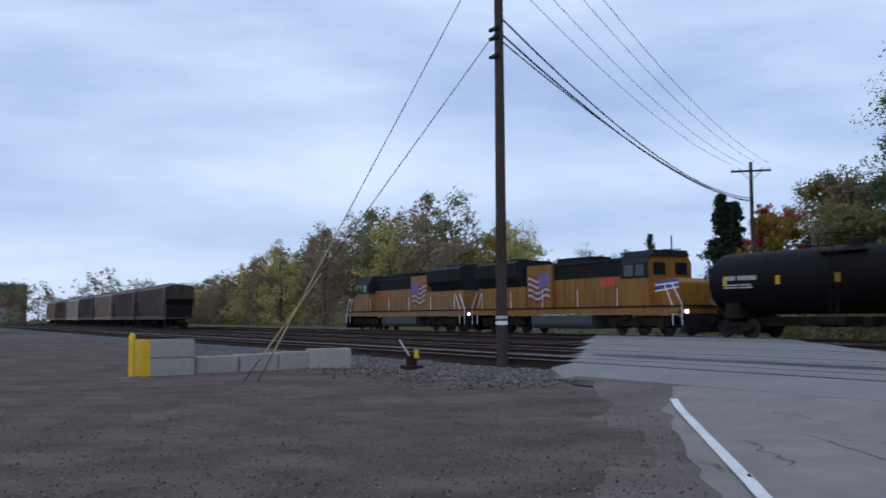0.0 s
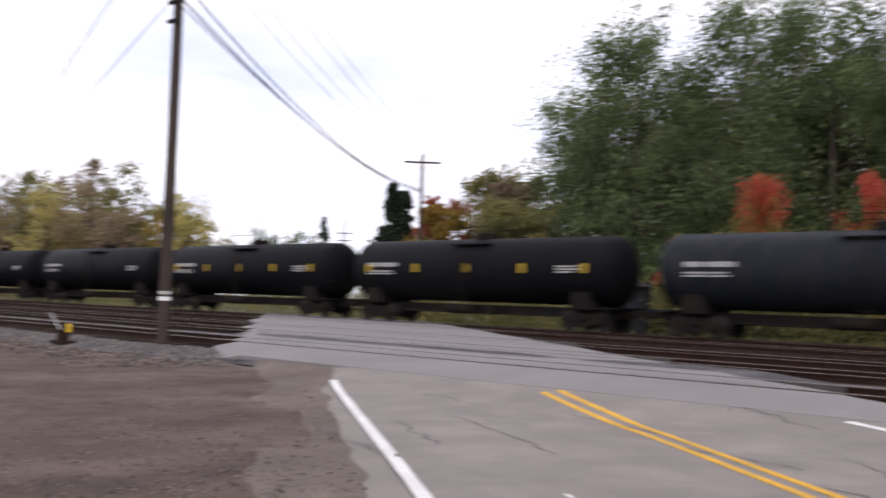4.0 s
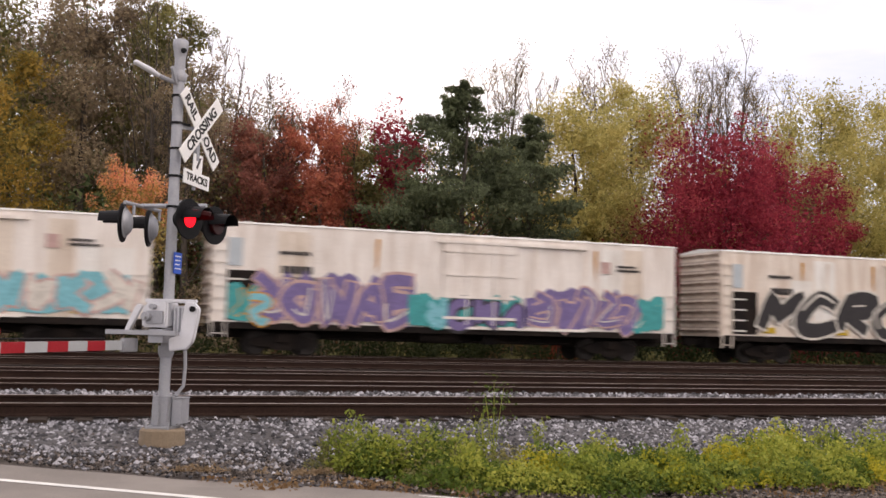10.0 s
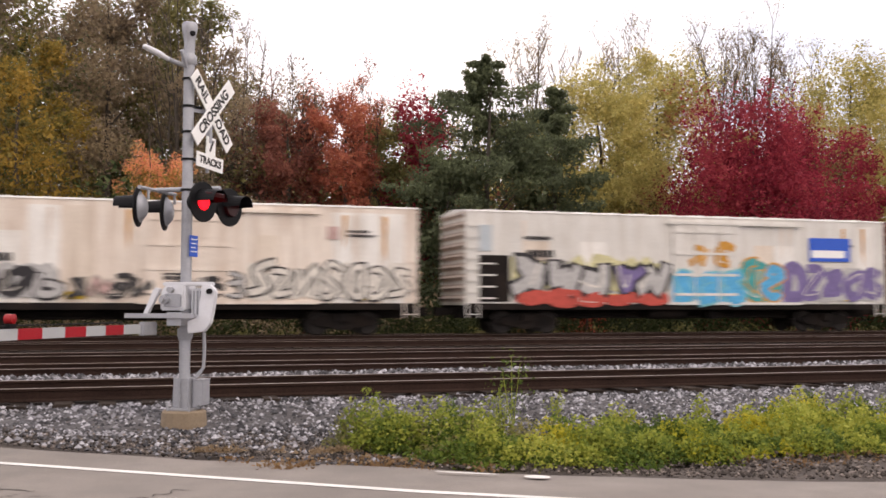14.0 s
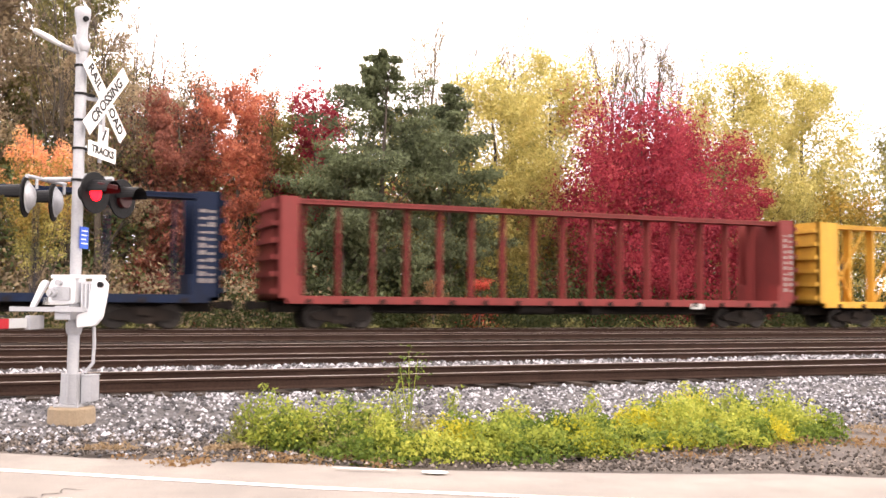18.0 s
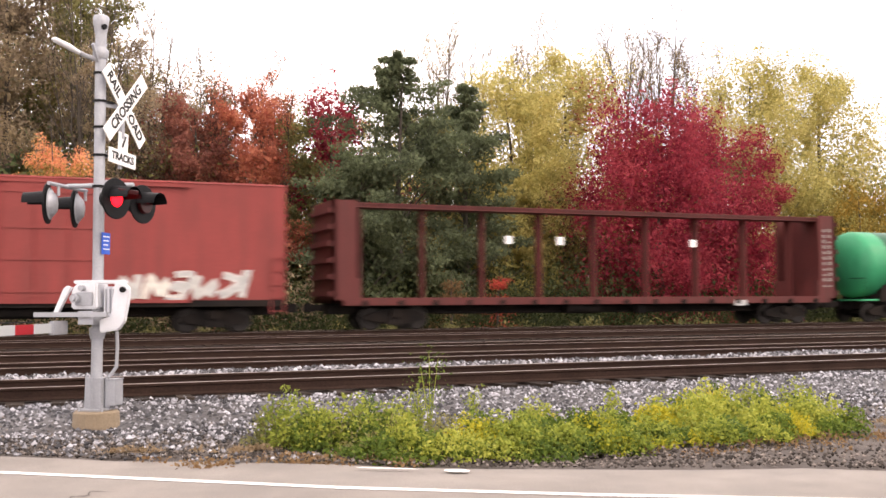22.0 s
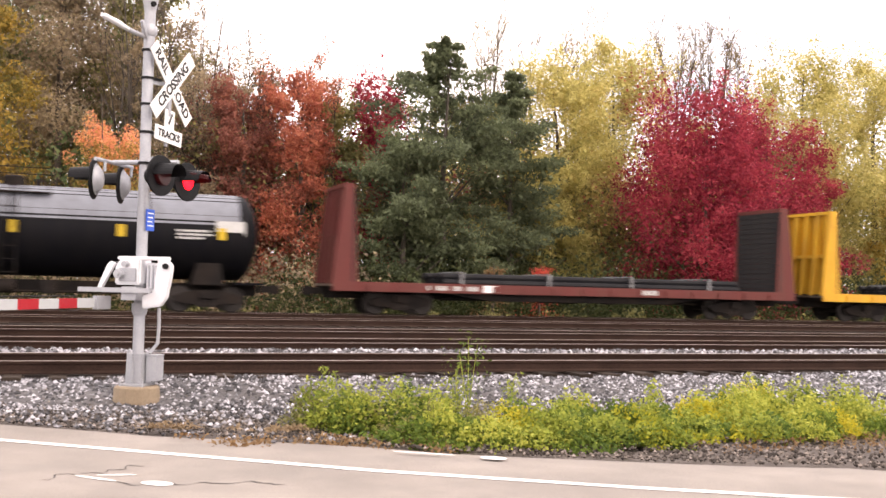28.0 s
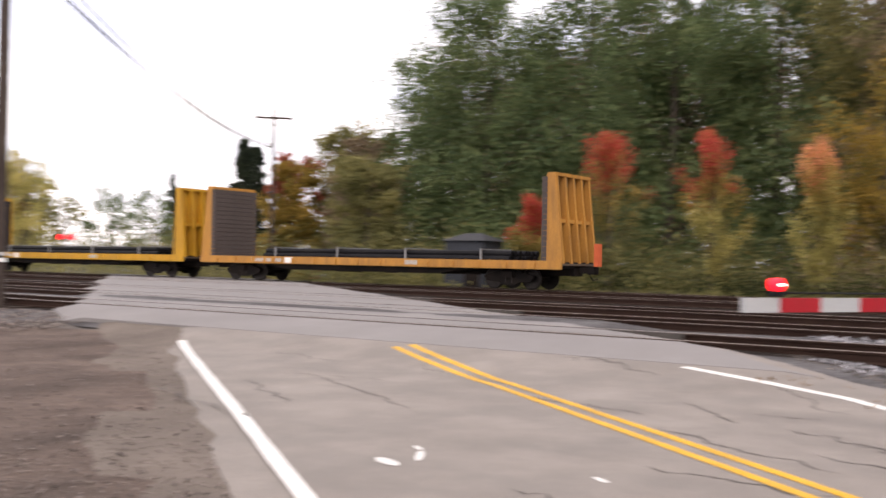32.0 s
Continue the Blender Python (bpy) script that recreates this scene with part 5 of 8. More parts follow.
def centre_beam(u, L, col, label, diag=True, text_bars=True, panels=0.9, posts=15):
    c = start("centrebeam_flatcar", label, "flatcar", u)
    zt = 4.72
    part("deck", Mb().box(0.0, -1.42, 1.0, L, 1.42, 1.12), col, c, "steel deck")
    for y in (-1.45, 1.3):
        part("side_sill", Mb().box(0.4, y, 0.92, L - 0.4, y + 0.15, 1.2), col, c)
    part("top_chord", Mb().box(0.1, -0.42, zt - 0.16, L - 0.1, 0.42, zt).box(0.1, -0.46, zt - 0.04, L - 0.1, 0.46, zt + 0.02), col, c, "long top chord")
    for x, s in ((0.0, 1), (L, -1)):
        e = part("end_bulkhead", Mb().box(min(x, x + s * 0.12), -1.42, 1.0, max(x, x + s * 0.12), 1.42, zt), col, c, "solid end bulkhead")
        for k in range(6):
            z = 1.35 + 0.6 * k
            part("rib", Mb().box(min(x - s * 0.13, x), -1.4, z - 0.09, max(x - s * 0.13, x), 1.4, z + 0.09), col, e)
        for y in (-1.42, 1.30):
            part("corner_panel", Mb().box(min(x, x + s * panels), y, 1.0, max(x, x + s * panels), y + 0.12, zt), col, e, "wrap-round corner panel")
        part("floor_riser", Mb().box(min(x + s * panels, x + s * (panels + 0.12)), -1.4, 1.1, max(x + s * panels, x + s * (panels + 0.12)), 1.4, 1.9), col, e)
    pw = 0.05 if diag else 0.03
    post = mesh_of("post", Mb().box(-pw, -0.22, 1.1, pw, -0.17, zt - 0.14).box(-pw, 0.17, 1.1, pw, 0.22, zt - 0.14).box(-0.012, -0.17, 1.1, 0.012, 0.17, zt - 0.14), col)
    span = L - 2 * panels - 1.0
    for k in range(posts):
        o = new("post", post)
        o.parent, o.location = c, (panels + 0.5 + span * k / (posts - 1), 0, 0)
    if diag:
        step = span / (posts - 1)
        for k in range(0, posts - 1, 2):
            x0 = panels + 0.5 + step * k
            left = k < posts * 0.55
            a, b2 = ((x0, 1.2), (x0 + step * 1.55, zt - 0.2)) if left else ((x0, zt - 0.2), (x0 + step * 1.55, 1.2))
            part("diagonal", Mb().bar((a[0], -0.24, a[1]), (b2[0], -0.24, b2[1]), 0.07, 0.11, up=(0, 1, 0)).bar((a[0], 0.24, a[1]), (b2[0], 0.24, b2[1]), 0.07, 0.11, up=(0, 1, 0)), col, c, "diagonal brace")
        part("diagonal", Mb().bar((panels + 0.2, -0.24, zt - 0.2), (panels + 0.5 + step, -0.24, 1.2), 0.07, 0.11, up=(0, 1, 0)), col, c, "diagonal brace")
    m = mesh_of("winch", Mb().box(-0.07, -1.52, 0.9, 0.07, -1.44, 1.1).box(-0.12, -1.5, 0.94, -0.07, -1.44, 1.04), M["truck"])
    for k in range(16):
        o = new("winch", m)
        o.parent, o.location = c, (1.2 + (L - 2.4) * k / 15, 0, 0)
    if text_bars:
        x, m = L - panels + 0.12, Mb()
        for k in range(11):
            for j in range(2):
                m.box(x + 0.05 + 0.3 * j, -1.427, 1.6 + 0.24 * k, x + 0.22 + 0.3 * j, -1.42, 1.6 + 0.24 * k + random.choice((0.08, 0.12, 0.15)))
        part("lettering", m, M["lettering_dim"] if col is not P["cb_yellow"] else P["flat_orange"], c, kind="stuff")
    part("data_plate", Mb().box(L * 0.76, -1.47, 0.82, L * 0.76 + 0.6, -1.45, 1.05), M["lettering"], c)
    common(c, L, 2.5)
    return c


def box_body(c, L, H, col, roof, rib_end=True, z0=1.08, end=None):
    part("body", Mb().extr([(-1.5, z0), (1.5, z0), (1.5, H - 0.12), (0.0, H), (-1.5, H - 0.12)], 0.05, L - 0.05), col, c)
    part("roof", Mb().extr([(-1.53, H - 0.16), (-1.5, H - 0.1), (0, H + 0.02), (1.5, H - 0.1), (1.53, H - 0.16)], 0.02, L - 0.02), roof, c, "ribbed metal roof")
    seam = mesh_of("roof_rib", Mb().extr([(-1.52, H - 0.11), (0, H + 0.01), (1.52, H - 0.11), (1.52, H - 0.07), (0, H + 0.055), (-1.52, H - 0.07)], -0.03, 0.03), roof)
    for k in range(1, int(L / 1.2)):
        o = new("roof_rib", seam)
        o.parent, o.location = c, (k * L / int(L / 1.2), 0, 0)
    if rib_end:
        for x, s in ((0.05, -1), (L - 0.05, 1)):
            m = mesh_of("end_rib", Mb().extr([(-1.42, -0.13), (1.42, -0.13), (1.42, 0.13), (-1.42, 0.13)], 0, 0.02 * s).plate([(0, -0.1), (0.11 * s, 0), (0, 0.1)], -1.4, 1.4), end or col)
            for k in range(9):
                o = new("end_rib", m)
                o.parent, o.location = c, (x, 0, z0 + 0.25 + k * (H - z0 - 0.5) / 8)
    part("side_sill", Mb().box(0.1, -1.52, z0 - 0.16, L - 0.1, -1.42, z0 + 0.06).box(0.1, 1.42, z0 - 0.16, L - 0.1, 1.52, z0 + 0.06), M["truck"], c)
    for x in (0.32, L - 0.32):
        ladder(c, x, -1.56, z0 - 0.45, H - 0.6 if x < 1 else z0 + 1.6, col)


def side_posts(c, L, H, col, x0, x1, n, z0=1.1, d=0.035, w=0.1):
    for y0, y1 in ((-1.5 - d, -1.49), (1.49, 1.5 + d)):
        m = mesh_of("side_post", Mb().box(-w / 2, y0, z0, w / 2, y1, H - 0.2), col)
        for k in range(n):
            o = new("side_post", m)
            o.parent, o.location = c, (x0 + (x1 - x0) * k / max(1, n - 1), 0, 0)


def door(c, x0, x1, z0, z1, col, bars=True, rods=2):
    d = part("door", Mb().box(x0, -1.585, z0, x1, -1.5, z1), col, c, "sliding plug door", bevel=0.015)
    if bars:
        for z in (z0 + 0.3, z0 + (z1 - z0) * 0.35, z0 + (z1 - z0) * 0.62, z1 - 0.3):
            part("door_rib", Mb().box(x0 + 0.06, -1.615, z - 0.05, x1 - 0.06, -1.585, z + 0.05), col, d)
    for k in range(rods):
        x = x0 + (x1 - x0) * (0.32 + 0.36 * k / max(1, rods - 1))
        part("lock_rod", Mb().tube([(x, -1.62, z0 + 0.05), (x, -1.62, z1 - 0.1)], 0.025, 6), col, d)
    part("door_track", Mb().box(x0 - 0.2, -1.62, z1 - 0.02, x1 + (x1 - x0), -1.5, z1 + 0.08), col, c)
    part("door_track", Mb().box(x0 - 0.2, -1.6, z0 - 0.1, x1 + (x1 - x0), -1.5, z0), col, c)
    return d


def reefer(u, L, col, label, tags, panel=None, seed=3, vent_left=True):
    H = 4.65
    c = start("refrigerator_car", label, "boxcar", u)
    box_body(c, L, H, col, P["reefer_roof"], end=P["reefer_end"])
    d0 = L * 0.46
    side_posts(c, L, H, col, 2.2, d0 - 0.4, 6, d=0.02, w=0.07)
    side_posts(c, L, H, col, d0 + 3.6, L - 0.5, 7, d=0.02, w=0.07)
    door(c, d0, d0 + 2.9, 1.2, H - 0.42, col)
    rp = random.Random(seed * 17)
    xs = [2.2 + (d0 - 2.6) * k / 5 for k in range(6)] + [d0 + 3.6 + (L - 4.1 - d0) * k / 6 for k in range(7)]
    for xa, xb in zip(xs, xs[1:]):
        if xb - xa < 2.5 and rp.random() < 0.55:
            z2 = H - rp.choice((0.35, 0.35, 1.2))
            part("side_panel", Mb().box(xa + 0.05, -1.509, rp.choice((1.15, 1.15, 2.3)), xb - 0.05, -1.5, z2), rp.choice((P["panel_pale"], P["panel_buff"], P["panel_pale"])), c, "repainted side panel of another tint")
    # no recess here: the dark inside of the opening is painted on a panel
    v = part("machinery_vent", Mb().box(0.55, -1.53, 1.2, 1.75, -1.5, 2.9), M["truck"] if vent_left else P["reefer_clean"], c, "dark panel painted as an open machinery compartment")
    for k in range(4):
        part("louvre", Mb().box(0.55, -1.55, 1.3 + 0.42 * k, 1.2, -1.53, 1.36 + 0.42 * k), P["reefer_clean"], v)
    part("grille", Mb().box(0.55, -1.54, 3.05, 1.05, -1.5, 4.0), P["hop_grey"], c, "small grey grille")
    letter_rows(c, 2.3, 3.5, -1.545, [[(0, 1.1)]], M["lettering_dark"], 0.12)
    letter_rows(c, 2.4, 2.85, -1.545, [[(0, 1.1)], [(0, 1.6)]], M["lettering_dark"], 0.26, 0.12)
    letter_rows(c, L - 2.6, 3.6, -1.545, [[(0, 0.8)], [(0, 1.0)]], M["lettering_dark"], 0.09, 0.06)
    part("shield", Mb().box(L - 3.3, -1.548, 3.35, L - 2.9, -1.54, 3.8), SPRAY["rose"], c, "faded shield emblem")
    for x in (2.0, 5.6, 9.0, L - 2.4):
        part("reflector", Mb().box(x, -1.55, 1.26, x + 0.6, -1.54, 1.5), M["mark_yellow"], c, "yellow reflector strip")
    for x0, x1, z0, z1, cols, outline, n, *more in tags:
        graffiti(c, x0, x1, z0, z1, -1.592 if x1 > d0 and x0 < d0 + 2.9 else -1.55, cols, outline, seed + int(x0 * 7), n, *more)
    for k in range(7):
        rng = random.Random(seed * 31 + k)
        x = rng.uniform(2, L - 1)
        part("rust_streak", Mb().add([(x, -1.546, 4.2), (x + 0.14, -1.546, 4.2), (x + 0.09, -1.546, 4.2 - rng.uniform(0.5, 1.7)), (x + 0.02, -1.546, 4.2 - rng.uniform(0.5, 1.4))], [(0, 1, 2, 3)]), SPRAY["orange"] if k % 3 == 0 else P["reefer2"], c, "rust streak")
    if panel:
        part("panel", Mb().box(panel, -1.552, 2.85, panel + 1.95, -1.54, 3.8), M["blue"], c, "blue and white sticker")
        part("panel_stripe", Mb().box(panel + 0.1, -1.555, 3.0, panel + 1.7, -1.553, 3.3), M["sign_white"], c)
    common(c, L, 2.6)
    return c


def boxcar(u, L, col, label, doorcol, door_at, door_w, H=4.6, n_posts=14, tags=(), roof=None, logo=None, white_end=False, seed=5, letters=True):
    c = start("boxcar", label, "boxcar", u)
    box_body(c, L, H, col, roof or col)
    if n_posts:
        side_posts(c, L, H, col, 0.9, door_at - 0.2, n_posts // 2, d=0.04)
        side_posts(c, L, H, col, door_at + door_w + 0.3, L - 0.9, n_posts // 2, d=0.04)
    door(c, door_at, door_at + door_w, 1.15, H - 0.3, doorcol, rods=4 if door_w > 3 else 2)
    if letters:
        letter_rows(c, 1.25, 3.0, -1.55, [[(0, 0.7)], [(0, 0.85), (1.1, 0.85)]], M["lettering"] if col is not P["box_yellow"] else M["lettering_dark"], 0.34, 0.2)
        letter_rows(c, 1.2, 2.1, -1.55, [[(0, 1.2)], [(0, 0.9)], [(0, 1.3)]], M["lettering"] if col is not P["box_yellow"] else M["lettering_dark"], 0.08, 0.06)
        letter_rows(c, L - 3.4, 1.7, -1.55, [[(0, 0.6), (0.9, 0.6)]], M["lettering"], 0.2)
    if white_end:
        part("end_cap", Mb().extr([(-1.52, H - 0.5), (1.52, H - 0.5), (1.54, H - 0.1), (0, H + 0.04), (-1.54, H - 0.1)], -0.12, 0.25), P["reefer_roof"], c, "white painted end top")
    for x0, x1, z0, z1, cols, outline, n, *more in tags:
        inside = x1 > door_at and x0 < door_at + door_w
        graffiti(c, x0, x1, z0, z1, -1.625 if inside else -1.55, cols, outline, seed + int(x0 * 5), n, *more)
    if logo:
        logo(c, L)
    common(c, L, 2.4)
    return c


def hopper(u, L, col, label, curved=True, H=4.7, tags=(), outlets=4, ribs=0, seed=2, dark=None):
    """Covered hopper with sloped ends."""
    c = start("covered_hopper", label, "hopper car", u)
    if curved:
        prof = [(-1.42, 1.3), (-1.5, 1.9), (-1.56, 2.6), (-1.56, 3.3), (-1.5, 3.9), (-1.32, 4.35), (-0.9, H - 0.12), (0, H), (0.9, H - 0.12), (1.32, 4.35), (1.5, 3.9), (1.56, 3.3), (1.56, 2.6), (1.5, 1.9), (1.42, 1.3)]
    else:
        prof = [(-1.5, 1.3), (-1.5, H - 0.35), (-0.9, H - 0.1), (0, H), (0.9, H - 0.1), (1.5, H - 0.35), (1.5, 1.3)]
    n = len(prof)
    def xend(z):
        return 0.3 + max(0.0, (3.25 - z)) * 0.85 if curved else 0.35 + max(0.0, 3.2 - z) * 0.7
    m = Mb()
    m.add([(xend(z), y, z) for y, z in prof] + [(L - xend(z), y, z) for y, z in prof], [tuple(range(n)), tuple(reversed(range(n, 2 * n)))] + [((i + 1) % n, i, n + i, n + (i + 1) % n) for i in range(n)])
    part("body", m, col, c, "", smooth=True)
    part("side_sill", Mb().box(0.15, -1.6, 1.08, L - 0.15, -1.44, 1.46).box(0.15, 1.44, 1.08, L - 0.15, 1.6, 1.46), col, c, "long side sill")
    for s, x in ((1, 0.0), (-1, L)):
        part("end_frame", Mb().bar((x + s * 0.2, -1.5, 1.3), (x + s * 0.2, -1.5, 4.0), 0.1, 0.14).bar((x + s * 0.2, 1.5, 1.3), (x + s * 0.2, 1.5, 4.0), 0.1, 0.14).box(min(x, x + s * 1.5), -1.5, 1.15, max(x, x + s * 1.5), 1.5, 1.24).bar((x + s * 0.2, -1.5, 3.95), (x + s * 0.5, -1.5, 3.95), 0.08, 0.12), col, c, "open end frame")
        ladder(c, x + s * 0.55, -1.54, 0.8, H - 0.55, col, w=0.4)
        # near-black slope sheet and shear plate: the end bay's shade is in their colour
        part("end_slope", Mb().add([(x + s * (xend(1.35) - 0.05), -1.46, 1.35), (x + s * (xend(1.35) - 0.05), 1.46, 1.35), (x + s * (xend(3.2) - 0.05), 1.54, 3.2), (x + s * (xend(3.2) - 0.05), -1.54, 3.2)], [(0, 1, 2, 3)]), M["truck"], c, "slope sheet with the recess shade put into its colour")
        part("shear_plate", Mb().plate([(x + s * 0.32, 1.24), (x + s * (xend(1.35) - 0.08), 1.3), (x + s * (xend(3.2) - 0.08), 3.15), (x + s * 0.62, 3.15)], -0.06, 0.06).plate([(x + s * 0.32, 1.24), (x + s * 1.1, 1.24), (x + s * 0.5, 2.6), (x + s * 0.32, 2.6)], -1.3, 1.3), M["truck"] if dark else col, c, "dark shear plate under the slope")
    wb = Mb().box(0.3, -0.85, H + 0.1, L - 0.3, -0.5, H + 0.13).box(0.3, 0.5, H + 0.1, L - 0.3, 0.85, H + 0.13)
    for k in range(9):
        x = 0.5 + (L - 1) * k / 8
        wb.box(x - 0.03, -0.8, H - 0.15, x + 0.03, -0.55, H + 0.1)
    part("running_board", wb, M["galv"], c, "grated roof walkway")
    part("hatch", Mb().box(1.5, -0.35, H - 0.03, L - 1.5, 0.35, H + 0.07), col, c, "trough roof hatch", bevel=0.02)
    if curved:
        for z in (4.13, 4.25):
            part("roof_seam", Mb().box(0.35, -1.475 + (z - 4.13) * 0.6, z, L - 0.35, -1.40 + (z - 4.13) * 0.6, z + 0.05), col, c)
    for k in range(ribs):
        x = 2.2 + (L - 4.4) * k / max(1, ribs - 1)
        part("side_rib", Mb().box(x - 0.05, -1.6, 1.4, x + 0.05, -1.49, H - 0.4), col, c)
    for k in range(outlets):
        x = 3.4 + (L - 6.8) * k / max(1, outlets - 1)
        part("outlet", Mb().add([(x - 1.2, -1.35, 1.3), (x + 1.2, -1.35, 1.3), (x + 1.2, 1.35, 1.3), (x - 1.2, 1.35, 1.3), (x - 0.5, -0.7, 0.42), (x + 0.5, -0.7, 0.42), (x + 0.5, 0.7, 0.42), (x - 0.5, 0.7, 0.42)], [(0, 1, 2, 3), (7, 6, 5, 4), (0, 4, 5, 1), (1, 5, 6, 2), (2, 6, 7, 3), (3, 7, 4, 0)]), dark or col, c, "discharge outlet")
    letter_rows(c, 2.6, 3.0, -1.585, [[(0, 1.1)], [(0, 1.4)]], M["lettering_dark"], 0.14, 0.2)
    letter_rows(c, 2.6, 1.85, -1.53, [[(0, 0.9), (1.4, 0.5)]], M["lettering_dark"], 0.09, 0.06)
    letter_rows(c, L - 5.2, 2.2, -1.56, [[(0, 0.9)], [(0, 0.9)], [(0, 0.7)], [(0, 0.9)]], M["lettering_dark"], 0.07, 0.05)
    for x0, x1, z0, z1, cols, outline, k in tags:
        graffiti(c, x0, x1, z0, z1, -1.6, cols, outline, seed, k, "", 0.24)
    common(c, L, 2.2)
    return c


def bulkhead_flat(u, L, col, label, lining=None, ply=None):
    c = start("bulkhead_flatcar", label, "flatcar", u)
    part("deck", Mb().box(0.0, -1.45, 1.02, L, 1.45, 1.1), P["wood_deck"], c, "timber deck")
    part("side_sill", Mb().plate([(0.1, 1.16), (0.1, 0.9), (4.2, 0.84), (6.2, 0.6), (L - 6.2, 0.6), (L - 4.2, 0.84), (L - 0.1, 0.9), (L - 0.1, 1.16)], -1.3, 1.3), M["truck"], c, "fish-belly underframe")
    part("edge_beam", Mb().box(0.05, -1.53, 0.86, L - 0.05, -1.43, 1.2).box(0.05, 1.43, 0.86, L - 0.05, 1.53, 1.2), col, c, "painted edge beam")
    m = mesh_of("stake_pocket", Mb().box(-0.09, -1.58, 0.88, 0.09, -1.52, 1.14).box(-0.05, -1.6, 0.96, 0.05, -1.57, 1.06), col)
    for k in range(15):
        o = new("stake_pocket", m)
        o.parent, o.location = c, (1.3 + (L - 2.6) * k / 14, 0, 0)
    for x, s in ((0.0, 1), (L, -1)):
        b = part("bulkhead", Mb().box(min(x + s * 0.62, x + s * 0.74), -1.42, 1.1, max(x + s * 0.62, x + s * 0.74), 1.42, 4.55), ply or col, c, "tall end bulkhead")
        for y in (-1.36, -0.68, 0.0, 0.68, 1.36):
            part("bulkhead_post", Mb().plate([(x + s * 0.02, 1.1), (x + s * 0.62, 1.1), (x + s * 0.62, 4.62), (x + s * 0.4, 4.62)], y - 0.07, y + 0.07), col, b, "tapered post")
        part("cap_beam", Mb().box(min(x + s * 0.38, x + s * 0.76), -1.45, 4.55, max(x + s * 0.38, x + s * 0.76), 1.45, 4.68), col, b)
        for y in (-1.46, 1.4):
            part("side_plate", Mb().plate([(x + s * 0.02, 1.1), (x + s * 0.95, 1.1), (x + s * 0.8, 4.6), (x + s * 0.42, 4.6)], y, y + 0.06), col, b, "tapered side plate")
        pm0 = mesh_of("lining_board", Mb().box(min(x + s * 0.745, x + s * (0.98 if lining else 0.80)), -1.47, 0.0, max(x + s * 0.745, x + s * (0.98 if lining else 0.80)), 1.38, 0.2), lining or P["lining_black"])
        for k in range(16):
            o = new("lining_board", pm0)
            o.parent, o.location = b, (0.012 * random.uniform(0, 1) * s, 0, 1.12 + 0.213 * k)
        part("mid_beam", Mb().box(min(x + s * 0.3, x + s * 0.62), -1.4, 2.7, max(x + s * 0.3, x + s * 0.62), 1.4, 2.85), col, b)
    letter_rows(c, L * 0.18, 0.95, -1.535, [[(0, 0.8), (1.0, 1.0)]], M["lettering"], 0.16)
    letter_rows(c, L * 0.62, 0.95, -1.535, [[(0, 0.9)]], M["lettering"], 0.18)
    part("data_plate", Mb().box(L * 0.18 + 2.2, -1.54, 0.9, L * 0.18 + 2.75, -1.53, 1.16), M["sign_white"], c)
    common(c, L, 2.7)
    load = thing("pipe_load", "low bundle of long black pipes strapped on the flatcar's deck", "pipes", (u, TRAIN_Y, RZ), group="freight load")
    CARS.append((load, u))
    pm = mesh_of("pipe", Mb().tube([(4.2, 0, 0), (L - 2.6, 0, 0)], 0.125, 8), P["load_black"], smooth=True)
    for row in range(2):
        for k in range(9 - row):
            o = new("pipe", pm)
            o.parent, o.location = load, (0.15 * random.uniform(-1, 1), -1.02 + 0.255 * k + 0.127 * row, 1.25 + 0.22 * row)
    for k in range(4):
        x = 5.0 + (L - 9) * k / 3
        part("strap", Mb().box(x - 0.05, -1.22, 1.1, x + 0.05, -1.17, 1.66).box(x - 0.05, -1.22, 1.62, x + 0.05, 1.22, 1.66).box(x - 0.05, 1.17, 1.1, x + 0.05, 1.22, 1.66), P["strap"], load, "pale strap")
    return c


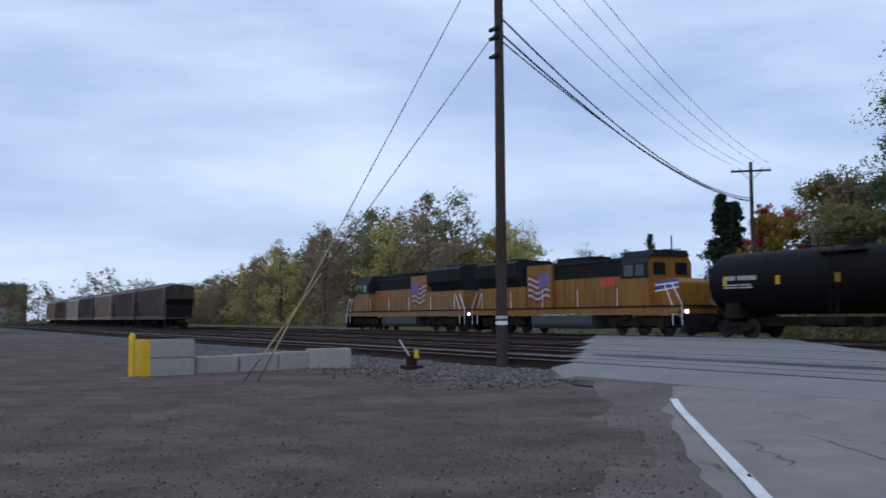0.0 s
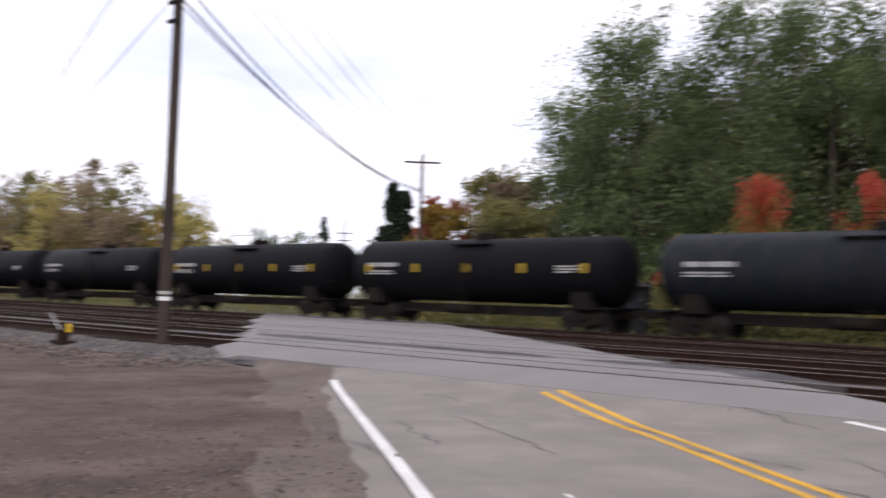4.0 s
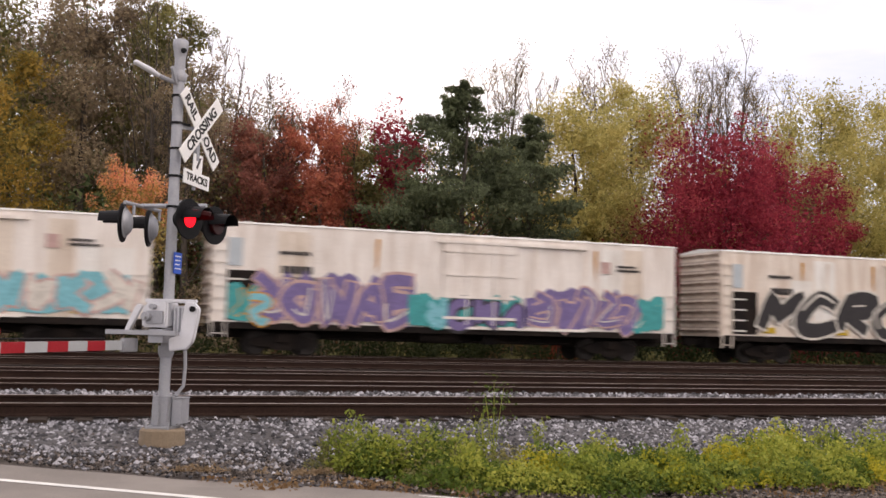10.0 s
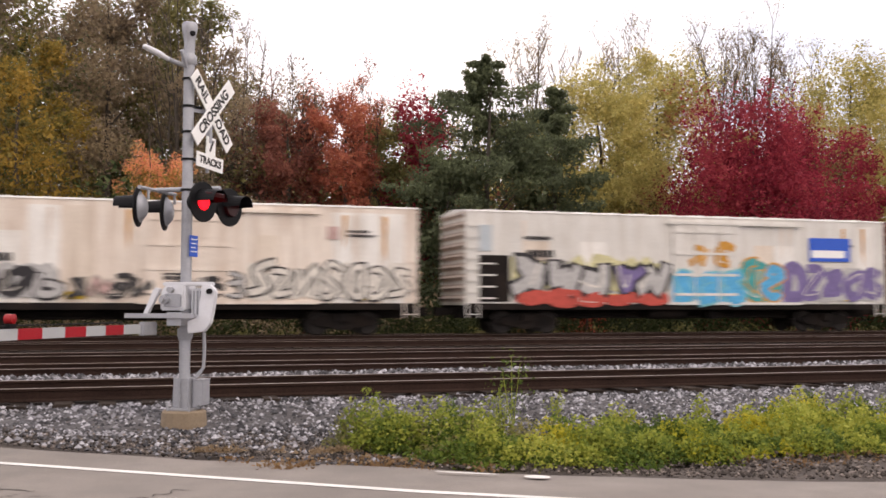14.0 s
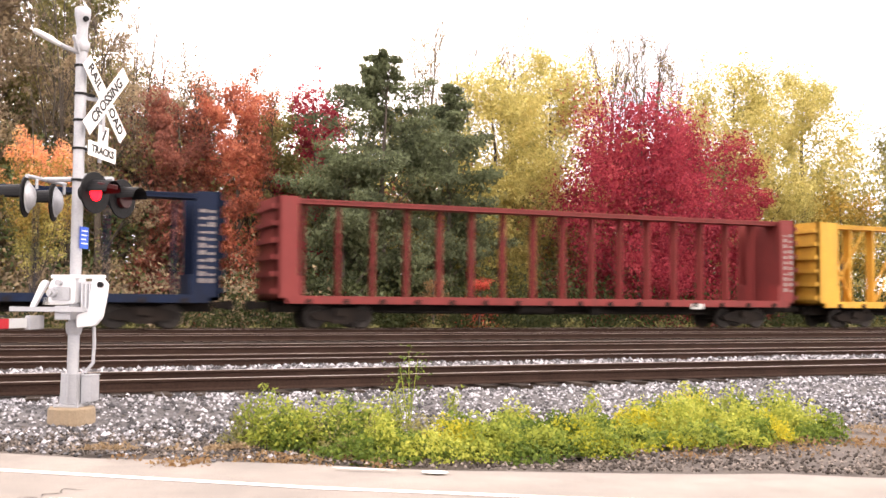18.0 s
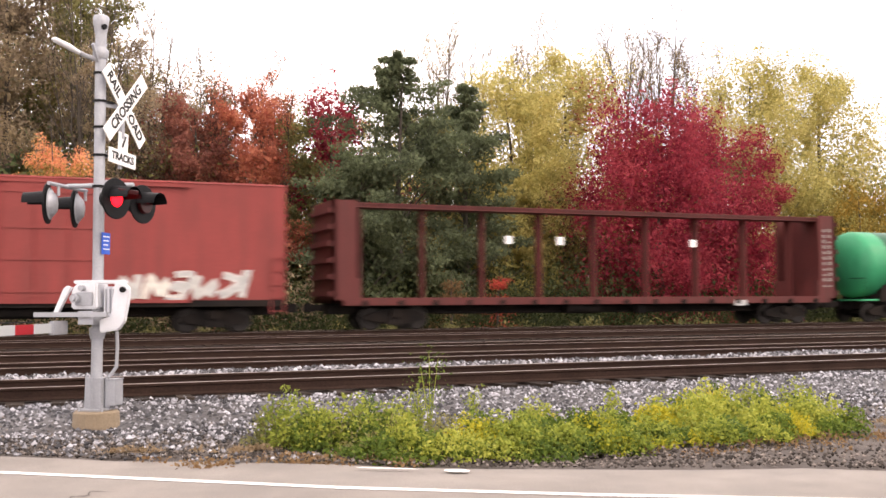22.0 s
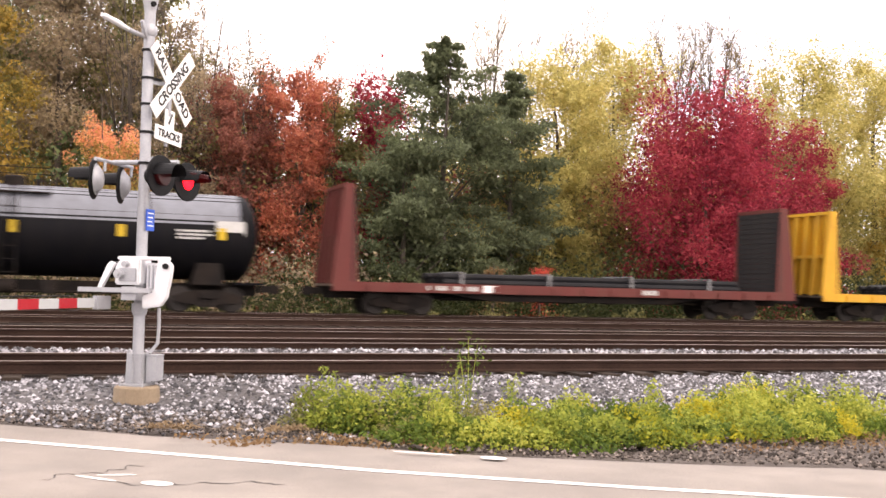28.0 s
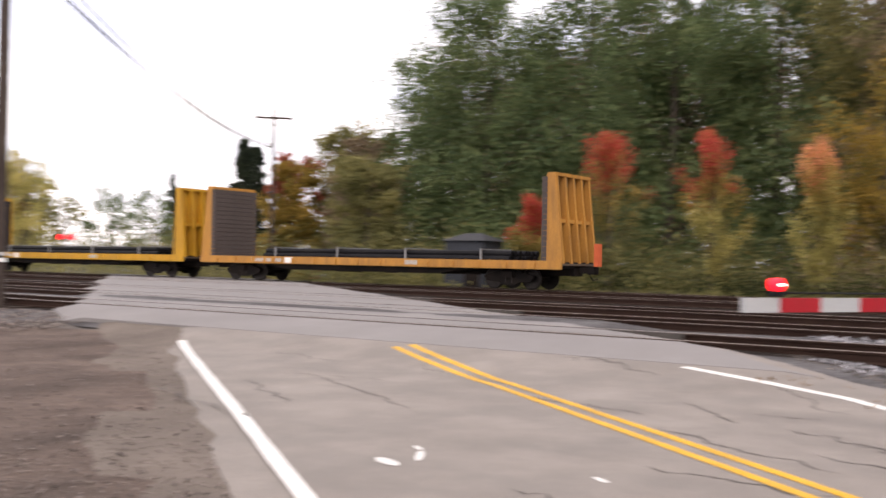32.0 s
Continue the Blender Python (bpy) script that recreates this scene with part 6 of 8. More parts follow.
def loco(u, label, front_cab=True, seed=1, wing=False):
    """Road locomotive 22.3 m long, nose towards -x."""
    L = 22.3
    c = start("locomotive", label, "locomotive", u)
    Y, G, K = P["loco_faded" if front_cab else "loco_yellow"], P["loco_grey"], P["loco_dark"]
    flip = (lambda x: x) if front_cab else (lambda x: L - x)
    def bx(x0, y0, z0, x1, y1, z1):
        a, b = sorted((flip(x0), flip(x1)))
        return Mb().box(a, y0, z0, b, y1, z1)
    part("underframe", bx(0.5, -1.5, 1.2, L - 0.5, 1.5, 1.55), Y, c, "yellow side sill")
    part("walkway", bx(0.4, -1.55, 1.55, L - 0.4, 1.55, 1.63), K, c)
    nose = [(0.9, 1.6), (3.2, 1.6), (3.2, 3.15), (1.5, 3.05), (0.95, 2.8)]
    part("nose", Mb().plate([(flip(x), z) for x, z in nose], -1.05, 1.05), Y, c, "low yellow nose", bevel=0.05)
    cab = part("cab", Mb().extr([(-1.5, 1.6), (1.5, 1.6), (1.5, 3.9), (1.1, 4.55), (-1.1, 4.55), (-1.5, 3.9)], min(flip(2.9), flip(5.2)), max(flip(2.9), flip(5.2))), Y, c, "yellow crew cab", bevel=0.04)
    part("cab_band", Mb().extr([(-1.52, 3.12), (1.52, 3.12), (1.52, 3.92), (1.12, 4.56), (-1.12, 4.56), (-1.52, 3.92)], min(flip(2.93), flip(5.24)), max(flip(2.93), flip(5.24))), G, cab, "dark grey band round the cab windows")
    part("cab_roof", Mb().extr([(-1.3, 4.3), (1.3, 4.3), (1.12, 4.62), (-1.12, 4.62)], min(flip(2.8), flip(5.3)), max(flip(2.8), flip(5.3))), G, cab, "grey cab roof")
    for x0, x1 in ((3.2, 3.9), (4.1, 4.9)):
        part("side_window", bx(x0, -1.55, 3.25, x1, -1.5, 3.85), M["glass"], cab, "dark side window")
    for y0, y1 in ((-1.15, -0.35), (0.35, 1.15)):
        part("windscreen", bx(2.86, y0, 3.3, 2.92, y1, 3.95), M["glass"], cab, "dark windscreen")
    part("hood", Mb().extr([(-0.85, 1.6), (0.85, 1.6), (0.85, 4.0), (0.65, 4.2), (-0.65, 4.2), (-0.85, 4.0)], min(flip(5.2), flip(15.6)), max(flip(5.2), flip(15.6))), Y, c, "yellow engine hood")
    part("hood_band", bx(5.25, -0.9, 3.35, 12.6, 0.9, 4.16), K, c, "dark grilles along the hood's top")
    part("hood_roof", bx(5.3, -0.95, 4.18, 15.5, 0.95, 4.34), G, c, "grey hood roof")
    part("rear_hood", Mb().extr([(-1.25, 1.6), (1.25, 1.6), (1.25, 3.0), (-1.25, 3.0)], min(flip(15.4), flip(21.4)), max(flip(15.4), flip(21.4))), Y, c, "yellow rear hood")
    rad = part("radiator", Mb().extr([(-0.95, 2.95), (0.95, 2.95), (1.52, 3.7), (1.52, 4.55), (1.2, 4.75), (-1.2, 4.75), (-1.52, 4.55), (-1.52, 3.7)], min(flip(16.2), flip(21.3)), max(flip(16.2), flip(21.3))), G, c, "flared grey radiator")
    for k in range(4):
        part("radiator_grille", bx(16.5 + 1.2 * k, -1.54, 3.8, 17.5 + 1.2 * k, -1.51, 4.5), K, rad)
    part("exhaust_housing", bx(9.0, -0.8, 4.3, 12.5, 0.8, 4.62), K, c, "dark exhaust and dynamic brake housing", bevel=0.05)
    part("inertial_filter", bx(12.6, -1.1, 1.65, 15.4, 1.1, 4.3), Y, c, "yellow filter compartment")
    for k in range(10):
        x = 5.5 + 1.0 * k
        part("hood_door", bx(x, -0.885, 1.8, x + 0.86, -0.85, 3.3), Y, c)
    part("roof_fan", Mb().tube([(flip(18), 0, 4.75), (flip(18), 0, 4.9)], 0.7, 16).tube([(flip(20), 0, 4.75), (flip(20), 0, 4.9)], 0.7, 16), G, c)
    part("horn", Mb().tube([(flip(6.5), 0, 4.4), (flip(6.1), 0.1, 4.55)], [0.04, 0.1], 8), G, c)
    part("fuel_tank", Mb().extr([(-1.35, 0.35), (1.35, 0.35), (1.5, 0.6), (1.5, 1.15), (-1.5, 1.15), (-1.5, 0.6)], 7.9, 14.3), P["tank_pale"], c, "grey fuel tank", bevel=0.04)
    for s in (-1.5, 1.5):
        for k in range(17):
            x = 5.6 + k * (L - 7.4) / 16
            part("stanchion", Mb().tube([(flip(x), s, 1.6), (flip(x), s, 2.65)], 0.018, 5), Y if k % 4 else M["sign_white"], c)
        part("handrail", Mb().tube([(flip(5.6), s, 2.65), (flip(L - 1.8), s, 2.65)], 0.02, 6), Y, c)
        for x in (0.35, L - 0.35):
            part("step_rail", Mb().tube([(x, s * 0.98, 0.6), (x, s * 0.98, 1.7), (x + (0.7 if x < 1 else -0.7), s * 0.98, 2.75)], 0.025, 6).tube([(x + (0.7 if x < 1 else -0.7), s * 0.98, 0.6), (x + (0.7 if x < 1 else -0.7), s * 0.98, 1.6), (x + (1.3 if x < 1 else -1.3), s * 0.98, 2.7)], 0.025, 6), M["sign_white"], c, "white step handrail")
            for z in (0.55, 0.9, 1.25):
                part("step", Mb().box(x - 0.05 if x < 1 else x - 0.65, min(s * 0.8, s), z, x + 0.65 if x < 1 else x + 0.05, max(s * 0.8, s), z + 0.04), K, c)
    part("plough", Mb().plate([(0.1, 0.25), (0.5, 0.2), (0.5, 1.2), (0.3, 1.2)], -1.45, 1.45).plate([(L - 0.1, 0.25), (L - 0.5, 0.2), (L - 0.5, 1.2), (L - 0.3, 1.2)], -1.45, 1.45), K, c)
    flag = part("flag_panel", bx(13.0, -1.108, 2.1, 13.1, -1.102, 3.6), Y, c, "faded waving flag decal")
    for k in range(9):
        wave = Mb()
        pts = [(12.8 + 0.25 * i, 2.05 + 0.18 * k + 0.13 * math.sin(i * 0.85)) for i in range(11)]
        wave.add([(flip(x), -1.112 - 0.001 * k, z + e) for x, z in pts for e in (0.0, 0.15)], [(2 * i, 2 * i + 2, 2 * i + 3, 2 * i + 1) for i in range(10)])
        part("flag_stripe", wave, SPRAY["silver"] if k % 2 else P["red2"], flag)
    part("flag_canton", Mb().add([(flip(12.8 + 0.25 * i), -1.126, 2.85 + 0.13 * math.sin(i * 0.85) + e) for i in range(6) for e in (0.0, 0.85)], [(2 * i, 2 * i + 2, 2 * i + 3, 2 * i + 1) for i in range(5)]), SPRAY["violet"], flag)
    letter_rows(c, 6.0 if front_cab else 14.4, 2.8, -0.892, [[(0, 1.6)]], SPRAY["flame"], 0.5)
    if wing:
        for k in range(4):
            part("wing_stripe", Mb().plate([(flip(1.0), 2.55 + 0.12 * k), (flip(2.9), 2.35 + 0.16 * k), (flip(2.9), 2.44 + 0.16 * k), (flip(1.0), 2.61 + 0.12 * k)], -1.062, -1.055), M["blue"] if k % 2 else M["sign_white"], c, "wing stripe on the nose")
    for x in (flip(0.45), L - flip(0.45)):
        for y in (-1.1, 1.1):
            part("ditch_light", Mb().tube([(x, y, 1.3), (x + (0.1 if x > 5 else -0.1), y, 1.3)], 0.09, 10), M["head_lamp"] if (y < 0) else M["glass"], c, "lit ditch light")
    for cx in (4.1, L - 4.1):
        t = part("truck", Mb().box(cx - 2.6, -1.3, 0.55, cx + 2.6, -1.05, 1.0).box(cx - 2.6, 1.05, 0.55, cx + 2.6, 1.3, 1.0).box(cx - 0.4, -1.2, 0.6, cx + 0.4, 1.2, 1.1), M["truck"], c, "three-axle truck")
        for dx in (-2.0, 0.0, 2.0):
            w = Mb()
            for s in (-1, 1):
                w.lathe([(s * 0.70 - 0.05, 0.53), (s * 0.76, 0.52), (s * 0.8, 0.46), (s * 0.79, 0.2)], 0, 0, 20)
            w.lathe([(-1.2, 0.1), (1.2, 0.1)], 0, 0, 10)
            w.v = [(cx + dx + b, a, 0.53 + e) for a, b, e in w.v]
            part("wheelset", w, M["wheel"], t, smooth=True)
            part("journal_box", Mb().box(cx + dx - 0.2, -1.4, 0.4, cx + dx + 0.2, -1.25, 0.8), M["truck"], t)
        part("brake_cylinder", Mb().tube([(cx - 1.2, -1.36, 0.95), (cx - 0.7, -1.36, 0.95)], 0.12, 10), M["truck"], t)
    for x, s in ((0, -1), (L, 1)):
        part("coupler", Mb().box(min(x, x + s * 0.4), -0.12, 0.72, max(x, x + s * 0.4), 0.12, 0.98), M["truck"], c)
    return c


loco(-84.6, "yellow and grey diesel locomotive leading the freight train", True, 1)
loco(-61.9, "yellow and grey diesel locomotive with a flag decal", False, 2, True)


def tank_logo(c, L, zc, r):
    g = part("logo", Mb().box(L - 3.6, -r - 0.02, zc + 0.0, L - 1.5, -r + 0.05, zc + 0.02), M["mark_yellow"], c, "bold yellow slanted emblem")
    for k in range(3):
        x = L - 3.6 + 0.75 * k
        part("logo_block", Mb().plate([(x, zc - 0.25), (x + 0.5, zc - 0.25), (x + 0.68, zc + 0.4), (x + 0.18, zc + 0.4)], -r - 0.03, -r + 0.07), M["mark_yellow"], g)


tank_car(-38.6, 16.7, P["tank_brown"], "worn dark brown tank car of the passing train", marks=True)
tank_car(-20.6, 15.0, P["tank_grey"], "slate tank car with a bold yellow emblem", marks=False, sign=tank_logo)
for u in (-4.4, 13.6, 31.6, 49.7):
    tank_car(u, 16.7, P["tank_black"], "glossy black tank car of the passing train", marks=u > 20)
tank_car(67.9, 17.5, P["tank_grey"], "dark slate tank car of the passing train", marks=False)
tank_car(85.95, 17.4, P["tank_black"], "black tank car with yellow reflector patches", marks=True, panel=True)
centre_beam(105.25, 19.8, P["cb_red"], "red centrebeam flatcar, empty", diag=False, panels=2.6, posts=8, text_bars=False)
hopper(126.6, 17.2, P["hop_tan"], "grimy pale covered hopper with dark lettering", tags=[(3.2, 4.6, 1.55, 1.95, ["orange", "chalk"], "orange", 2)], outlets=3, dark=M["truck"])
letter_rows(CARS[-1][0], 10.6, 2.35, -1.585, [[(0, 0.5), (0.8, 0.5), (1.6, 0.5), (2.4, 0.5)]], M["lettering_dark"], 0.5)
letter_rows(CARS[-1][0], 12.4, 3.0, -1.585, [[(0, 1.3)], [(0, 1.1)]], M["lettering_dark"], 0.08, 0.06)
letter_rows(CARS[-1][0], 13.1, 3.25, -1.57, [[(0, 0.5)]], M["lettering_dark"], 0.42)
centre_beam(145.2, 23.2, P["flat_orange"], "yellow centrebeam flatcar, empty")
boxcar(170.0, 16.4, P["red"], "plain oxide red boxcar of the passing train", P["red"], 6.8, 3.5, n_posts=16, H=4.82)
part("emblem", Mb().plate([(14.0, 3.75), (14.5, 3.75), (14.5, 3.4), (14.25, 3.2), (14.0, 3.4)], -1.556, -1.54), M["lettering"], CARS[-1][0], "pale shield emblem")
TAGS = [
    [(9.3, 15.2, 1.25, 2.35, ["ink", "ink", None], "silver", 6, "", 0.16), (3.0, 6.5, 1.3, 1.75, ["silver", "ink", None], "silver", 6, "", 0.16)],
    [(2.3, 8.1, 1.25, 2.3, ["cyan", "chalk", "rose"], "cyan", 6, "", 0.42), (8.6, 11.3, 1.3, 2.6, ["cyan", "chalk", "chalk"], "ink", 3, "", 0.26), (11.5, 17.2, 1.25, 2.6, ["cyan", "chalk", "cyan"], "rose", 5, "", 0.4), (3.3, 5.0, 3.0, 3.4, ["ink", None], "silver", 4, "", 0.16), (5.8, 8.0, 2.85, 3.25, ["ink", None], "silver", 5, "", 0.16)],
    [(0.6, 2.0, 1.2, 2.4, ["teal", "cyan", "teal"], "orange", 2, "", 0.4), (1.4, 7.2, 1.15, 2.85, ["violet", "violet", "violet"], "rose", 5, "", 0.42), (7.0, 8.3, 1.2, 2.3, ["teal", "cyan", "teal"], "teal", 2, "", 0.5), (8.5, 11.3, 1.2, 2.3, ["violet", "silver", "teal"], "ink", 3, "", 0.4), (11.5, 16.2, 1.2, 2.7, ["violet", "violet", "violet"], "rose", 5, "", 0.42), (16.0, 17.2, 1.2, 2.5, ["teal", "cyan", "teal"], "teal", 2, "", 0.45)],
    [(1.6, 9.0, 1.2, 3.0, ["ink", "ink", None], "chalk", 5, "MCRO", 0.36), (8.9, 11.0, 1.3, 2.5, ["ink", "silver", None], "chalk", 1, "X", 0.22), (10.4, 16.2, 1.2, 3.0, ["chalk", "silver", "silver"], "ink", 5, "DROPZ", 0.3)],
    [(3.2, 4.6, 1.5, 2.3, ["cyan", "chalk", None], "chalk", 2, "", 0.3), (5.4, 8.0, 1.25, 2.0, ["violet", "violet"], "violet", 3, "", 0.4), (11.6, 16.4, 1.25, 2.3, ["lime", "chalk", "chalk"], "lime", 6, "", 0.5)],
    [(1.0, 2.6, 1.4, 3.1, ["ink", "rose", "rose"], "ink", 2, "", 0.2), (2.8, 4.9, 1.35, 2.7, ["ink", "silver", "ink"], "ink", 3, "", 0.35), (5.0, 8.0, 1.3, 2.5, ["rose", "chalk", "rose"], "silver", 4, "", 0.3), (8.3, 16.9, 1.25, 2.6, ["silver", "ink", "silver"], "ink", 9, "", 0.3)],
    [(1.2, 5.4, 1.3, 2.4, ["ink", "silver", "silver"], "ink", 5, "", 0.3), (5.6, 8.2, 1.3, 2.1, ["ink", "rose", None], "ink", 4, "", 0.22), (8.4, 11.2, 1.3, 2.1, ["silver", "ink", None], "ink", 4, "", 0.25), (11.4, 17.0, 1.25, 2.5, ["chalk", "chalk", "chalk"], "ink", 7, "", 0.34)],
    [(1.8, 8.2, 1.6, 2.9, ["violet", "silver", "lime"], "ink", 5, "", 0.4), (2.0, 8.2, 1.15, 1.6, ["flame", "flame", "flame"], "flame", 5, "", 0.5), (8.4, 11.4, 1.2, 2.4, ["sky", "teal", "sky"], "cyan", 3, "", 0.45), (9.0, 11.0, 2.6, 3.5, ["orange", None], "orange", 2, "", 0.3), (11.4, 13.3, 1.2, 2.8, ["teal", "sky", "teal"], "orange", 2, "", 0.4), (13.3, 17.9, 1.2, 2.6, ["violet", "flame", "silver"], "violet", 5, "", 0.4)],
]
for k, (u, L, col) in enumerate([(188.6, 17.7, "reefer"), (208.5, 17.9, "reefer"), (228.3, 17.9, "reefer"), (248.2, 18.0, "reefer2"), (268.2, 17.8, "reefer_clean"), (287.8, 17.4, "reefer2"), (307.3, 17.4, "reefer2"), (326.4, 18.3, "reefer_clean")]):
    reefer(u, L, P[col], "weathered white refrigerator boxcar with " + ("black tags", "pale blue graffiti", "violet graffiti", "large black graffiti", "lilac graffiti", "silver and black graffiti", "silver and yellow graffiti", "bright coloured graffiti")[k] + " along its side", TAGS[k], 14.6 if k == 7 else None, 11 + k)


def round_logo(c, L):
    part("emblem", Mb().lathe([(0, 0.36), (0.012, 0.35)], 0, 0, 20), M["lettering"], c, "white round emblem").matrix_basis = pose(L - 3.4, -1.55, 3.7, 0, 0, -90)


def cross_logo(c, L):
    for a, b2, m in (((2.2, 3.0), (3.4, 3.95), M["red_reflect"]), ((3.4, 3.0), (2.2, 3.95), M["blue"])):
        part("emblem", Mb().bar((a[0], -1.555, a[1]), (b2[0], -1.555, b2[1]), 0.01, 0.28, up=(a[1] - b2[1], 0, b2[0] - a[0])), m, c, "crossed arrow emblem")
    letter_rows(c, 1.2, 3.4, -1.55, [[(0, 0.6)]], M["lettering_dark"], 0.16)
    letter_rows(c, 4.0, 3.4, -1.55, [[(0, 0.6)]], M["lettering_dark"], 0.16)


boxcar(346.7, 19.5, P["red"], "oxide red boxcar with a grey graffiti tag", P["red"], 8.6, 3.2, H=4.8, n_posts=0, tags=[(11.8, 16.6, 1.2, 2.5, ["silver", "chalk", None], "ink", 5), (4.6, 6.8, 1.15, 2.1, ["silver", "silver", None], "silver", 4)], logo=round_logo)
boxcar(368.2, 18.5, P["box_yellow"], "yellow boxcar with wide black doors and graffiti", P["door_black"], 6.6, 4.2, H=5.0, n_posts=12, roof=P["reefer_roof"], white_end=True, tags=[(1.2, 5.8, 1.15, 2.3, ["silver", "ink", "lime"], "ink", 5), (11.2, 16.5, 1.15, 2.4, ["flame", "violet", "sky"], "ink", 6)], logo=cross_logo)
centre_beam(388.4, 23.1, P["cb_blue"], "dark blue centrebeam flatcar, empty", diag=False, posts=10)
centre_beam(413.4, 23.1, P["cb_red"], "red centrebeam flatcar, empty", diag=False, posts=16, panels=0.8)
centre_beam(437.8, 23.3, P["cb_yellow"], "bright yellow centrebeam flatcar, empty", panels=1.15)
centre_beam(462.7, 23.1, P["cb_brown"], "brown-red centrebeam flatcar, empty", diag=False, posts=16, panels=0.8)
boxcar(487.2, 15.9, P["red2"], "faded red boxcar with white end and pale tags", P["red2"], 6.8, 2.9, H=5.25, n_posts=0, letters=False, white_end=True, tags=[(1.0, 4.8, 1.15, 2.0, ["chalk", "silver", None], "rose", 6), (10.2, 14.2, 1.15, 2.1, ["silver", "chalk", None], "chalk", 5)])
cbd = centre_beam(504.8, 22.9, P["cb_brown"], "dark red centrebeam flatcar, empty", diag=False, posts=9, panels=0.9)
for x in (7.3, 9.6, 16.0):
    part("placard", Mb().box(x, -0.36, 3.3, x + 0.3, -0.34, 3.62), M["sign_white"], cbd, "small white placard")


def word_logo(c, L, zc, r):
    g = part("logo", Mb().box(2.9, -r - 0.02, zc + 0.36, 3.0, -r + 0.1, zc + 0.4), M["sign_white"], c, "white block emblem")
    for k in range(6):
        x = 2.6 + 0.68 * k
        part("logo_block", Mb().box(x, -r - 0.012, zc + 0.25, x + 0.56, -r + 0.06, zc + 0.75).box(x + 0.18, -r - 0.018, zc + 0.4, x + 0.4, -r - 0.01, zc + 0.6), M["sign_white"], g)
    part("patch", Mb().box(10.6, -r - 0.012, zc - 0.25, 11.5, -r + 0.05, zc + 0.05), M["mark_yellow"], c, "yellow patch")


tank_car(529.1, 15.4, P["tank_green"], "bright green tank car with a white emblem", marks=False, sign=word_logo, end_mat=P["green_light"], r=1.52)
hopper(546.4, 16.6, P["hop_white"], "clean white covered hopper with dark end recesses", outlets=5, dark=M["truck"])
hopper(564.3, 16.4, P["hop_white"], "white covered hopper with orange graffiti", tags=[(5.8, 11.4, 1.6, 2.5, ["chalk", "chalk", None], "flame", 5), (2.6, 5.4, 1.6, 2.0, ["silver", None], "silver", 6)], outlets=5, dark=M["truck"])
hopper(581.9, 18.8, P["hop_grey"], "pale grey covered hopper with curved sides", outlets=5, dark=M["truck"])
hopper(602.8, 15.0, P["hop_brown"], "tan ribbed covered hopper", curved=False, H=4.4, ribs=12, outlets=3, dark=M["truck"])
tank_car(619.6, 16.3, P["tank_black"], "black tank car with the sky's grey sheen painted on top", top=P["tank_sheen"], marks=True, panel=True)
bulkhead_flat(638.2, 19.7, P["flat_red"], "red bulkhead flatcar with low black pipes")
bulkhead_flat(659.25, 21.3, P["flat_yellow"], "yellow bulkhead flatcar with low black pipes")
last = bulkhead_flat(681.8, 20.8, P["flat_orange"], "weathered orange bulkhead flatcar at the train's end", lining=P["lining_grey"], ply=P["plywood"])
part("end_marker", Mb().box(21.45, -0.15, 1.0, 21.65, 0.15, 1.9), mat("orange_flag", (0.6, 0.12, 0.05), 0.6), last, "orange rear marker")
# way that the train has run at each time: 22.5 m/s, gaining a little at the end
RUN = [(float(k), 22.5 * k) for k in range(32)] + [(32.0, 721.7)]


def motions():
    """The train runs towards -x all the time; the added vanes swing so that the flashers blink in turn, 0.66 s each."""
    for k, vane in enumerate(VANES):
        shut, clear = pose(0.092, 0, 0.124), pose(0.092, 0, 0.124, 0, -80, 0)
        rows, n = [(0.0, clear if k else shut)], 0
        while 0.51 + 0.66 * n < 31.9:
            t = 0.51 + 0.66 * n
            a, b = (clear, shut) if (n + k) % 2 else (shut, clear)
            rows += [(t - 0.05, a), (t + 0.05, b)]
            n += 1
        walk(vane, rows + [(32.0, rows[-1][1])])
    for car, u in CARS:
        walk(car, [(t, pose(u - d, TRAIN_Y, RZ)) for t, d in RUN])


# ---- standing cars in the yard ----
def standing(build, u, x, y, rz):
    n = len(CARS)
    c = build(u)
    del CARS[n:]
    c.matrix_basis = pose(x, y, RZ - 0.05, 0, 0, rz)
    return tagged(c, group="standing cars")


for k, col in enumerate(("hop_dark", "hop_dark", "hop_brown", "hop_dark", "hop_tan", "hop_dark", "hop_brown")):
    x = -106 - 17.6 * k
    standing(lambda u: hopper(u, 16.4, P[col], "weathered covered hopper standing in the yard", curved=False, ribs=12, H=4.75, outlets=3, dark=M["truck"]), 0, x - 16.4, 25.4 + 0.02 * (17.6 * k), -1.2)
for y0 in (4.0, 7.3):
    for k in range(2):
        standing(lambda u: tank_car(u, 16.0, P["tank_black"], "black tank car standing in the yard", marks=False), 0, -119 - 17.6 * k, y0 + 0.4 * k, 178.7)


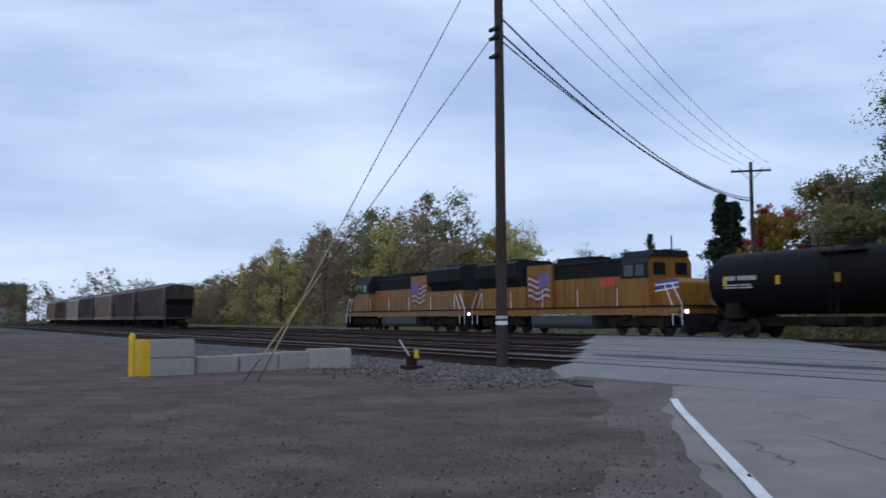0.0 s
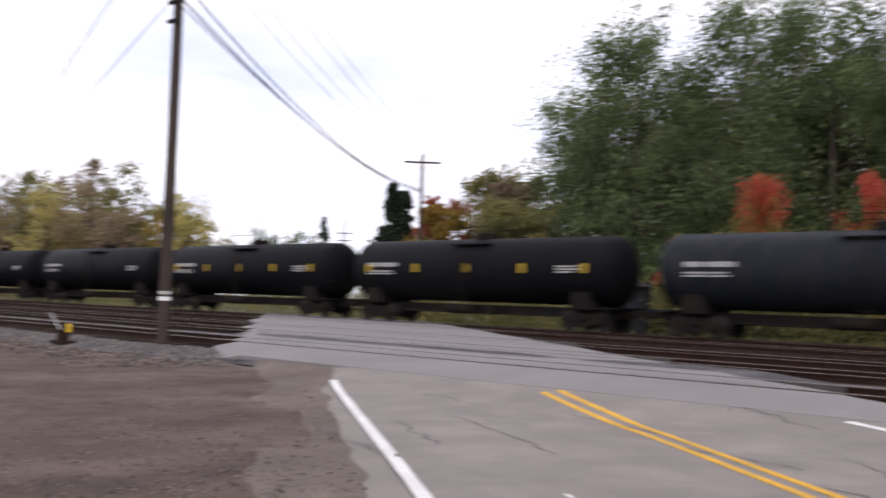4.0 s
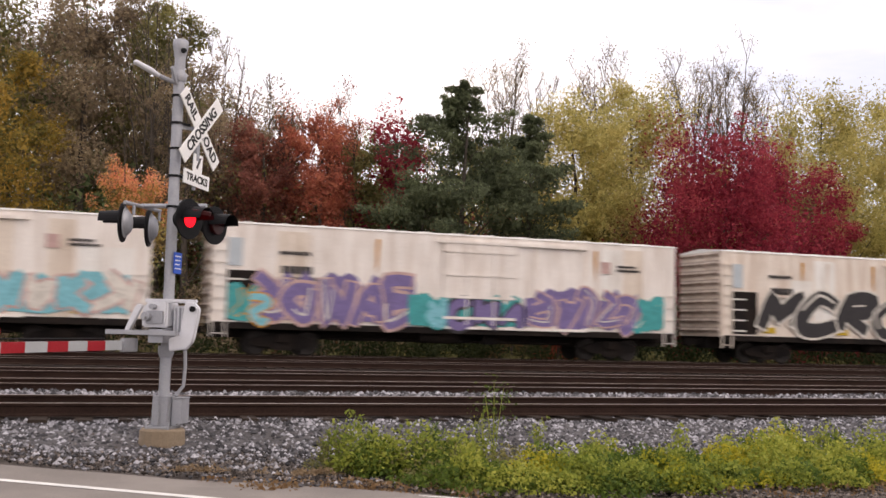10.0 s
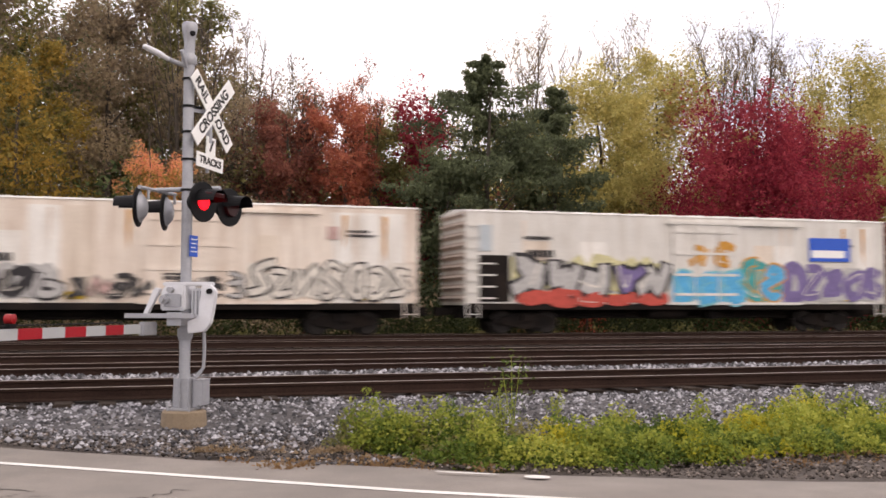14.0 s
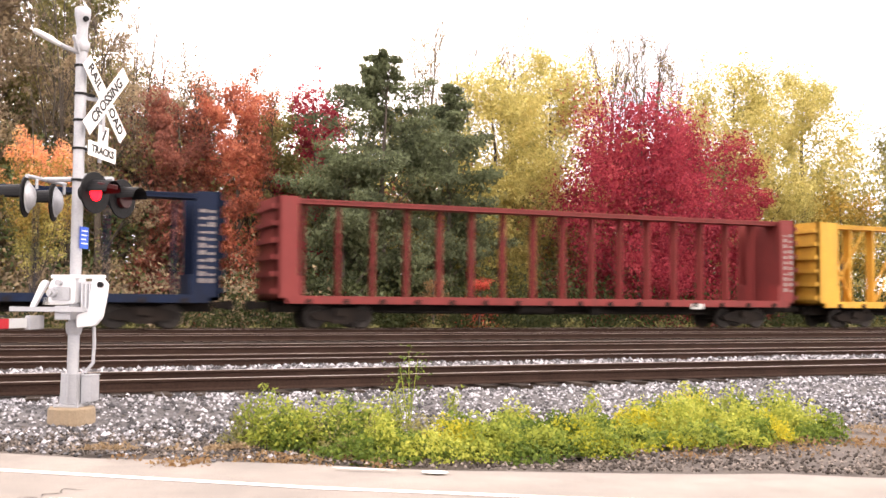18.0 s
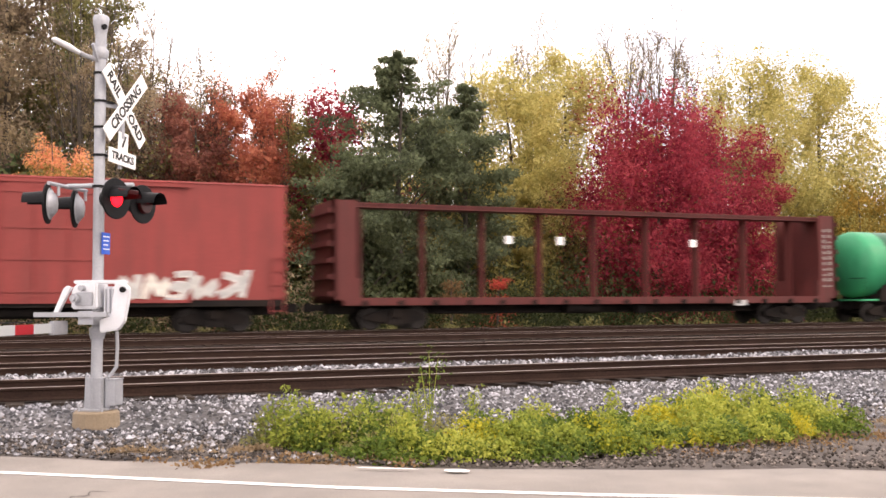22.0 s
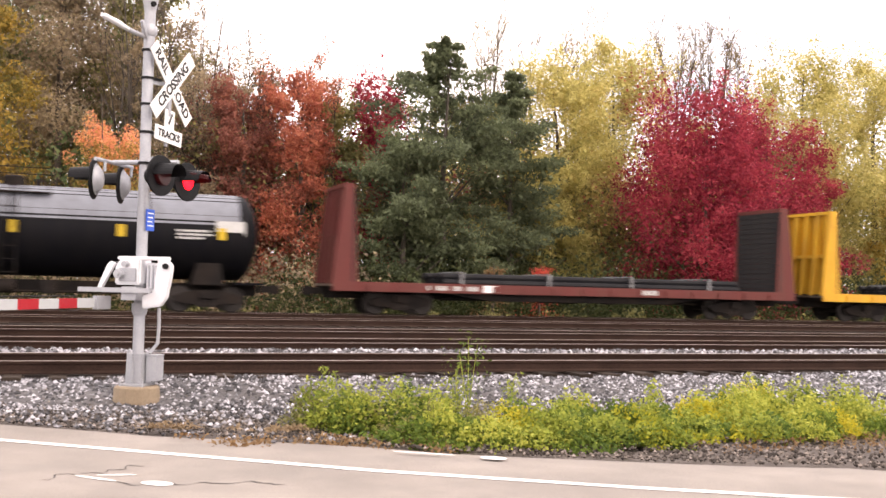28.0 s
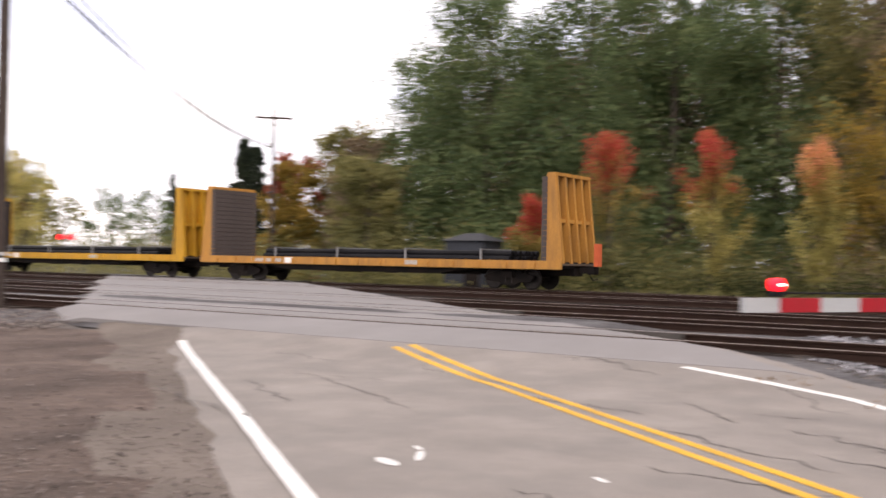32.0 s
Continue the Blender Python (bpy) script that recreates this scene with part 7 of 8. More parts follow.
# ---- trees and plants ----
DENSE, FINE = 3.5, 0.47       # more and finer leaves on every tree
LEAF = {
    "green": leaf_mat("leaf_green", (0.064, 0.104, 0.053), (0.124, 0.172, 0.077), (0.205, 0.237, 0.104)),
    "olive": leaf_mat("leaf_olive", (0.115, 0.118, 0.054), (0.21, 0.2, 0.083), (0.330, 0.285, 0.11)),
    "brown": leaf_mat("leaf_brown", (0.172, 0.13, 0.098), (0.28, 0.212, 0.143), (0.400, 0.305, 0.185)),
    "amber": leaf_mat("leaf_amber", (0.135, 0.125, 0.04), (0.3, 0.205, 0.048), (0.5, 0.31, 0.075)),
    "peach": leaf_mat("leaf_peach", (0.58, 0.4, 0.15), (0.78, 0.36, 0.18), (0.8, 0.28, 0.18)),
    "gold": leaf_mat("leaf_gold", (0.2, 0.19, 0.06), (0.36, 0.27, 0.08), (0.5, 0.3, 0.1)),
    "rust": leaf_mat("leaf_rust", (0.23, 0.085, 0.06), (0.43, 0.125, 0.082), (0.58, 0.22, 0.125)),
    "russet": leaf_mat("leaf_russet", (0.17, 0.075, 0.062), (0.3, 0.11, 0.085), (0.42, 0.17, 0.115)),
    "crimson": leaf_mat("leaf_crimson", (0.16, 0.018, 0.032), (0.33, 0.035, 0.057), (0.47, 0.08, 0.095)),
    "spruce": leaf_mat("leaf_spruce", (0.018, 0.028, 0.02), (0.032, 0.046, 0.03), (0.055, 0.07, 0.042)),
    "pine": leaf_mat("leaf_pine", (0.066, 0.082, 0.05), (0.115, 0.138, 0.078), (0.18, 0.208, 0.112)),
    "willow": leaf_mat("leaf_yellow_green", (0.279, 0.253, 0.093), (0.483, 0.419, 0.149), (0.659, 0.546, 0.220)),
    "sparse": leaf_mat("leaf_sparse", (0.14, 0.11, 0.07), (0.23, 0.17, 0.09), (0.32, 0.21, 0.1)),
    "weed": leaf_mat("leaf_weed", (0.118, 0.17, 0.034), (0.26, 0.3, 0.056), (0.45, 0.45, 0.095)),
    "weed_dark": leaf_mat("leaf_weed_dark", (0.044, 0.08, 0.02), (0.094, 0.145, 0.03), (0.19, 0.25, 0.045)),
    "weed_yellow": leaf_mat("leaf_weed_yellow", (0.200, 0.230, 0.030), (0.400, 0.370, 0.040), (0.560, 0.460, 0.055)),
    "redtop": leaf_mat("leaf_red_tip", (0.42, 0.05, 0.045), (0.55, 0.09, 0.07), (0.55, 0.2, 0.08)),
    # undergrowth leaves darkened in colour to stand for the shade behind the train
    "shade_green": leaf_mat("leaf_shaded_undergrowth", (0.022, 0.03, 0.014), (0.045, 0.058, 0.022), (0.085, 0.09, 0.035)),
    "straw": leaf_mat("leaf_straw", (0.2, 0.14, 0.085), (0.3, 0.21, 0.13), (0.4, 0.3, 0.2)),
    "dry": leaf_mat("leaf_dry", (0.16, 0.09, 0.045), (0.24, 0.14, 0.07), (0.3, 0.2, 0.11)),
}


def leaves(rng, centres, spread, n, size, droop=0.0, flat=0.75, up=0.5, wild=0.2, broad=False):
    """Leaf quads scattered about twig ends; centres are rows of x, y, z, radius."""
    idx = rng.integers(0, len(centres), n)
    q = rng.normal(0, 1, (n, 3))
    rad = np.clip(np.linalg.norm(q, axis=1, keepdims=True), 0.2, 1.7) * np.where(rng.random((n, 1)) < wild, 1.4, 1.0)
    c = centres[idx, :3] + q / np.linalg.norm(q, axis=1, keepdims=True) * rad * 0.55 * spread * centres[idx, 3:4] * np.array([1, 1, flat])
    if droop:
        c[:, 2] -= droop * rng.random(n) ** 2
    nrm = rng.normal(0, 1, (n, 3)) + np.array([0, -0.25, up])
    nrm /= np.linalg.norm(nrm, axis=1, keepdims=True)
    a = np.cross(nrm, rng.normal(0, 1, (n, 3)))
    a /= np.linalg.norm(a, axis=1, keepdims=True)
    b = np.cross(a, nrm)
    s = size * rng.uniform(0.55, 1.35, (n, 1))
    if broad:
        return np.stack([c - a * s, c + b * s * 0.6, c + a * s, c - b * s * 0.6], 1)
    return np.stack([c - a * s - b * s * 0.6, c + a * s, c - a * s + b * s * 0.6], 1)


def crown_twigs(rng, h, w, base, shape, count):
    """Lobes of uneven size hold the twig ends: rows of x, y, z, radius, and the lobe centres."""
    tw, lob = [], []
    if shape in ("cone", "pine"):
        levels = int(h * (1.5 if shape == "cone" else 1.15))
        for k in range(levels):
            f = (k + rng.uniform(-0.3, 0.3)) / levels
            env = max(0.03, (1 - f) ** 1.05) if shape == "cone" else (0.55 + 0.45 * math.sin(math.pi * (f * 0.75 + 0.2))) * (1 - max(0, f - 0.7) * 2.6)
            n = max(3, int(count / levels / (3 if shape == "cone" else 2)))
            for j in range(n):
                a, ln = rng.uniform(0, 2 * math.pi), w / 2 * env * rng.uniform(0.55, 1.12)
                for q in (0.35, 0.62, 0.85, 1.0):
                    z = h * (base + (1 - base) * f) - (0.22 if shape == "cone" else -0.12) * ln * q + rng.normal(0, 0.08)
                    tw.append((ln * q * math.cos(a), ln * q * math.sin(a), z, rng.uniform(0.5, 0.9) * ((0.3 + 0.85 * env) if shape == "cone" else (0.16 + 0.56 * env))))
                lob.append((ln * 0.8 * math.cos(a), ln * 0.8 * math.sin(a), z))
        return np.array(tw), lob
    nl = max(9, int(count / 9))
    for k in range(nl):
        f = min(0.99, (k + rng.uniform(-0.4, 0.9)) / nl)
        if shape == "round":
            env = math.sin(math.pi * (0.2 + 0.72 * max(0, f))) ** 0.7
        elif shape == "spread":
            env = 0.4 + 0.5 * f
        else:
            env = (0.4 + 0.6 * math.sin(math.pi * max(0, f))) * (1.0 - 0.5 * max(0, f))
        R = w * rng.uniform(0.12, 0.24) * (0.65 + 0.35 * env)
        a, rr = k * 2.4 + rng.uniform(-0.7, 0.7), env * (w / 2 - R * 0.6) * math.sqrt(rng.uniform(0.08, 1.0)) * rng.uniform(0.85, 1.15)
        cz = h * (base + (1 - base) * max(0.03, f)) - R * 0.7
        c = np.array((rr * math.cos(a), rr * math.sin(a), cz))
        lob.append(tuple(c))
        for _ in range(max(5, int(count / nl))):
            d = rng.normal(0, 1, 3) + (0.5 * math.cos(a), 0.5 * math.sin(a), 0.5)
            d /= np.linalg.norm(d)
            e = c + d * R * rng.uniform(0.45, 1.25) * (1, 1, 1.0 if shape != "spread" else 1.6)
            r = rng.uniform(0.4, 1.0) * max(0.5, R * 0.85)
            for _ in range(3):
                o = rng.normal(0, 0.52 * r, 3)
                tw.append((*(e + o), r * rng.uniform(0.4, 0.68)))
    return np.array(tw), lob


def tree(label, x, y, h, w, leaf, n=5200, size=0.17, clusters=60, base=0.25, seed=1, shape="round", bare=0.0, droop=0.0, top_leaf=None, lean=0.0, category="tree", limbs=16):
    """A trunk that forks into limbs; leaves sit round the twig ends of uneven lobes."""
    rng = np.random.default_rng(seed * 7919 + int(h * 10))
    z0 = gz(x, y) - 0.05
    t = thing("tree" if category == "tree" else category.replace(" ", "_"), label, category, (x, y, z0), group="lineside woods" if category == "tree" else "lineside saplings")
    wood = Mb()
    r0 = 0.012 * h + 0.03
    bend = rng.normal(0, 0.012 * h, (5, 2)) * np.linspace(0, 1, 5)[:, None]
    trunk = [(bend[k, 0] + lean * k / 4, bend[k, 1], h * 0.9 * k / 4) for k in range(5)]
    wood.tube(trunk, [r0 * 1.25, r0, r0 * 0.72, r0 * 0.42, r0 * 0.12], 8)
    cl, lob = crown_twigs(rng, h, w, base, shape, int(clusters * 2.6))
    ends = [lob[k] for k in rng.permutation(len(lob))[:limbs]]
    zs, bxs, bys = [q[2] for q in trunk], [q[0] for q in trunk], [q[1] for q in trunk]
    for cx, cy, cz in ends:
        zb = min(h * 0.8, max(h * 0.1, cz - math.hypot(cx, cy) * rng.uniform(0.7, 1.3)))
        bx2, by2 = np.interp(zb, zs, bxs), np.interp(zb, zs, bys)
        rb = max(0.022, r0 * 0.45 * (1 - zb / h))
        mid = ((bx2 + cx) / 2 + rng.normal(0, 0.03 * w), (by2 + cy) / 2 + rng.normal(0, 0.03 * w), (zb + cz) / 2 + 0.02 * h * rng.random())
        wood.tube([(bx2, by2, zb), mid, (cx, cy, cz)], [rb, rb * 0.6, rb * 0.2], 5)
        if bare:
            near = cl[np.argsort(((cl[:, :3] - (cx, cy, cz)) ** 2).sum(1))[:7]]
            for e in near:
                e = e[:3] + (rng.normal(0, 0.15), rng.normal(0, 0.15), 0.5 * rng.random())
                wood.tube([mid, ((mid[0] + e[0]) / 2, (mid[1] + e[1]) / 2, (mid[2] + e[2]) / 2 - 0.1), tuple(e)], [rb * 0.35, rb * 0.22, 0.012], 3)
    part("trunk", wood, M["bark"], t, "bare branching trunk" if bare else "", smooth=True)
    spread, flat = (1.25, 0.5) if shape in ("cone", "pine") else ((0.65, 1.9) if shape == "spread" else (1.3, 0.8))
    if not bare and n > 1000:
        inner = cl * np.array([0.78, 0.78, 0.96, 1.3])
        ob = new("inner_foliage", quads("inner_foliage", leaves(rng, inner, spread, int(n * (0.8 if y < 66 and x > -100 else 0.3)), size * 0.85), LEAF[leaf]))
        ob.parent = t
    if top_leaf:
        for part_name, cc, lf, k in (("crown", cl[cl[:, 2] <= h * 0.76], leaf, 0.62), ("crown_top", cl[cl[:, 2] > h * 0.66], top_leaf, 0.3)):
            ob = new(part_name, quads(part_name, leaves(rng, cc, spread, int(n * k * DENSE), size * FINE, 0.0, flat), LEAF[lf]))
            ob.parent = t
    else:
        ob = new("crown", quads("crown", leaves(rng, cl, spread, int(n * (DENSE if y < 66 and x > -100 else 2.0)), size * (FINE if y < 66 and x > -100 else 0.55), droop, flat, wild=0.06), LEAF[leaf]))
        ob.parent = t
    return t


def fan_tree(label, x, y, h, w, leaf, seed, stems=7, fork=0.3, per=260, group="lineside woods"):
    """A nearly bare tree: limbs fan upwards from a low fork into fine twigs with a few small leaves at their tips."""
    rng = np.random.default_rng(seed * 613 + int(h * 7))
    t = thing("tree", label, "tree", (x, y, gz(x, y) - 0.05), group=group)
    wood, tips = Mb(), []
    r0 = 0.009 * h + 0.02
    trunk = Mb().tube([(0, 0, 0), (rng.normal(0, 0.1), rng.normal(0, 0.1), h * fork * 0.5), (0, 0, h * fork), (0.1, 0, h * (fork + 0.15))], [r0 * 1.2, r0, r0 * 0.8, r0 * 0.4], 7)
    part("trunk", trunk, M["bark"], t)
    for k in range(stems):
        a, out = 2 * math.pi * (k + rng.uniform(-0.3, 0.3)) / stems, rng.uniform(0.15, 1.0) * w / 2
        zb, top = h * fork * rng.uniform(0.75, 1.25), h * (1.0 - 0.16 * rng.random() - 0.12 * (2 * out / w) ** 2)
        d = np.array((math.cos(a), math.sin(a), 0.0))
        line = [np.array((0, 0, zb)) + d * out * f ** 0.7 + np.array((rng.normal(0, 0.1), rng.normal(0, 0.1), (top - zb) * f)) for f in (0.0, 0.25, 0.5, 0.75, 1.0)]
        rl = r0 * rng.uniform(0.4, 0.6)
        wood.tube([tuple(q) for q in line], [rl, rl * 0.75, rl * 0.5, rl * 0.3, 0.01], 5)
        for j in range(13):
            f = rng.uniform(0.3, 0.97)
            p = np.array([np.interp(f, (0, 0.25, 0.5, 0.75, 1.0), [q[i] for q in line]) for i in range(3)])
            b, ln = rng.uniform(0, 2 * math.pi), h * rng.uniform(0.05, 0.13) * (1.25 - 0.6 * f)
            e = p + np.array((math.cos(b) * ln * 0.55, math.sin(b) * ln * 0.55, ln))
            wood.tube([tuple(p), tuple((p + e) / 2 - (0, 0, 0.06 * ln)), tuple(e)], [0.026, 0.02, 0.009], 3)
            tips += [(*(p + (e - p) * g), 0.42) for g in (0.55, 0.8, 1.0)]
            for _ in range(3):
                g, c = rng.uniform(0.25, 0.9), rng.uniform(0, 2 * math.pi)
                q = p + (e - p) * g
                r = q + np.array((math.cos(c) * 0.3, math.sin(c) * 0.3, 0.6)) * ln * rng.uniform(0.4, 0.8)
                wood.tube([tuple(q), tuple(r)], [0.015, 0.008], 3)
                tips.append((*r, 0.36))
    part("branchwork", wood, M["bark"], t, "pale branching limbs and twigs", kind="stuff")
    ob = new("foliage", quads("foliage", leaves(rng, np.array(tips), 1.0, int(per * stems), 0.062, wild=0.0), LEAF[leaf]))
    ob.parent = t
    return t


WOODS = [
    # x, y, height, width, leaf, leaves, size, clusters, base, shape, extra
    (-45, 61, 17.6, 11.0, "green", 7000, 0.22, 90, 0.06, "round", {}), (-38.5, 59, 21.6, 13.5, "green", 11000, 0.22, 130, 0.06, "round", {}), (-31, 60, 21.8, 13.0, "green", 11000, 0.22, 130, 0.06, "round", {}),
    (-24.5, 58, 20.6, 12.0, "green", 10000, 0.21, 120, 0.06, "round", {}), (-18.5, 59, 20.2, 11.0, "green", 8600, 0.2, 110, 0.06, "round", {}), (-12.5, 57, 21.8, 11.0, "olive", 8600, 0.2, 110, 0.08, "round", {}),
    (-7.5, 60, 22.0, 11.5, "olive", 8000, 0.2, 100, 0.08, "round", {}), (-5.2, 49.5, 13.6, 7.4, "amber", 4400, 0.17, 60, 0.1, "round", {}), (-10.2, 48.5, 11.0, 5.6, "amber", 2800, 0.16, 56, 0.1, "round", {}),
    (-1.5, 57, 20.5, 8.5, "brown", 9000, 0.18, 80, 0.1, "round", {}), (2.2, 59, 20.8, 7.0, "olive", 8000, 0.18, 70, 0.1, "round", {}), (-9.5, 55, 20.0, 8.0, "brown", 8000, 0.18, 70, 0.1, "round", {}), (3.6, 52, 14.6, 6.6, "brown", 3900, 0.15, 50, 0.12, "round", {"bare": 1, "limbs": 34}), (6.4, 55, 13.5, 6.0, "brown", 3600, 0.15, 44, 0.15, "round", {"bare": 1, "limbs": 30}),
    (7.4, 51.5, 12.4, 5.6, "russet", 5200, 0.15, 64, 0.08, "round", {}), (10.0, 50, 12.4, 5.4, "rust", 5600, 0.15, 70, 0.06, "round", {}), (12.2, 52.5, 11.8, 4.0, "olive", 3200, 0.15, 50, 0.15, "round", {}), (8.4, 53.5, 12.6, 4.6, "brown", 3000, 0.15, 50, 0.15, "round", {"bare": 1}),
    (14.6, 52.5, 13.6, 5.0, "crimson", 3400, 0.15, 56, 0.1, "round", {}), (13.0, 55, 13.6, 5.0, "olive", 3200, 0.16, 44, 0.15, "round", {}),
    (17.0, 48, 14.4, 8.6, "pine", 10500, 0.16, 66, 0.08, "pine", {}), (20.9, 48.5, 13.2, 6.2, "pine", 6500, 0.17, 44, 0.08, "pine", {}), (14.6, 47, 9.4, 6.4, "pine", 5200, 0.17, 44, 0.05, "pine", {}),
    (25.6, 53, 15.2, 8.4, "willow", 11000, 0.16, 100, 0.06, "round", {"droop": 0.6}), (31.0, 56, 17.4, 9.6, "willow", 12000, 0.17, 110, 0.08, "round", {"droop": 0.6}), (23.6, 50.5, 9.6, 6.6, "willow", 4600, 0.15, 60, 0.04, "round", {}), 
    (31.6, 46.6, 12.6, 11.6, "crimson", 17000, 0.15, 130, 0.04, "round", {}), (36.0, 47.2, 11.4, 8.4, "crimson", 8000, 0.16, 54, 0.1, "round", {}),
    (44.6, 55, 18.0, 10.6, "willow", 12500, 0.17, 120, 0.1, "round", {"droop": 0.5}), (52.5, 57, 19.0, 10.0, "willow", 11000, 0.17, 100, 0.1, "round", {"droop": 0.5}), (41.0, 53, 12.0, 7.0, "olive", 3600, 0.17, 46, 0.05, "round", {}),
    (49.0, 50, 9.0, 6.0, "amber", 2800, 0.17, 44, 0.05, "round", {}), (60, 54, 15.0, 9.0, "olive", 4600, 0.2, 54, 0.05, "round", {}), (68, 55, 16.0, 9.0, "rust", 4600, 0.2, 54, 0.05, "round", {}), (77, 56, 17.0, 10.0, "willow", 4600, 0.22, 54, 0.05, "round", {}), (88, 57, 17.0, 11.0, "olive", 4600, 0.22, 54, 0.05, "round", {}),
    (22.5, 58, 14.5, 7.0, "olive", 4200, 0.18, 50, 0.1, "round", {}), (37.5, 58, 13.0, 7.0, "willow", 4200, 0.18, 50, 0.08, "round", {}), (7.0, 62, 16.0, 9.0, "brown", 4200, 0.2, 50, 0.1, "round", {"bare": 1}), (-15, 66, 20.5, 11.0, "green", 5200, 0.24, 50, 0.08, "round", {}),
    (-28, 68, 21.0, 12.0, "olive", 5200, 0.24, 50, 0.08, "round", {}), (-41, 70, 19.0, 12.0, "green", 5200, 0.24, 50, 0.08, "round", {}), (17, 60, 13.0, 8.0, "russet", 4200, 0.2, 50, 0.1, "round", {}), (2, 66, 18, 10, "olive", 4200, 0.22, 50, 0.08, "round", {}), (-4, 68, 20, 11, "green", 4600, 0.24, 50, 0.08, "round", {}),
]
def woods_mass(x0, x1, y0, y1, heights, lf, n, size, seed, label):
    """Deep interior of the woods: countless leaves under an uneven roof."""
    rng = np.random.default_rng(seed)
    m = n // 40
    x, y = rng.uniform(x0, x1, m), rng.uniform(y0, y1, m)
    top = np.interp(x, [q[0] for q in heights], [q[1] for q in heights]) * (0.86 + 0.3 * np.array([noise.noise(Vector((a * 0.22, b * 0.2, seed))) for a, b in zip(x, y)]))
    z = top * rng.random(m) ** 0.75
    cs = np.stack([x, y, z, rng.uniform(0.6, 1.4, m)], 1)
    q = leaves(rng, cs, 1.5, n, size)
    q[:, :, 2] = np.maximum(q[:, :, 2], 0.0)
    return tagged(new("woods", quads("woods", q, LEAF[lf])), label, "woods", kind="stuff")


ROOF = [(-62, 9), (-50, 12), (-44, 18), (-30, 20), (-12, 20.5), (2, 20.5), (4.5, 18.5), (8, 13.5), (14, 10.5), (24, 9.5), (34, 10.5), (46, 13), (95, 13)]
woods_mass(-50, 2, 62, 72, ROOF, "green", 90000, 0.17, 601, "dim green depth of the woods behind the first trees")
woods_mass(-46, 14, 60, 70, ROOF, "brown", 85000, 0.15, 602, "dim brown depth of the woods behind the first trees")
woods_mass(8, 95, 57, 68, ROOF, "olive", 60000, 0.17, 603, "dim olive depth of the woods behind the first trees")
woods_mass(4, 30, 52, 57, [(4, 13), (9, 12), (13, 12.5), (18, 10), (30, 10.5)], "russet", 14000, 0.1, 607, "rusty brush filling the gaps between the autumn trees")
woods_mass(12, 56, 52, 58, [(12, 10), (24, 10.5), (34, 10.5), (46, 13), (56, 13)], "willow", 30000, 0.11, 608, "yellow-green brush filling the gaps between the autumn trees")
woods_mass(3, 40, 50, 56, [(3, 12), (12, 10.5), (22, 9), (40, 9)], "olive", 20000, 0.12, 609, "olive brush filling the gaps between the autumn trees")
woods_mass(-44, 40, 51, 58, [(q[0], q[1] * 0.5) for q in ROOF], "green", 22000, 0.17, 604, "brown brush between the trunks of the woods")
NAMES = {"green": "tall green broadleaf tree at the edge of the woods", "olive": "tall olive-green tree turning brown", "brown": "nearly bare dark tree with a few brown leaves", "amber": "golden orange autumn tree behind the track", "rust": "rust-red autumn tree behind the track", "russet": "dull russet thinning tree behind the track", "crimson": "deep crimson autumn maple behind the track",
         "pine": "dark green pine with layered boughs", "willow": "yellow-green autumn tree with feathery foliage", "sparse": "tall thin tree with sparse pale leaves"}
for k, (x, y, h, w, lf, n, size, cl, base, shape, extra) in enumerate(WOODS):
    tree(NAMES[lf], x, y, h, w, lf, n, size, cl, base, k + 1, shape, **extra)
for k, (x, y, h, w, stems, per) in enumerate([(24.8, 62, 20.8, 4.8, 9, 520), (28.2, 63, 20.0, 2.6, 5, 40), (31.6, 62, 21.8, 5.0, 9, 560), (38.4, 61, 23.0, 5.6, 10, 560), (42.6, 62, 23.6, 4.8, 8, 520), (46.4, 63, 21.8, 4.6, 8, 420), (35.4, 64, 19.0, 4.4, 7, 300), (22.4, 64, 17.0, 3.6, 6, 300)]):
    fan_tree("tall thin tree with bare fanned twigs and sparse leaves", x, y, h, w, "sparse", 700 + k, stems, 0.34, per)
for k, (x, y, h, w, lf, per) in enumerate([(5.2, 56, 18.2, 5.5, "brown", 120), (7.6, 57, 15.8, 5.0, "brown", 140), (11.3, 52, 14.2, 3.6, "rust", 620), (2.4, 54, 19.6, 6.0, "brown", 200), (8.8, 53, 14.0, 4.2, "rust", 560), (6.6, 54, 13.6, 3.6, "russet", 520), (19.0, 58, 14.4, 4.0, "willow", 200)]):
    fan_tree("nearly bare tree with fine upright twigs behind the track", x, y, h, w, lf, 720 + k, 9, 0.2, per)
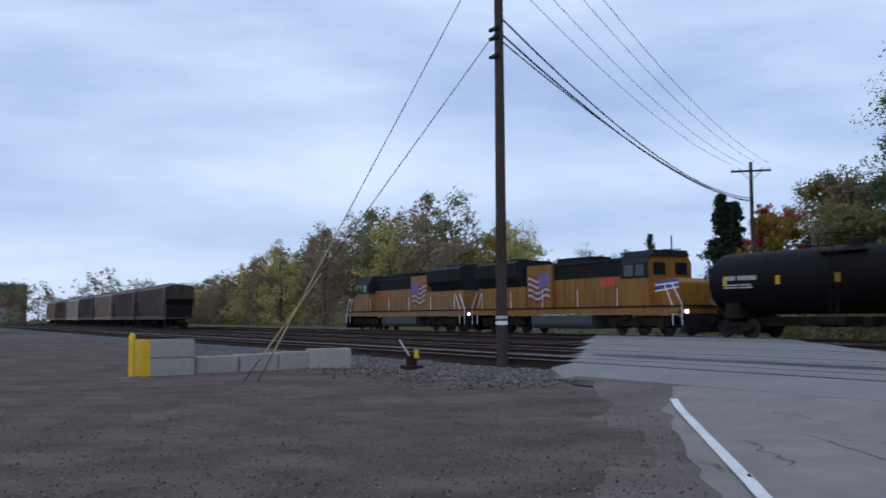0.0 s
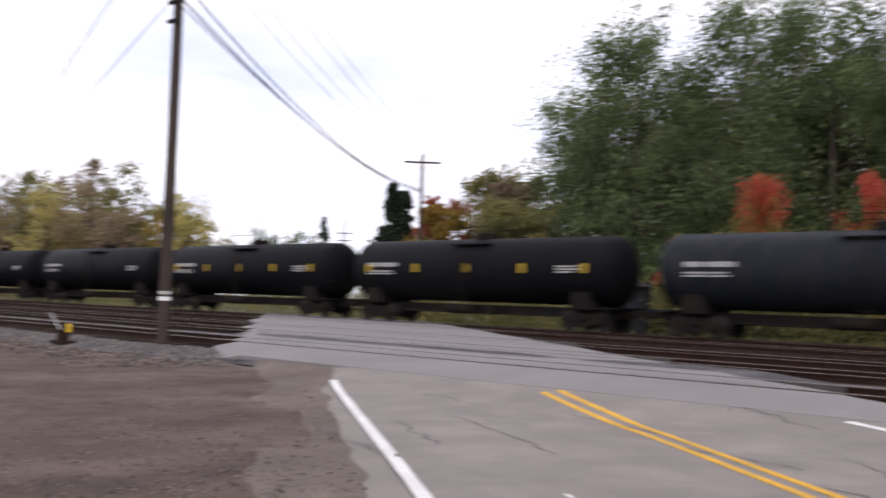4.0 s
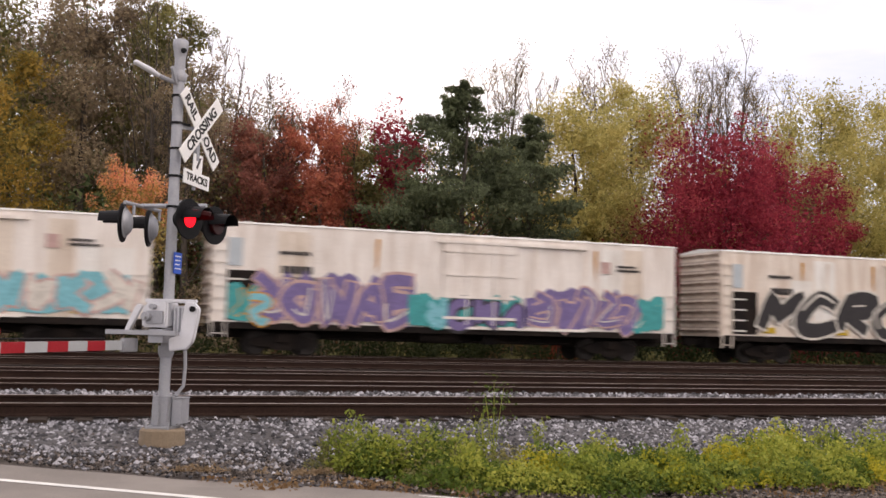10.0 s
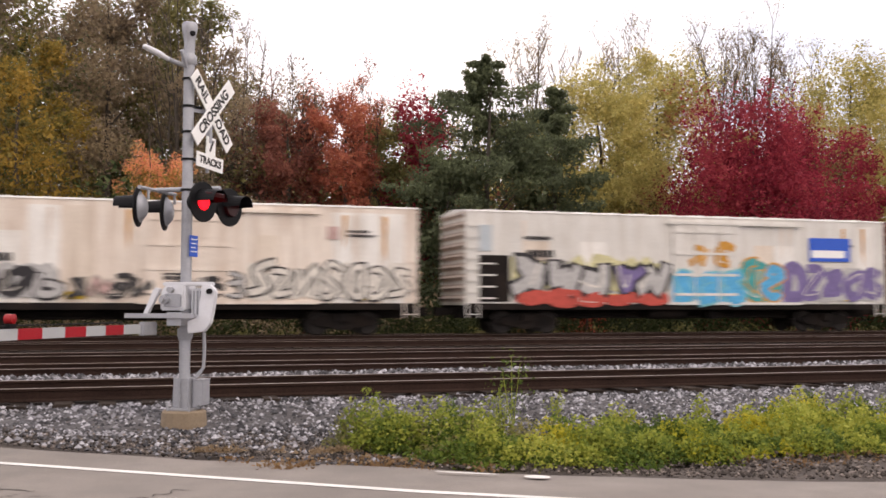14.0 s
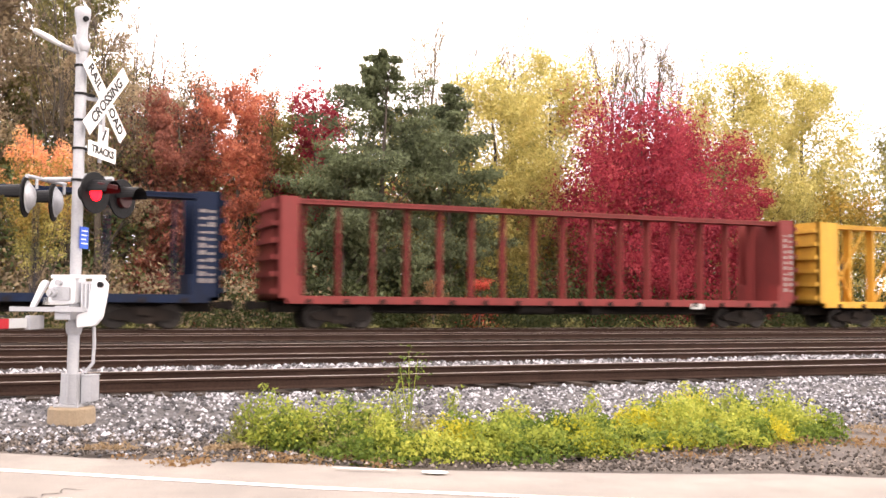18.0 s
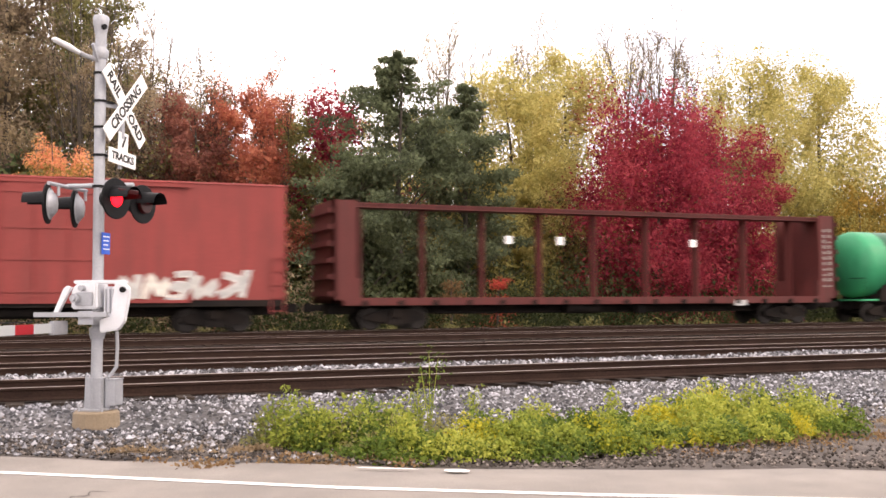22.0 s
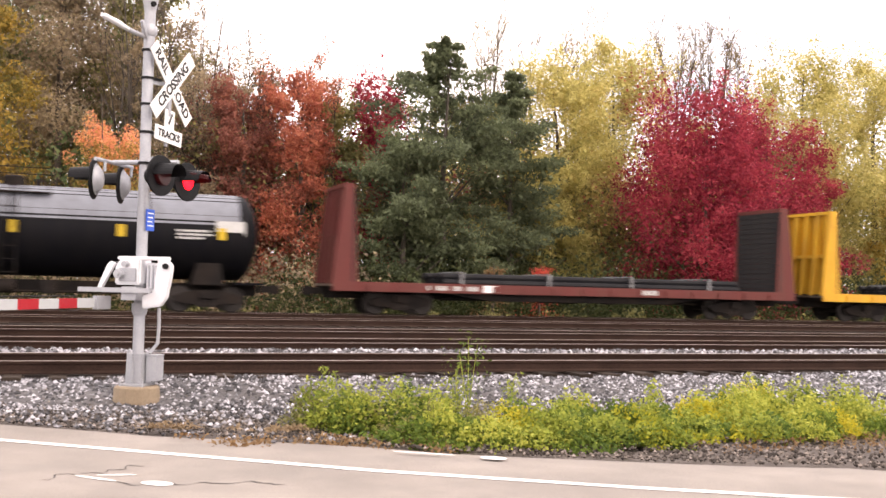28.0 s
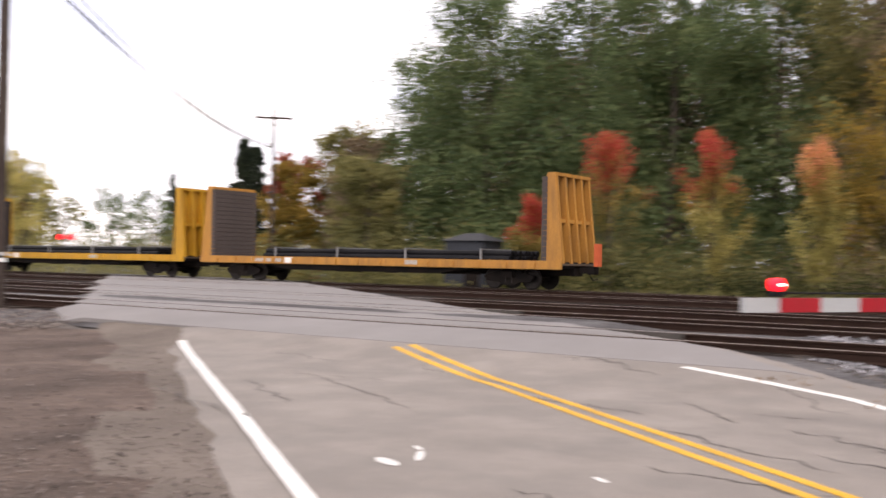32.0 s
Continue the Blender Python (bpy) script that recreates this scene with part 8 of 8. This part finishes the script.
def sapling(label, x, y, h, w, seed, tip_leaf, low_leaf="willow", share=0.4, n=9000, fan=0.0):
    """A young maple: many upswept branches from a thin stem, each ending in its own tuft; tips in another colour than the rest."""
    rng = np.random.default_rng(seed)
    t = thing("sapling", label, "sapling", (x, y, gz(x, y) - 0.05), group="lineside saplings")
    wood, low, mid, high = Mb(), [], [], []
    part("trunk", Mb().tube([(0, 0, 0), (rng.normal(0, 0.1), 0, h * 0.5), (rng.normal(0, 0.15), 0, h * 0.93)], [0.07, 0.05, 0.012], 6), M["bark"], t)
    for k in range(46):
        f = (k + rng.random()) / 46
        zb = h * (0.06 + (0.5 if fan else 0.8) * f)
        env = (1.0 - 0.25 * f) if fan else min(1.0, 0.7 + 2.2 * f) * (1.08 - f) ** 0.6
        a, out = rng.uniform(0, 2 * math.pi), w / 2 * env * rng.uniform(0.04, 1.05)
        rise = out * rng.uniform(0.7, 1.2) + h * (0.5 * (1 - f * 0.6) * rng.uniform(0.5, 0.95) if fan else 0.08)
        e = np.array((out * math.cos(a), out * math.sin(a), min(h * rng.uniform(0.94, 1.0), zb + rise)))
        b = np.array((0, 0, zb))
        wood.tube([tuple(b), tuple(b + (e - b) * (0.5, 0.5, 0.4)), tuple(e)], [0.022, 0.016, 0.006], 3)
        for g in (0.45, 0.6, 0.74, 0.86, 0.95, 1.0):
            q = b + (e - b) * (g ** 0.9, g ** 0.9, g)
            lift = q[2] / h + rng.normal(0, 0.075)
            (high if lift > 1 - share else mid if lift > 0.78 - share else low).append((*q, rng.uniform(0.2, 0.36)))
    part("branchwork", wood, M["bark"], t, kind="stuff")
    for name, cs, lf in (("crown", low, low_leaf), ("crown_middle", mid, "gold"), ("crown_top", high, tip_leaf)):
        k = int(n * len(cs) / (len(low) + len(mid) + len(high)))
        ob = new(name, quads(name, leaves(rng, np.array(cs), 1.25, k, 0.06, 0.0, 1.15, up=0.9, wild=0.05), LEAF[lf]))
        ob.parent = t
    return t


sapling("young maple, peach-orange fan of leaves over a green base", 0.75, 44.2, 9.9, 4.0, 101, "peach", share=0.34, n=17000, fan=1.0)
for k, (x, y, h, w, lf, top, sh) in enumerate([(-16.7, 44, 7.8, 4.4, "willow", "redtop", 0.28), (-22.0, 44.5, 8.0, 5.2, "olive", "redtop", 0.28), (-11.7, 43.2, 6.8, 3.4, "willow", "peach", 0.2), (-25.6, 43.5, 4.8, 3.2, "olive", "redtop", 0.36), (-6.6, 42.6, 4.2, 3.6, "willow", "gold", 0.2)]):
    sapling("young maple with a red-orange top beside the track", x, y, h, w, 102 + k, top, lf, sh, n=12000)
tree("small bright red sapling below the woods", 19.8, 42.4, 2.9, 1.8, "redtop", 700, 0.1, 20, 0.1, 140, "cone", category="sapling", limbs=6)
tree("small straw-coloured sapling below the woods", 17.4, 42.2, 3.0, 1.3, "dry", 500, 0.1, 16, 0.1, 141, "cone", category="sapling", limbs=6)
# left of the road: spruces by the far pole, the row behind the locomotives, the far yard edge
for k, (x, y, h, w, lf, shape) in enumerate([(-55.2, 52, 10.8, 5.6, "spruce", "cone"), (-57.0, 55, 10.6, 5.4, "spruce", "cone"), (-51.8, 54, 9.8, 5.0, "rust", "round"), (-49.8, 51.5, 8.6, 4.4, "amber", "round"), (-48.9, 55.5, 11.0, 5.6, "olive", "round"), (-47.6, 58, 12.6, 6.5, "olive", "round"),
                                             (-51.0, 59, 11.0, 6.0, "brown", "round"), (-45.0, 53.5, 9.6, 5.5, "brown", "round"), (-42.0, 50.5, 8.4, 5.5, "olive", "round"), (-115.7, 85, 11.0, 8.0, "green", "round"), (-107.9, 86, 10.6, 8.0, "green", "round"), (-109.1, 90, 13.0, 6.4, "spruce", "cone"),
                                             (-112, 70, 14.5, 9.0, "willow", "round"), (-119, 72, 13.0, 8.0, "amber", "round")]):
    tree("dark conical spruce by the road" if shape == "cone" else "roadside tree beyond the crossing", x, y, h, w, lf, 4200, 0.2, 46, 0.05, 200 + k, shape)
ROW_X, ROW_H = [-320, -255, -228, -213, -198, -185, -174, -160, -146, -135, -125, -118], [12, 12.5, 15.5, 17.5, 20.5, 19.5, 22, 21, 22.6, 20, 16, 13]
for k in range(27):
    x = -121 - 6.6 * k + 1.5 * math.sin(k * 2.3)
    y = 74 + 3 * math.sin(k * 1.7) - (7 if k % 3 == 1 else 0)
    lf = ("olive", "brown", "olive", "brown", "willow", "amber" if k > 12 else "brown")[k % 6]
    h = float(np.interp(x, ROW_X, ROW_H)) * (0.8 if k % 3 == 1 else 1.0)
    tree("autumn tree in the row behind the yard tracks", x, y, h, 11.0, lf, 2200, 0.36, 50, 0.03, 260 + k)
woods_mass(-300, -116, 70, 82, [(-320, 10), (-255, 10), (-228, 13), (-213, 15), (-198, 17.5), (-146, 19), (-125, 14.5), (-116, 9)], "olive", 42000, 0.34, 605, "hazy olive depth of the trees behind the yard")
woods_mass(-300, -120, 68, 78, [(-320, 9), (-228, 10), (-198, 15), (-146, 16), (-120, 10)], "brown", 30000, 0.32, 606, "hazy brown depth of the trees behind the yard")
for k in range(16):
    a = k / 15
    tree("distant bare autumn tree beyond the yard", -262 - 20 * math.sin(k * 1.1) - 30 * a, 62 - 80 * a, 11 + 3 * math.sin(k * 2.1), 12, ("brown", "sparse", "olive", "green")[k % 4], 900, 0.5, 30, 0.05, 320 + k, bare=1 if k % 2 else 0, limbs=20)
tree("dark tree at the lot's side", -60, -5.6, 8.0, 4.5, "brown", 2600, 0.16, 46, 0.1, 350, bare=1, limbs=30)
tree("dark tree at the lot's side", -66, -8.5, 7.0, 6.0, "green", 2600, 0.16, 46, 0.1, 351)


def undergrowth(name, label, spot, n, size, lf, seed, hmax=1.0, category="undergrowth"):
    """Low leafy plants: leaves in tufts over the ground."""
    rng = np.random.default_rng(seed)
    cs = []
    for _ in range(max(20, n // 40)):
        x, y, hh = spot(rng)
        cs.append((x, y, gz(x, y) + hh * rng.uniform(0.25, 0.8), hh))
    cs = np.array(cs)
    q = leaves(rng, cs, 0.9, n, size)
    q[:, :, 2] = np.maximum(q[:, :, 2], 0.02)
    return tagged(new(name, quads(name, q, LEAF[lf])), label, category, kind="stuff")


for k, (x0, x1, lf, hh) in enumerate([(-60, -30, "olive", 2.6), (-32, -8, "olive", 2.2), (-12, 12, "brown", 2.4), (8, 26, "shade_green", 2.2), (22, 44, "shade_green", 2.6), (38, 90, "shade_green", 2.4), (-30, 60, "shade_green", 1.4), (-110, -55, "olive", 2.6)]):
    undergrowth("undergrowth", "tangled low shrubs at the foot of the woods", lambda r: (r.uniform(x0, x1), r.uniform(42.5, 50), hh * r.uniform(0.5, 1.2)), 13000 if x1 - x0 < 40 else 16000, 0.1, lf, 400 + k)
undergrowth("grass_fringe", "pale dry grass tufts along the far track", lambda r: (r.uniform(-70, 70), r.uniform(39.2, 42.5), r.uniform(0.15, 0.5)), 9000, 0.07, "olive", 420)
# brush added in front of the shrubs, its leaf colour holding the shade
undergrowth("undergrowth", "green brush along the far track, shade put into its leaves", lambda r: (r.uniform(-16, 62), r.uniform(41.4, 43.6), r.uniform(0.5, 1.3)), 22000, 0.07, "shade_green", 421)


BED = ([2.3, 3.2, 4.2, 5.4, 7.0, 8.7, 10.5], [10.3, 9.85, 9.55, 9.4, 9.45, 9.7, 10.0])


def mounds(name, label, lf, count, per, size, seed, lo, hi, tall, side=0.0):
    """Low weeds in mounds: leaves over uneven domes, thick towards the rim."""
    rng = np.random.default_rng(seed)
    out = []
    for k in range(count):
        x = rng.uniform(lo, hi)
        wide = 0.75 * min(1.0, (x - 1.9) * 0.6)
        y = np.interp(x, *BED) + side + wide * rng.uniform(-1, 1)
        r, hh = rng.uniform(0.12, 0.36), tall * rng.uniform(0.15, 1.1) * (0.75 + 0.3 * (y - 9.1))
        n = int(per * r / 0.25)
        a, d = rng.uniform(0, 2 * math.pi, n), np.sqrt(rng.random(n))
        dome = hh * np.sqrt(np.maximum(0, 1 - d ** 2)) * (0.7 + 0.45 * np.sin(a * 3 + k) ** 2)
        lift = dome * (1 - 0.55 * rng.random(n) ** 2) + rng.normal(0, 0.012, n)
        cs = np.stack([x + r * d * np.cos(a), y + r * d * np.sin(a), gz(x, y) + 0.01 + np.maximum(0, lift), np.full(n, 0.05)], 1)
        out.append(leaves(rng, cs, 1.0, n, size, up=0.7, wild=0.0, broad=True))
    return tagged(new(name, quads(name, np.concatenate(out), LEAF[lf])), label, "weeds", kind="stuff")


mounds("weeds", "fresh green low weeds in mounds along the ballast", "weed", 70, 560, 0.023, 430, 2.4, 8.9, 0.46)
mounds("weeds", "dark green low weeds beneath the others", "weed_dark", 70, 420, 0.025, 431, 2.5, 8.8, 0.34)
mounds("weeds", "yellow flowering weeds in mounds along the ballast", "weed_yellow", 36, 480, 0.02, 432, 3.6, 8.2, 0.36, 0.1)
mounds("weeds", "olive thin weeds at the ends of the bed", "olive", 24, 240, 0.02, 434, 2.2, 4.2, 0.36, 0.25)
mounds("dry_grass", "dead straw-coloured leaf litter along the weeds", "dry", 46, 60, 0.022, 433, 1.0, 10.0, 0.05, -0.72)
for k, (x, y, r) in enumerate([(-2.1, 11.6, 0.7), (1.0, 10.5, 0.3), (2.05, 10.15, 0.35), (3.3, 9.9, 0.5), (-3.6, 12.2, 0.5), (9.4, 9.3, 0.6)]):
    undergrowth("dry_grass", "flattened dead straw-coloured grass on the gravel", lambda q: (x + r * q.normal(0, 0.45), y + r * q.normal(0, 0.3), 0.07), 420, 0.022, "straw", 460 + k, category="dry grass")
for k, (x, y, h) in enumerate([(4.15, 10.6, 0.95), (3.95, 10.4, 0.6), (3.4, 10.5, 0.5), (4.6, 10.5, 0.5), (8.3, 10.9, 0.4)]):
    rng = np.random.default_rng(500 + k)
    t = thing("tall_weed", "tall leafy weed standing above the others", "weed", (x, y, gz(x, y)), group="tall weeds")
    m = Mb()
    tips = []
    for j in range(3):
        e = (rng.normal(0, 0.1 * h), rng.normal(0, 0.1 * h), h * rng.uniform(0.75, 1.05))
        m.tube([(0, 0, 0), (e[0] * 0.4, e[1] * 0.4, e[2] * 0.5), e], [0.008, 0.006, 0.003], 4)
        tips += [(e[0] * f, e[1] * f, e[2] * f, 1.0) for f in (0.35, 0.5, 0.65, 0.8, 0.92, 1.0)]
    part("stem", m, LEAF["weed"], t)
    ob = new("foliage", quads("foliage", leaves(rng, np.array(tips), 0.22 * h, 230, 0.02), LEAF["weed" if k % 2 else "weed_dark"]))
    ob.parent = t

# ---- hut and second signal beyond the tracks ----
hut = thing("equipment_hut", "dark low hip-roofed railway equipment hut behind the track", "equipment hut", (-28.4, 42.4, gz(-28.4, 42.4)))
part("wall", Mb().box(-1.15, -0.9, 0, 1.15, 0.9, 2.55), mat("hut_cladding", (0.035, 0.04, 0.05), 0.6, var=0.15), hut, "dark grey steel walls", bevel=0.02)
part("roof", Mb().add([(-1.3, -1.05, 2.55), (1.3, -1.05, 2.55), (1.3, 1.05, 2.55), (-1.3, 1.05, 2.55), (-0.5, 0, 2.95), (0.5, 0, 2.95)], [(0, 3, 2, 1), (0, 1, 5, 4), (1, 2, 5), (2, 3, 4, 5), (3, 0, 4)]), mat("hut_roof", (0.035, 0.036, 0.04), 0.7), hut, "shallow hipped roof")
part("door", Mb().box(0.1, -0.93, 0.05, 0.95, -0.89, 2.05), M["truck"], hut)
far_sig = thing("crossing_signal", "level crossing mast with two lit red flashers beyond the tracks", "crossing signal", (-66.5, 45.0, gz(-66.5, 45.0)), -30)
part("mast", Mb().tube([(0, 0, 0), (0, 0, 4.6)], 0.07, 10), M["galv"], far_sig)
part("crossarm", Mb().bar((0, -0.45, 2.95), (0, 0.45, 2.95), 0.05, 0.05), M["galv"], far_sig)
for y in (-0.4, 0.4):
    tgt = part("target", Mb().lathe([(-0.02, 0.24), (0.02, 0.24)], y, 2.8, 18), M["black"], far_sig)
    part("lens", Mb().lathe([(0.02, 0.2), (0.06, 0.12)], y, 2.8, 16), M["red_lit"], tgt, "glowing red lens")

# ---- far buildings: a brown warehouse put in place of a line of rail cars ----
shed = thing("warehouse", "long low brown warehouse put in for rail cars far beyond the yard", "warehouse", (-330, 9, 0), 90)
part("wall", Mb().box(-22, -12, 0, 22, 12, 11.4), mat("brown_cladding", (0.13, 0.07, 0.055), 0.8, var=0.2, scale=0.2, fine=2), shed)
part("roof", Mb().extr([(-12.6, 11.4), (12.6, 11.4), (0, 12.4)], -22.5, 22.5), mat("grey_roof", (0.1, 0.1, 0.11), 0.8), shed)
for k in range(5):
    part("loading_door", Mb().box(-20 + 8.6 * k, -12.1, 0.9, -15 + 8.6 * k, -11.95, 5.0), mat("pale_door", (0.35, 0.34, 0.33), 0.7) if k == 0 else bpy.data.materials["pale_door"], shed, "pale loading door")
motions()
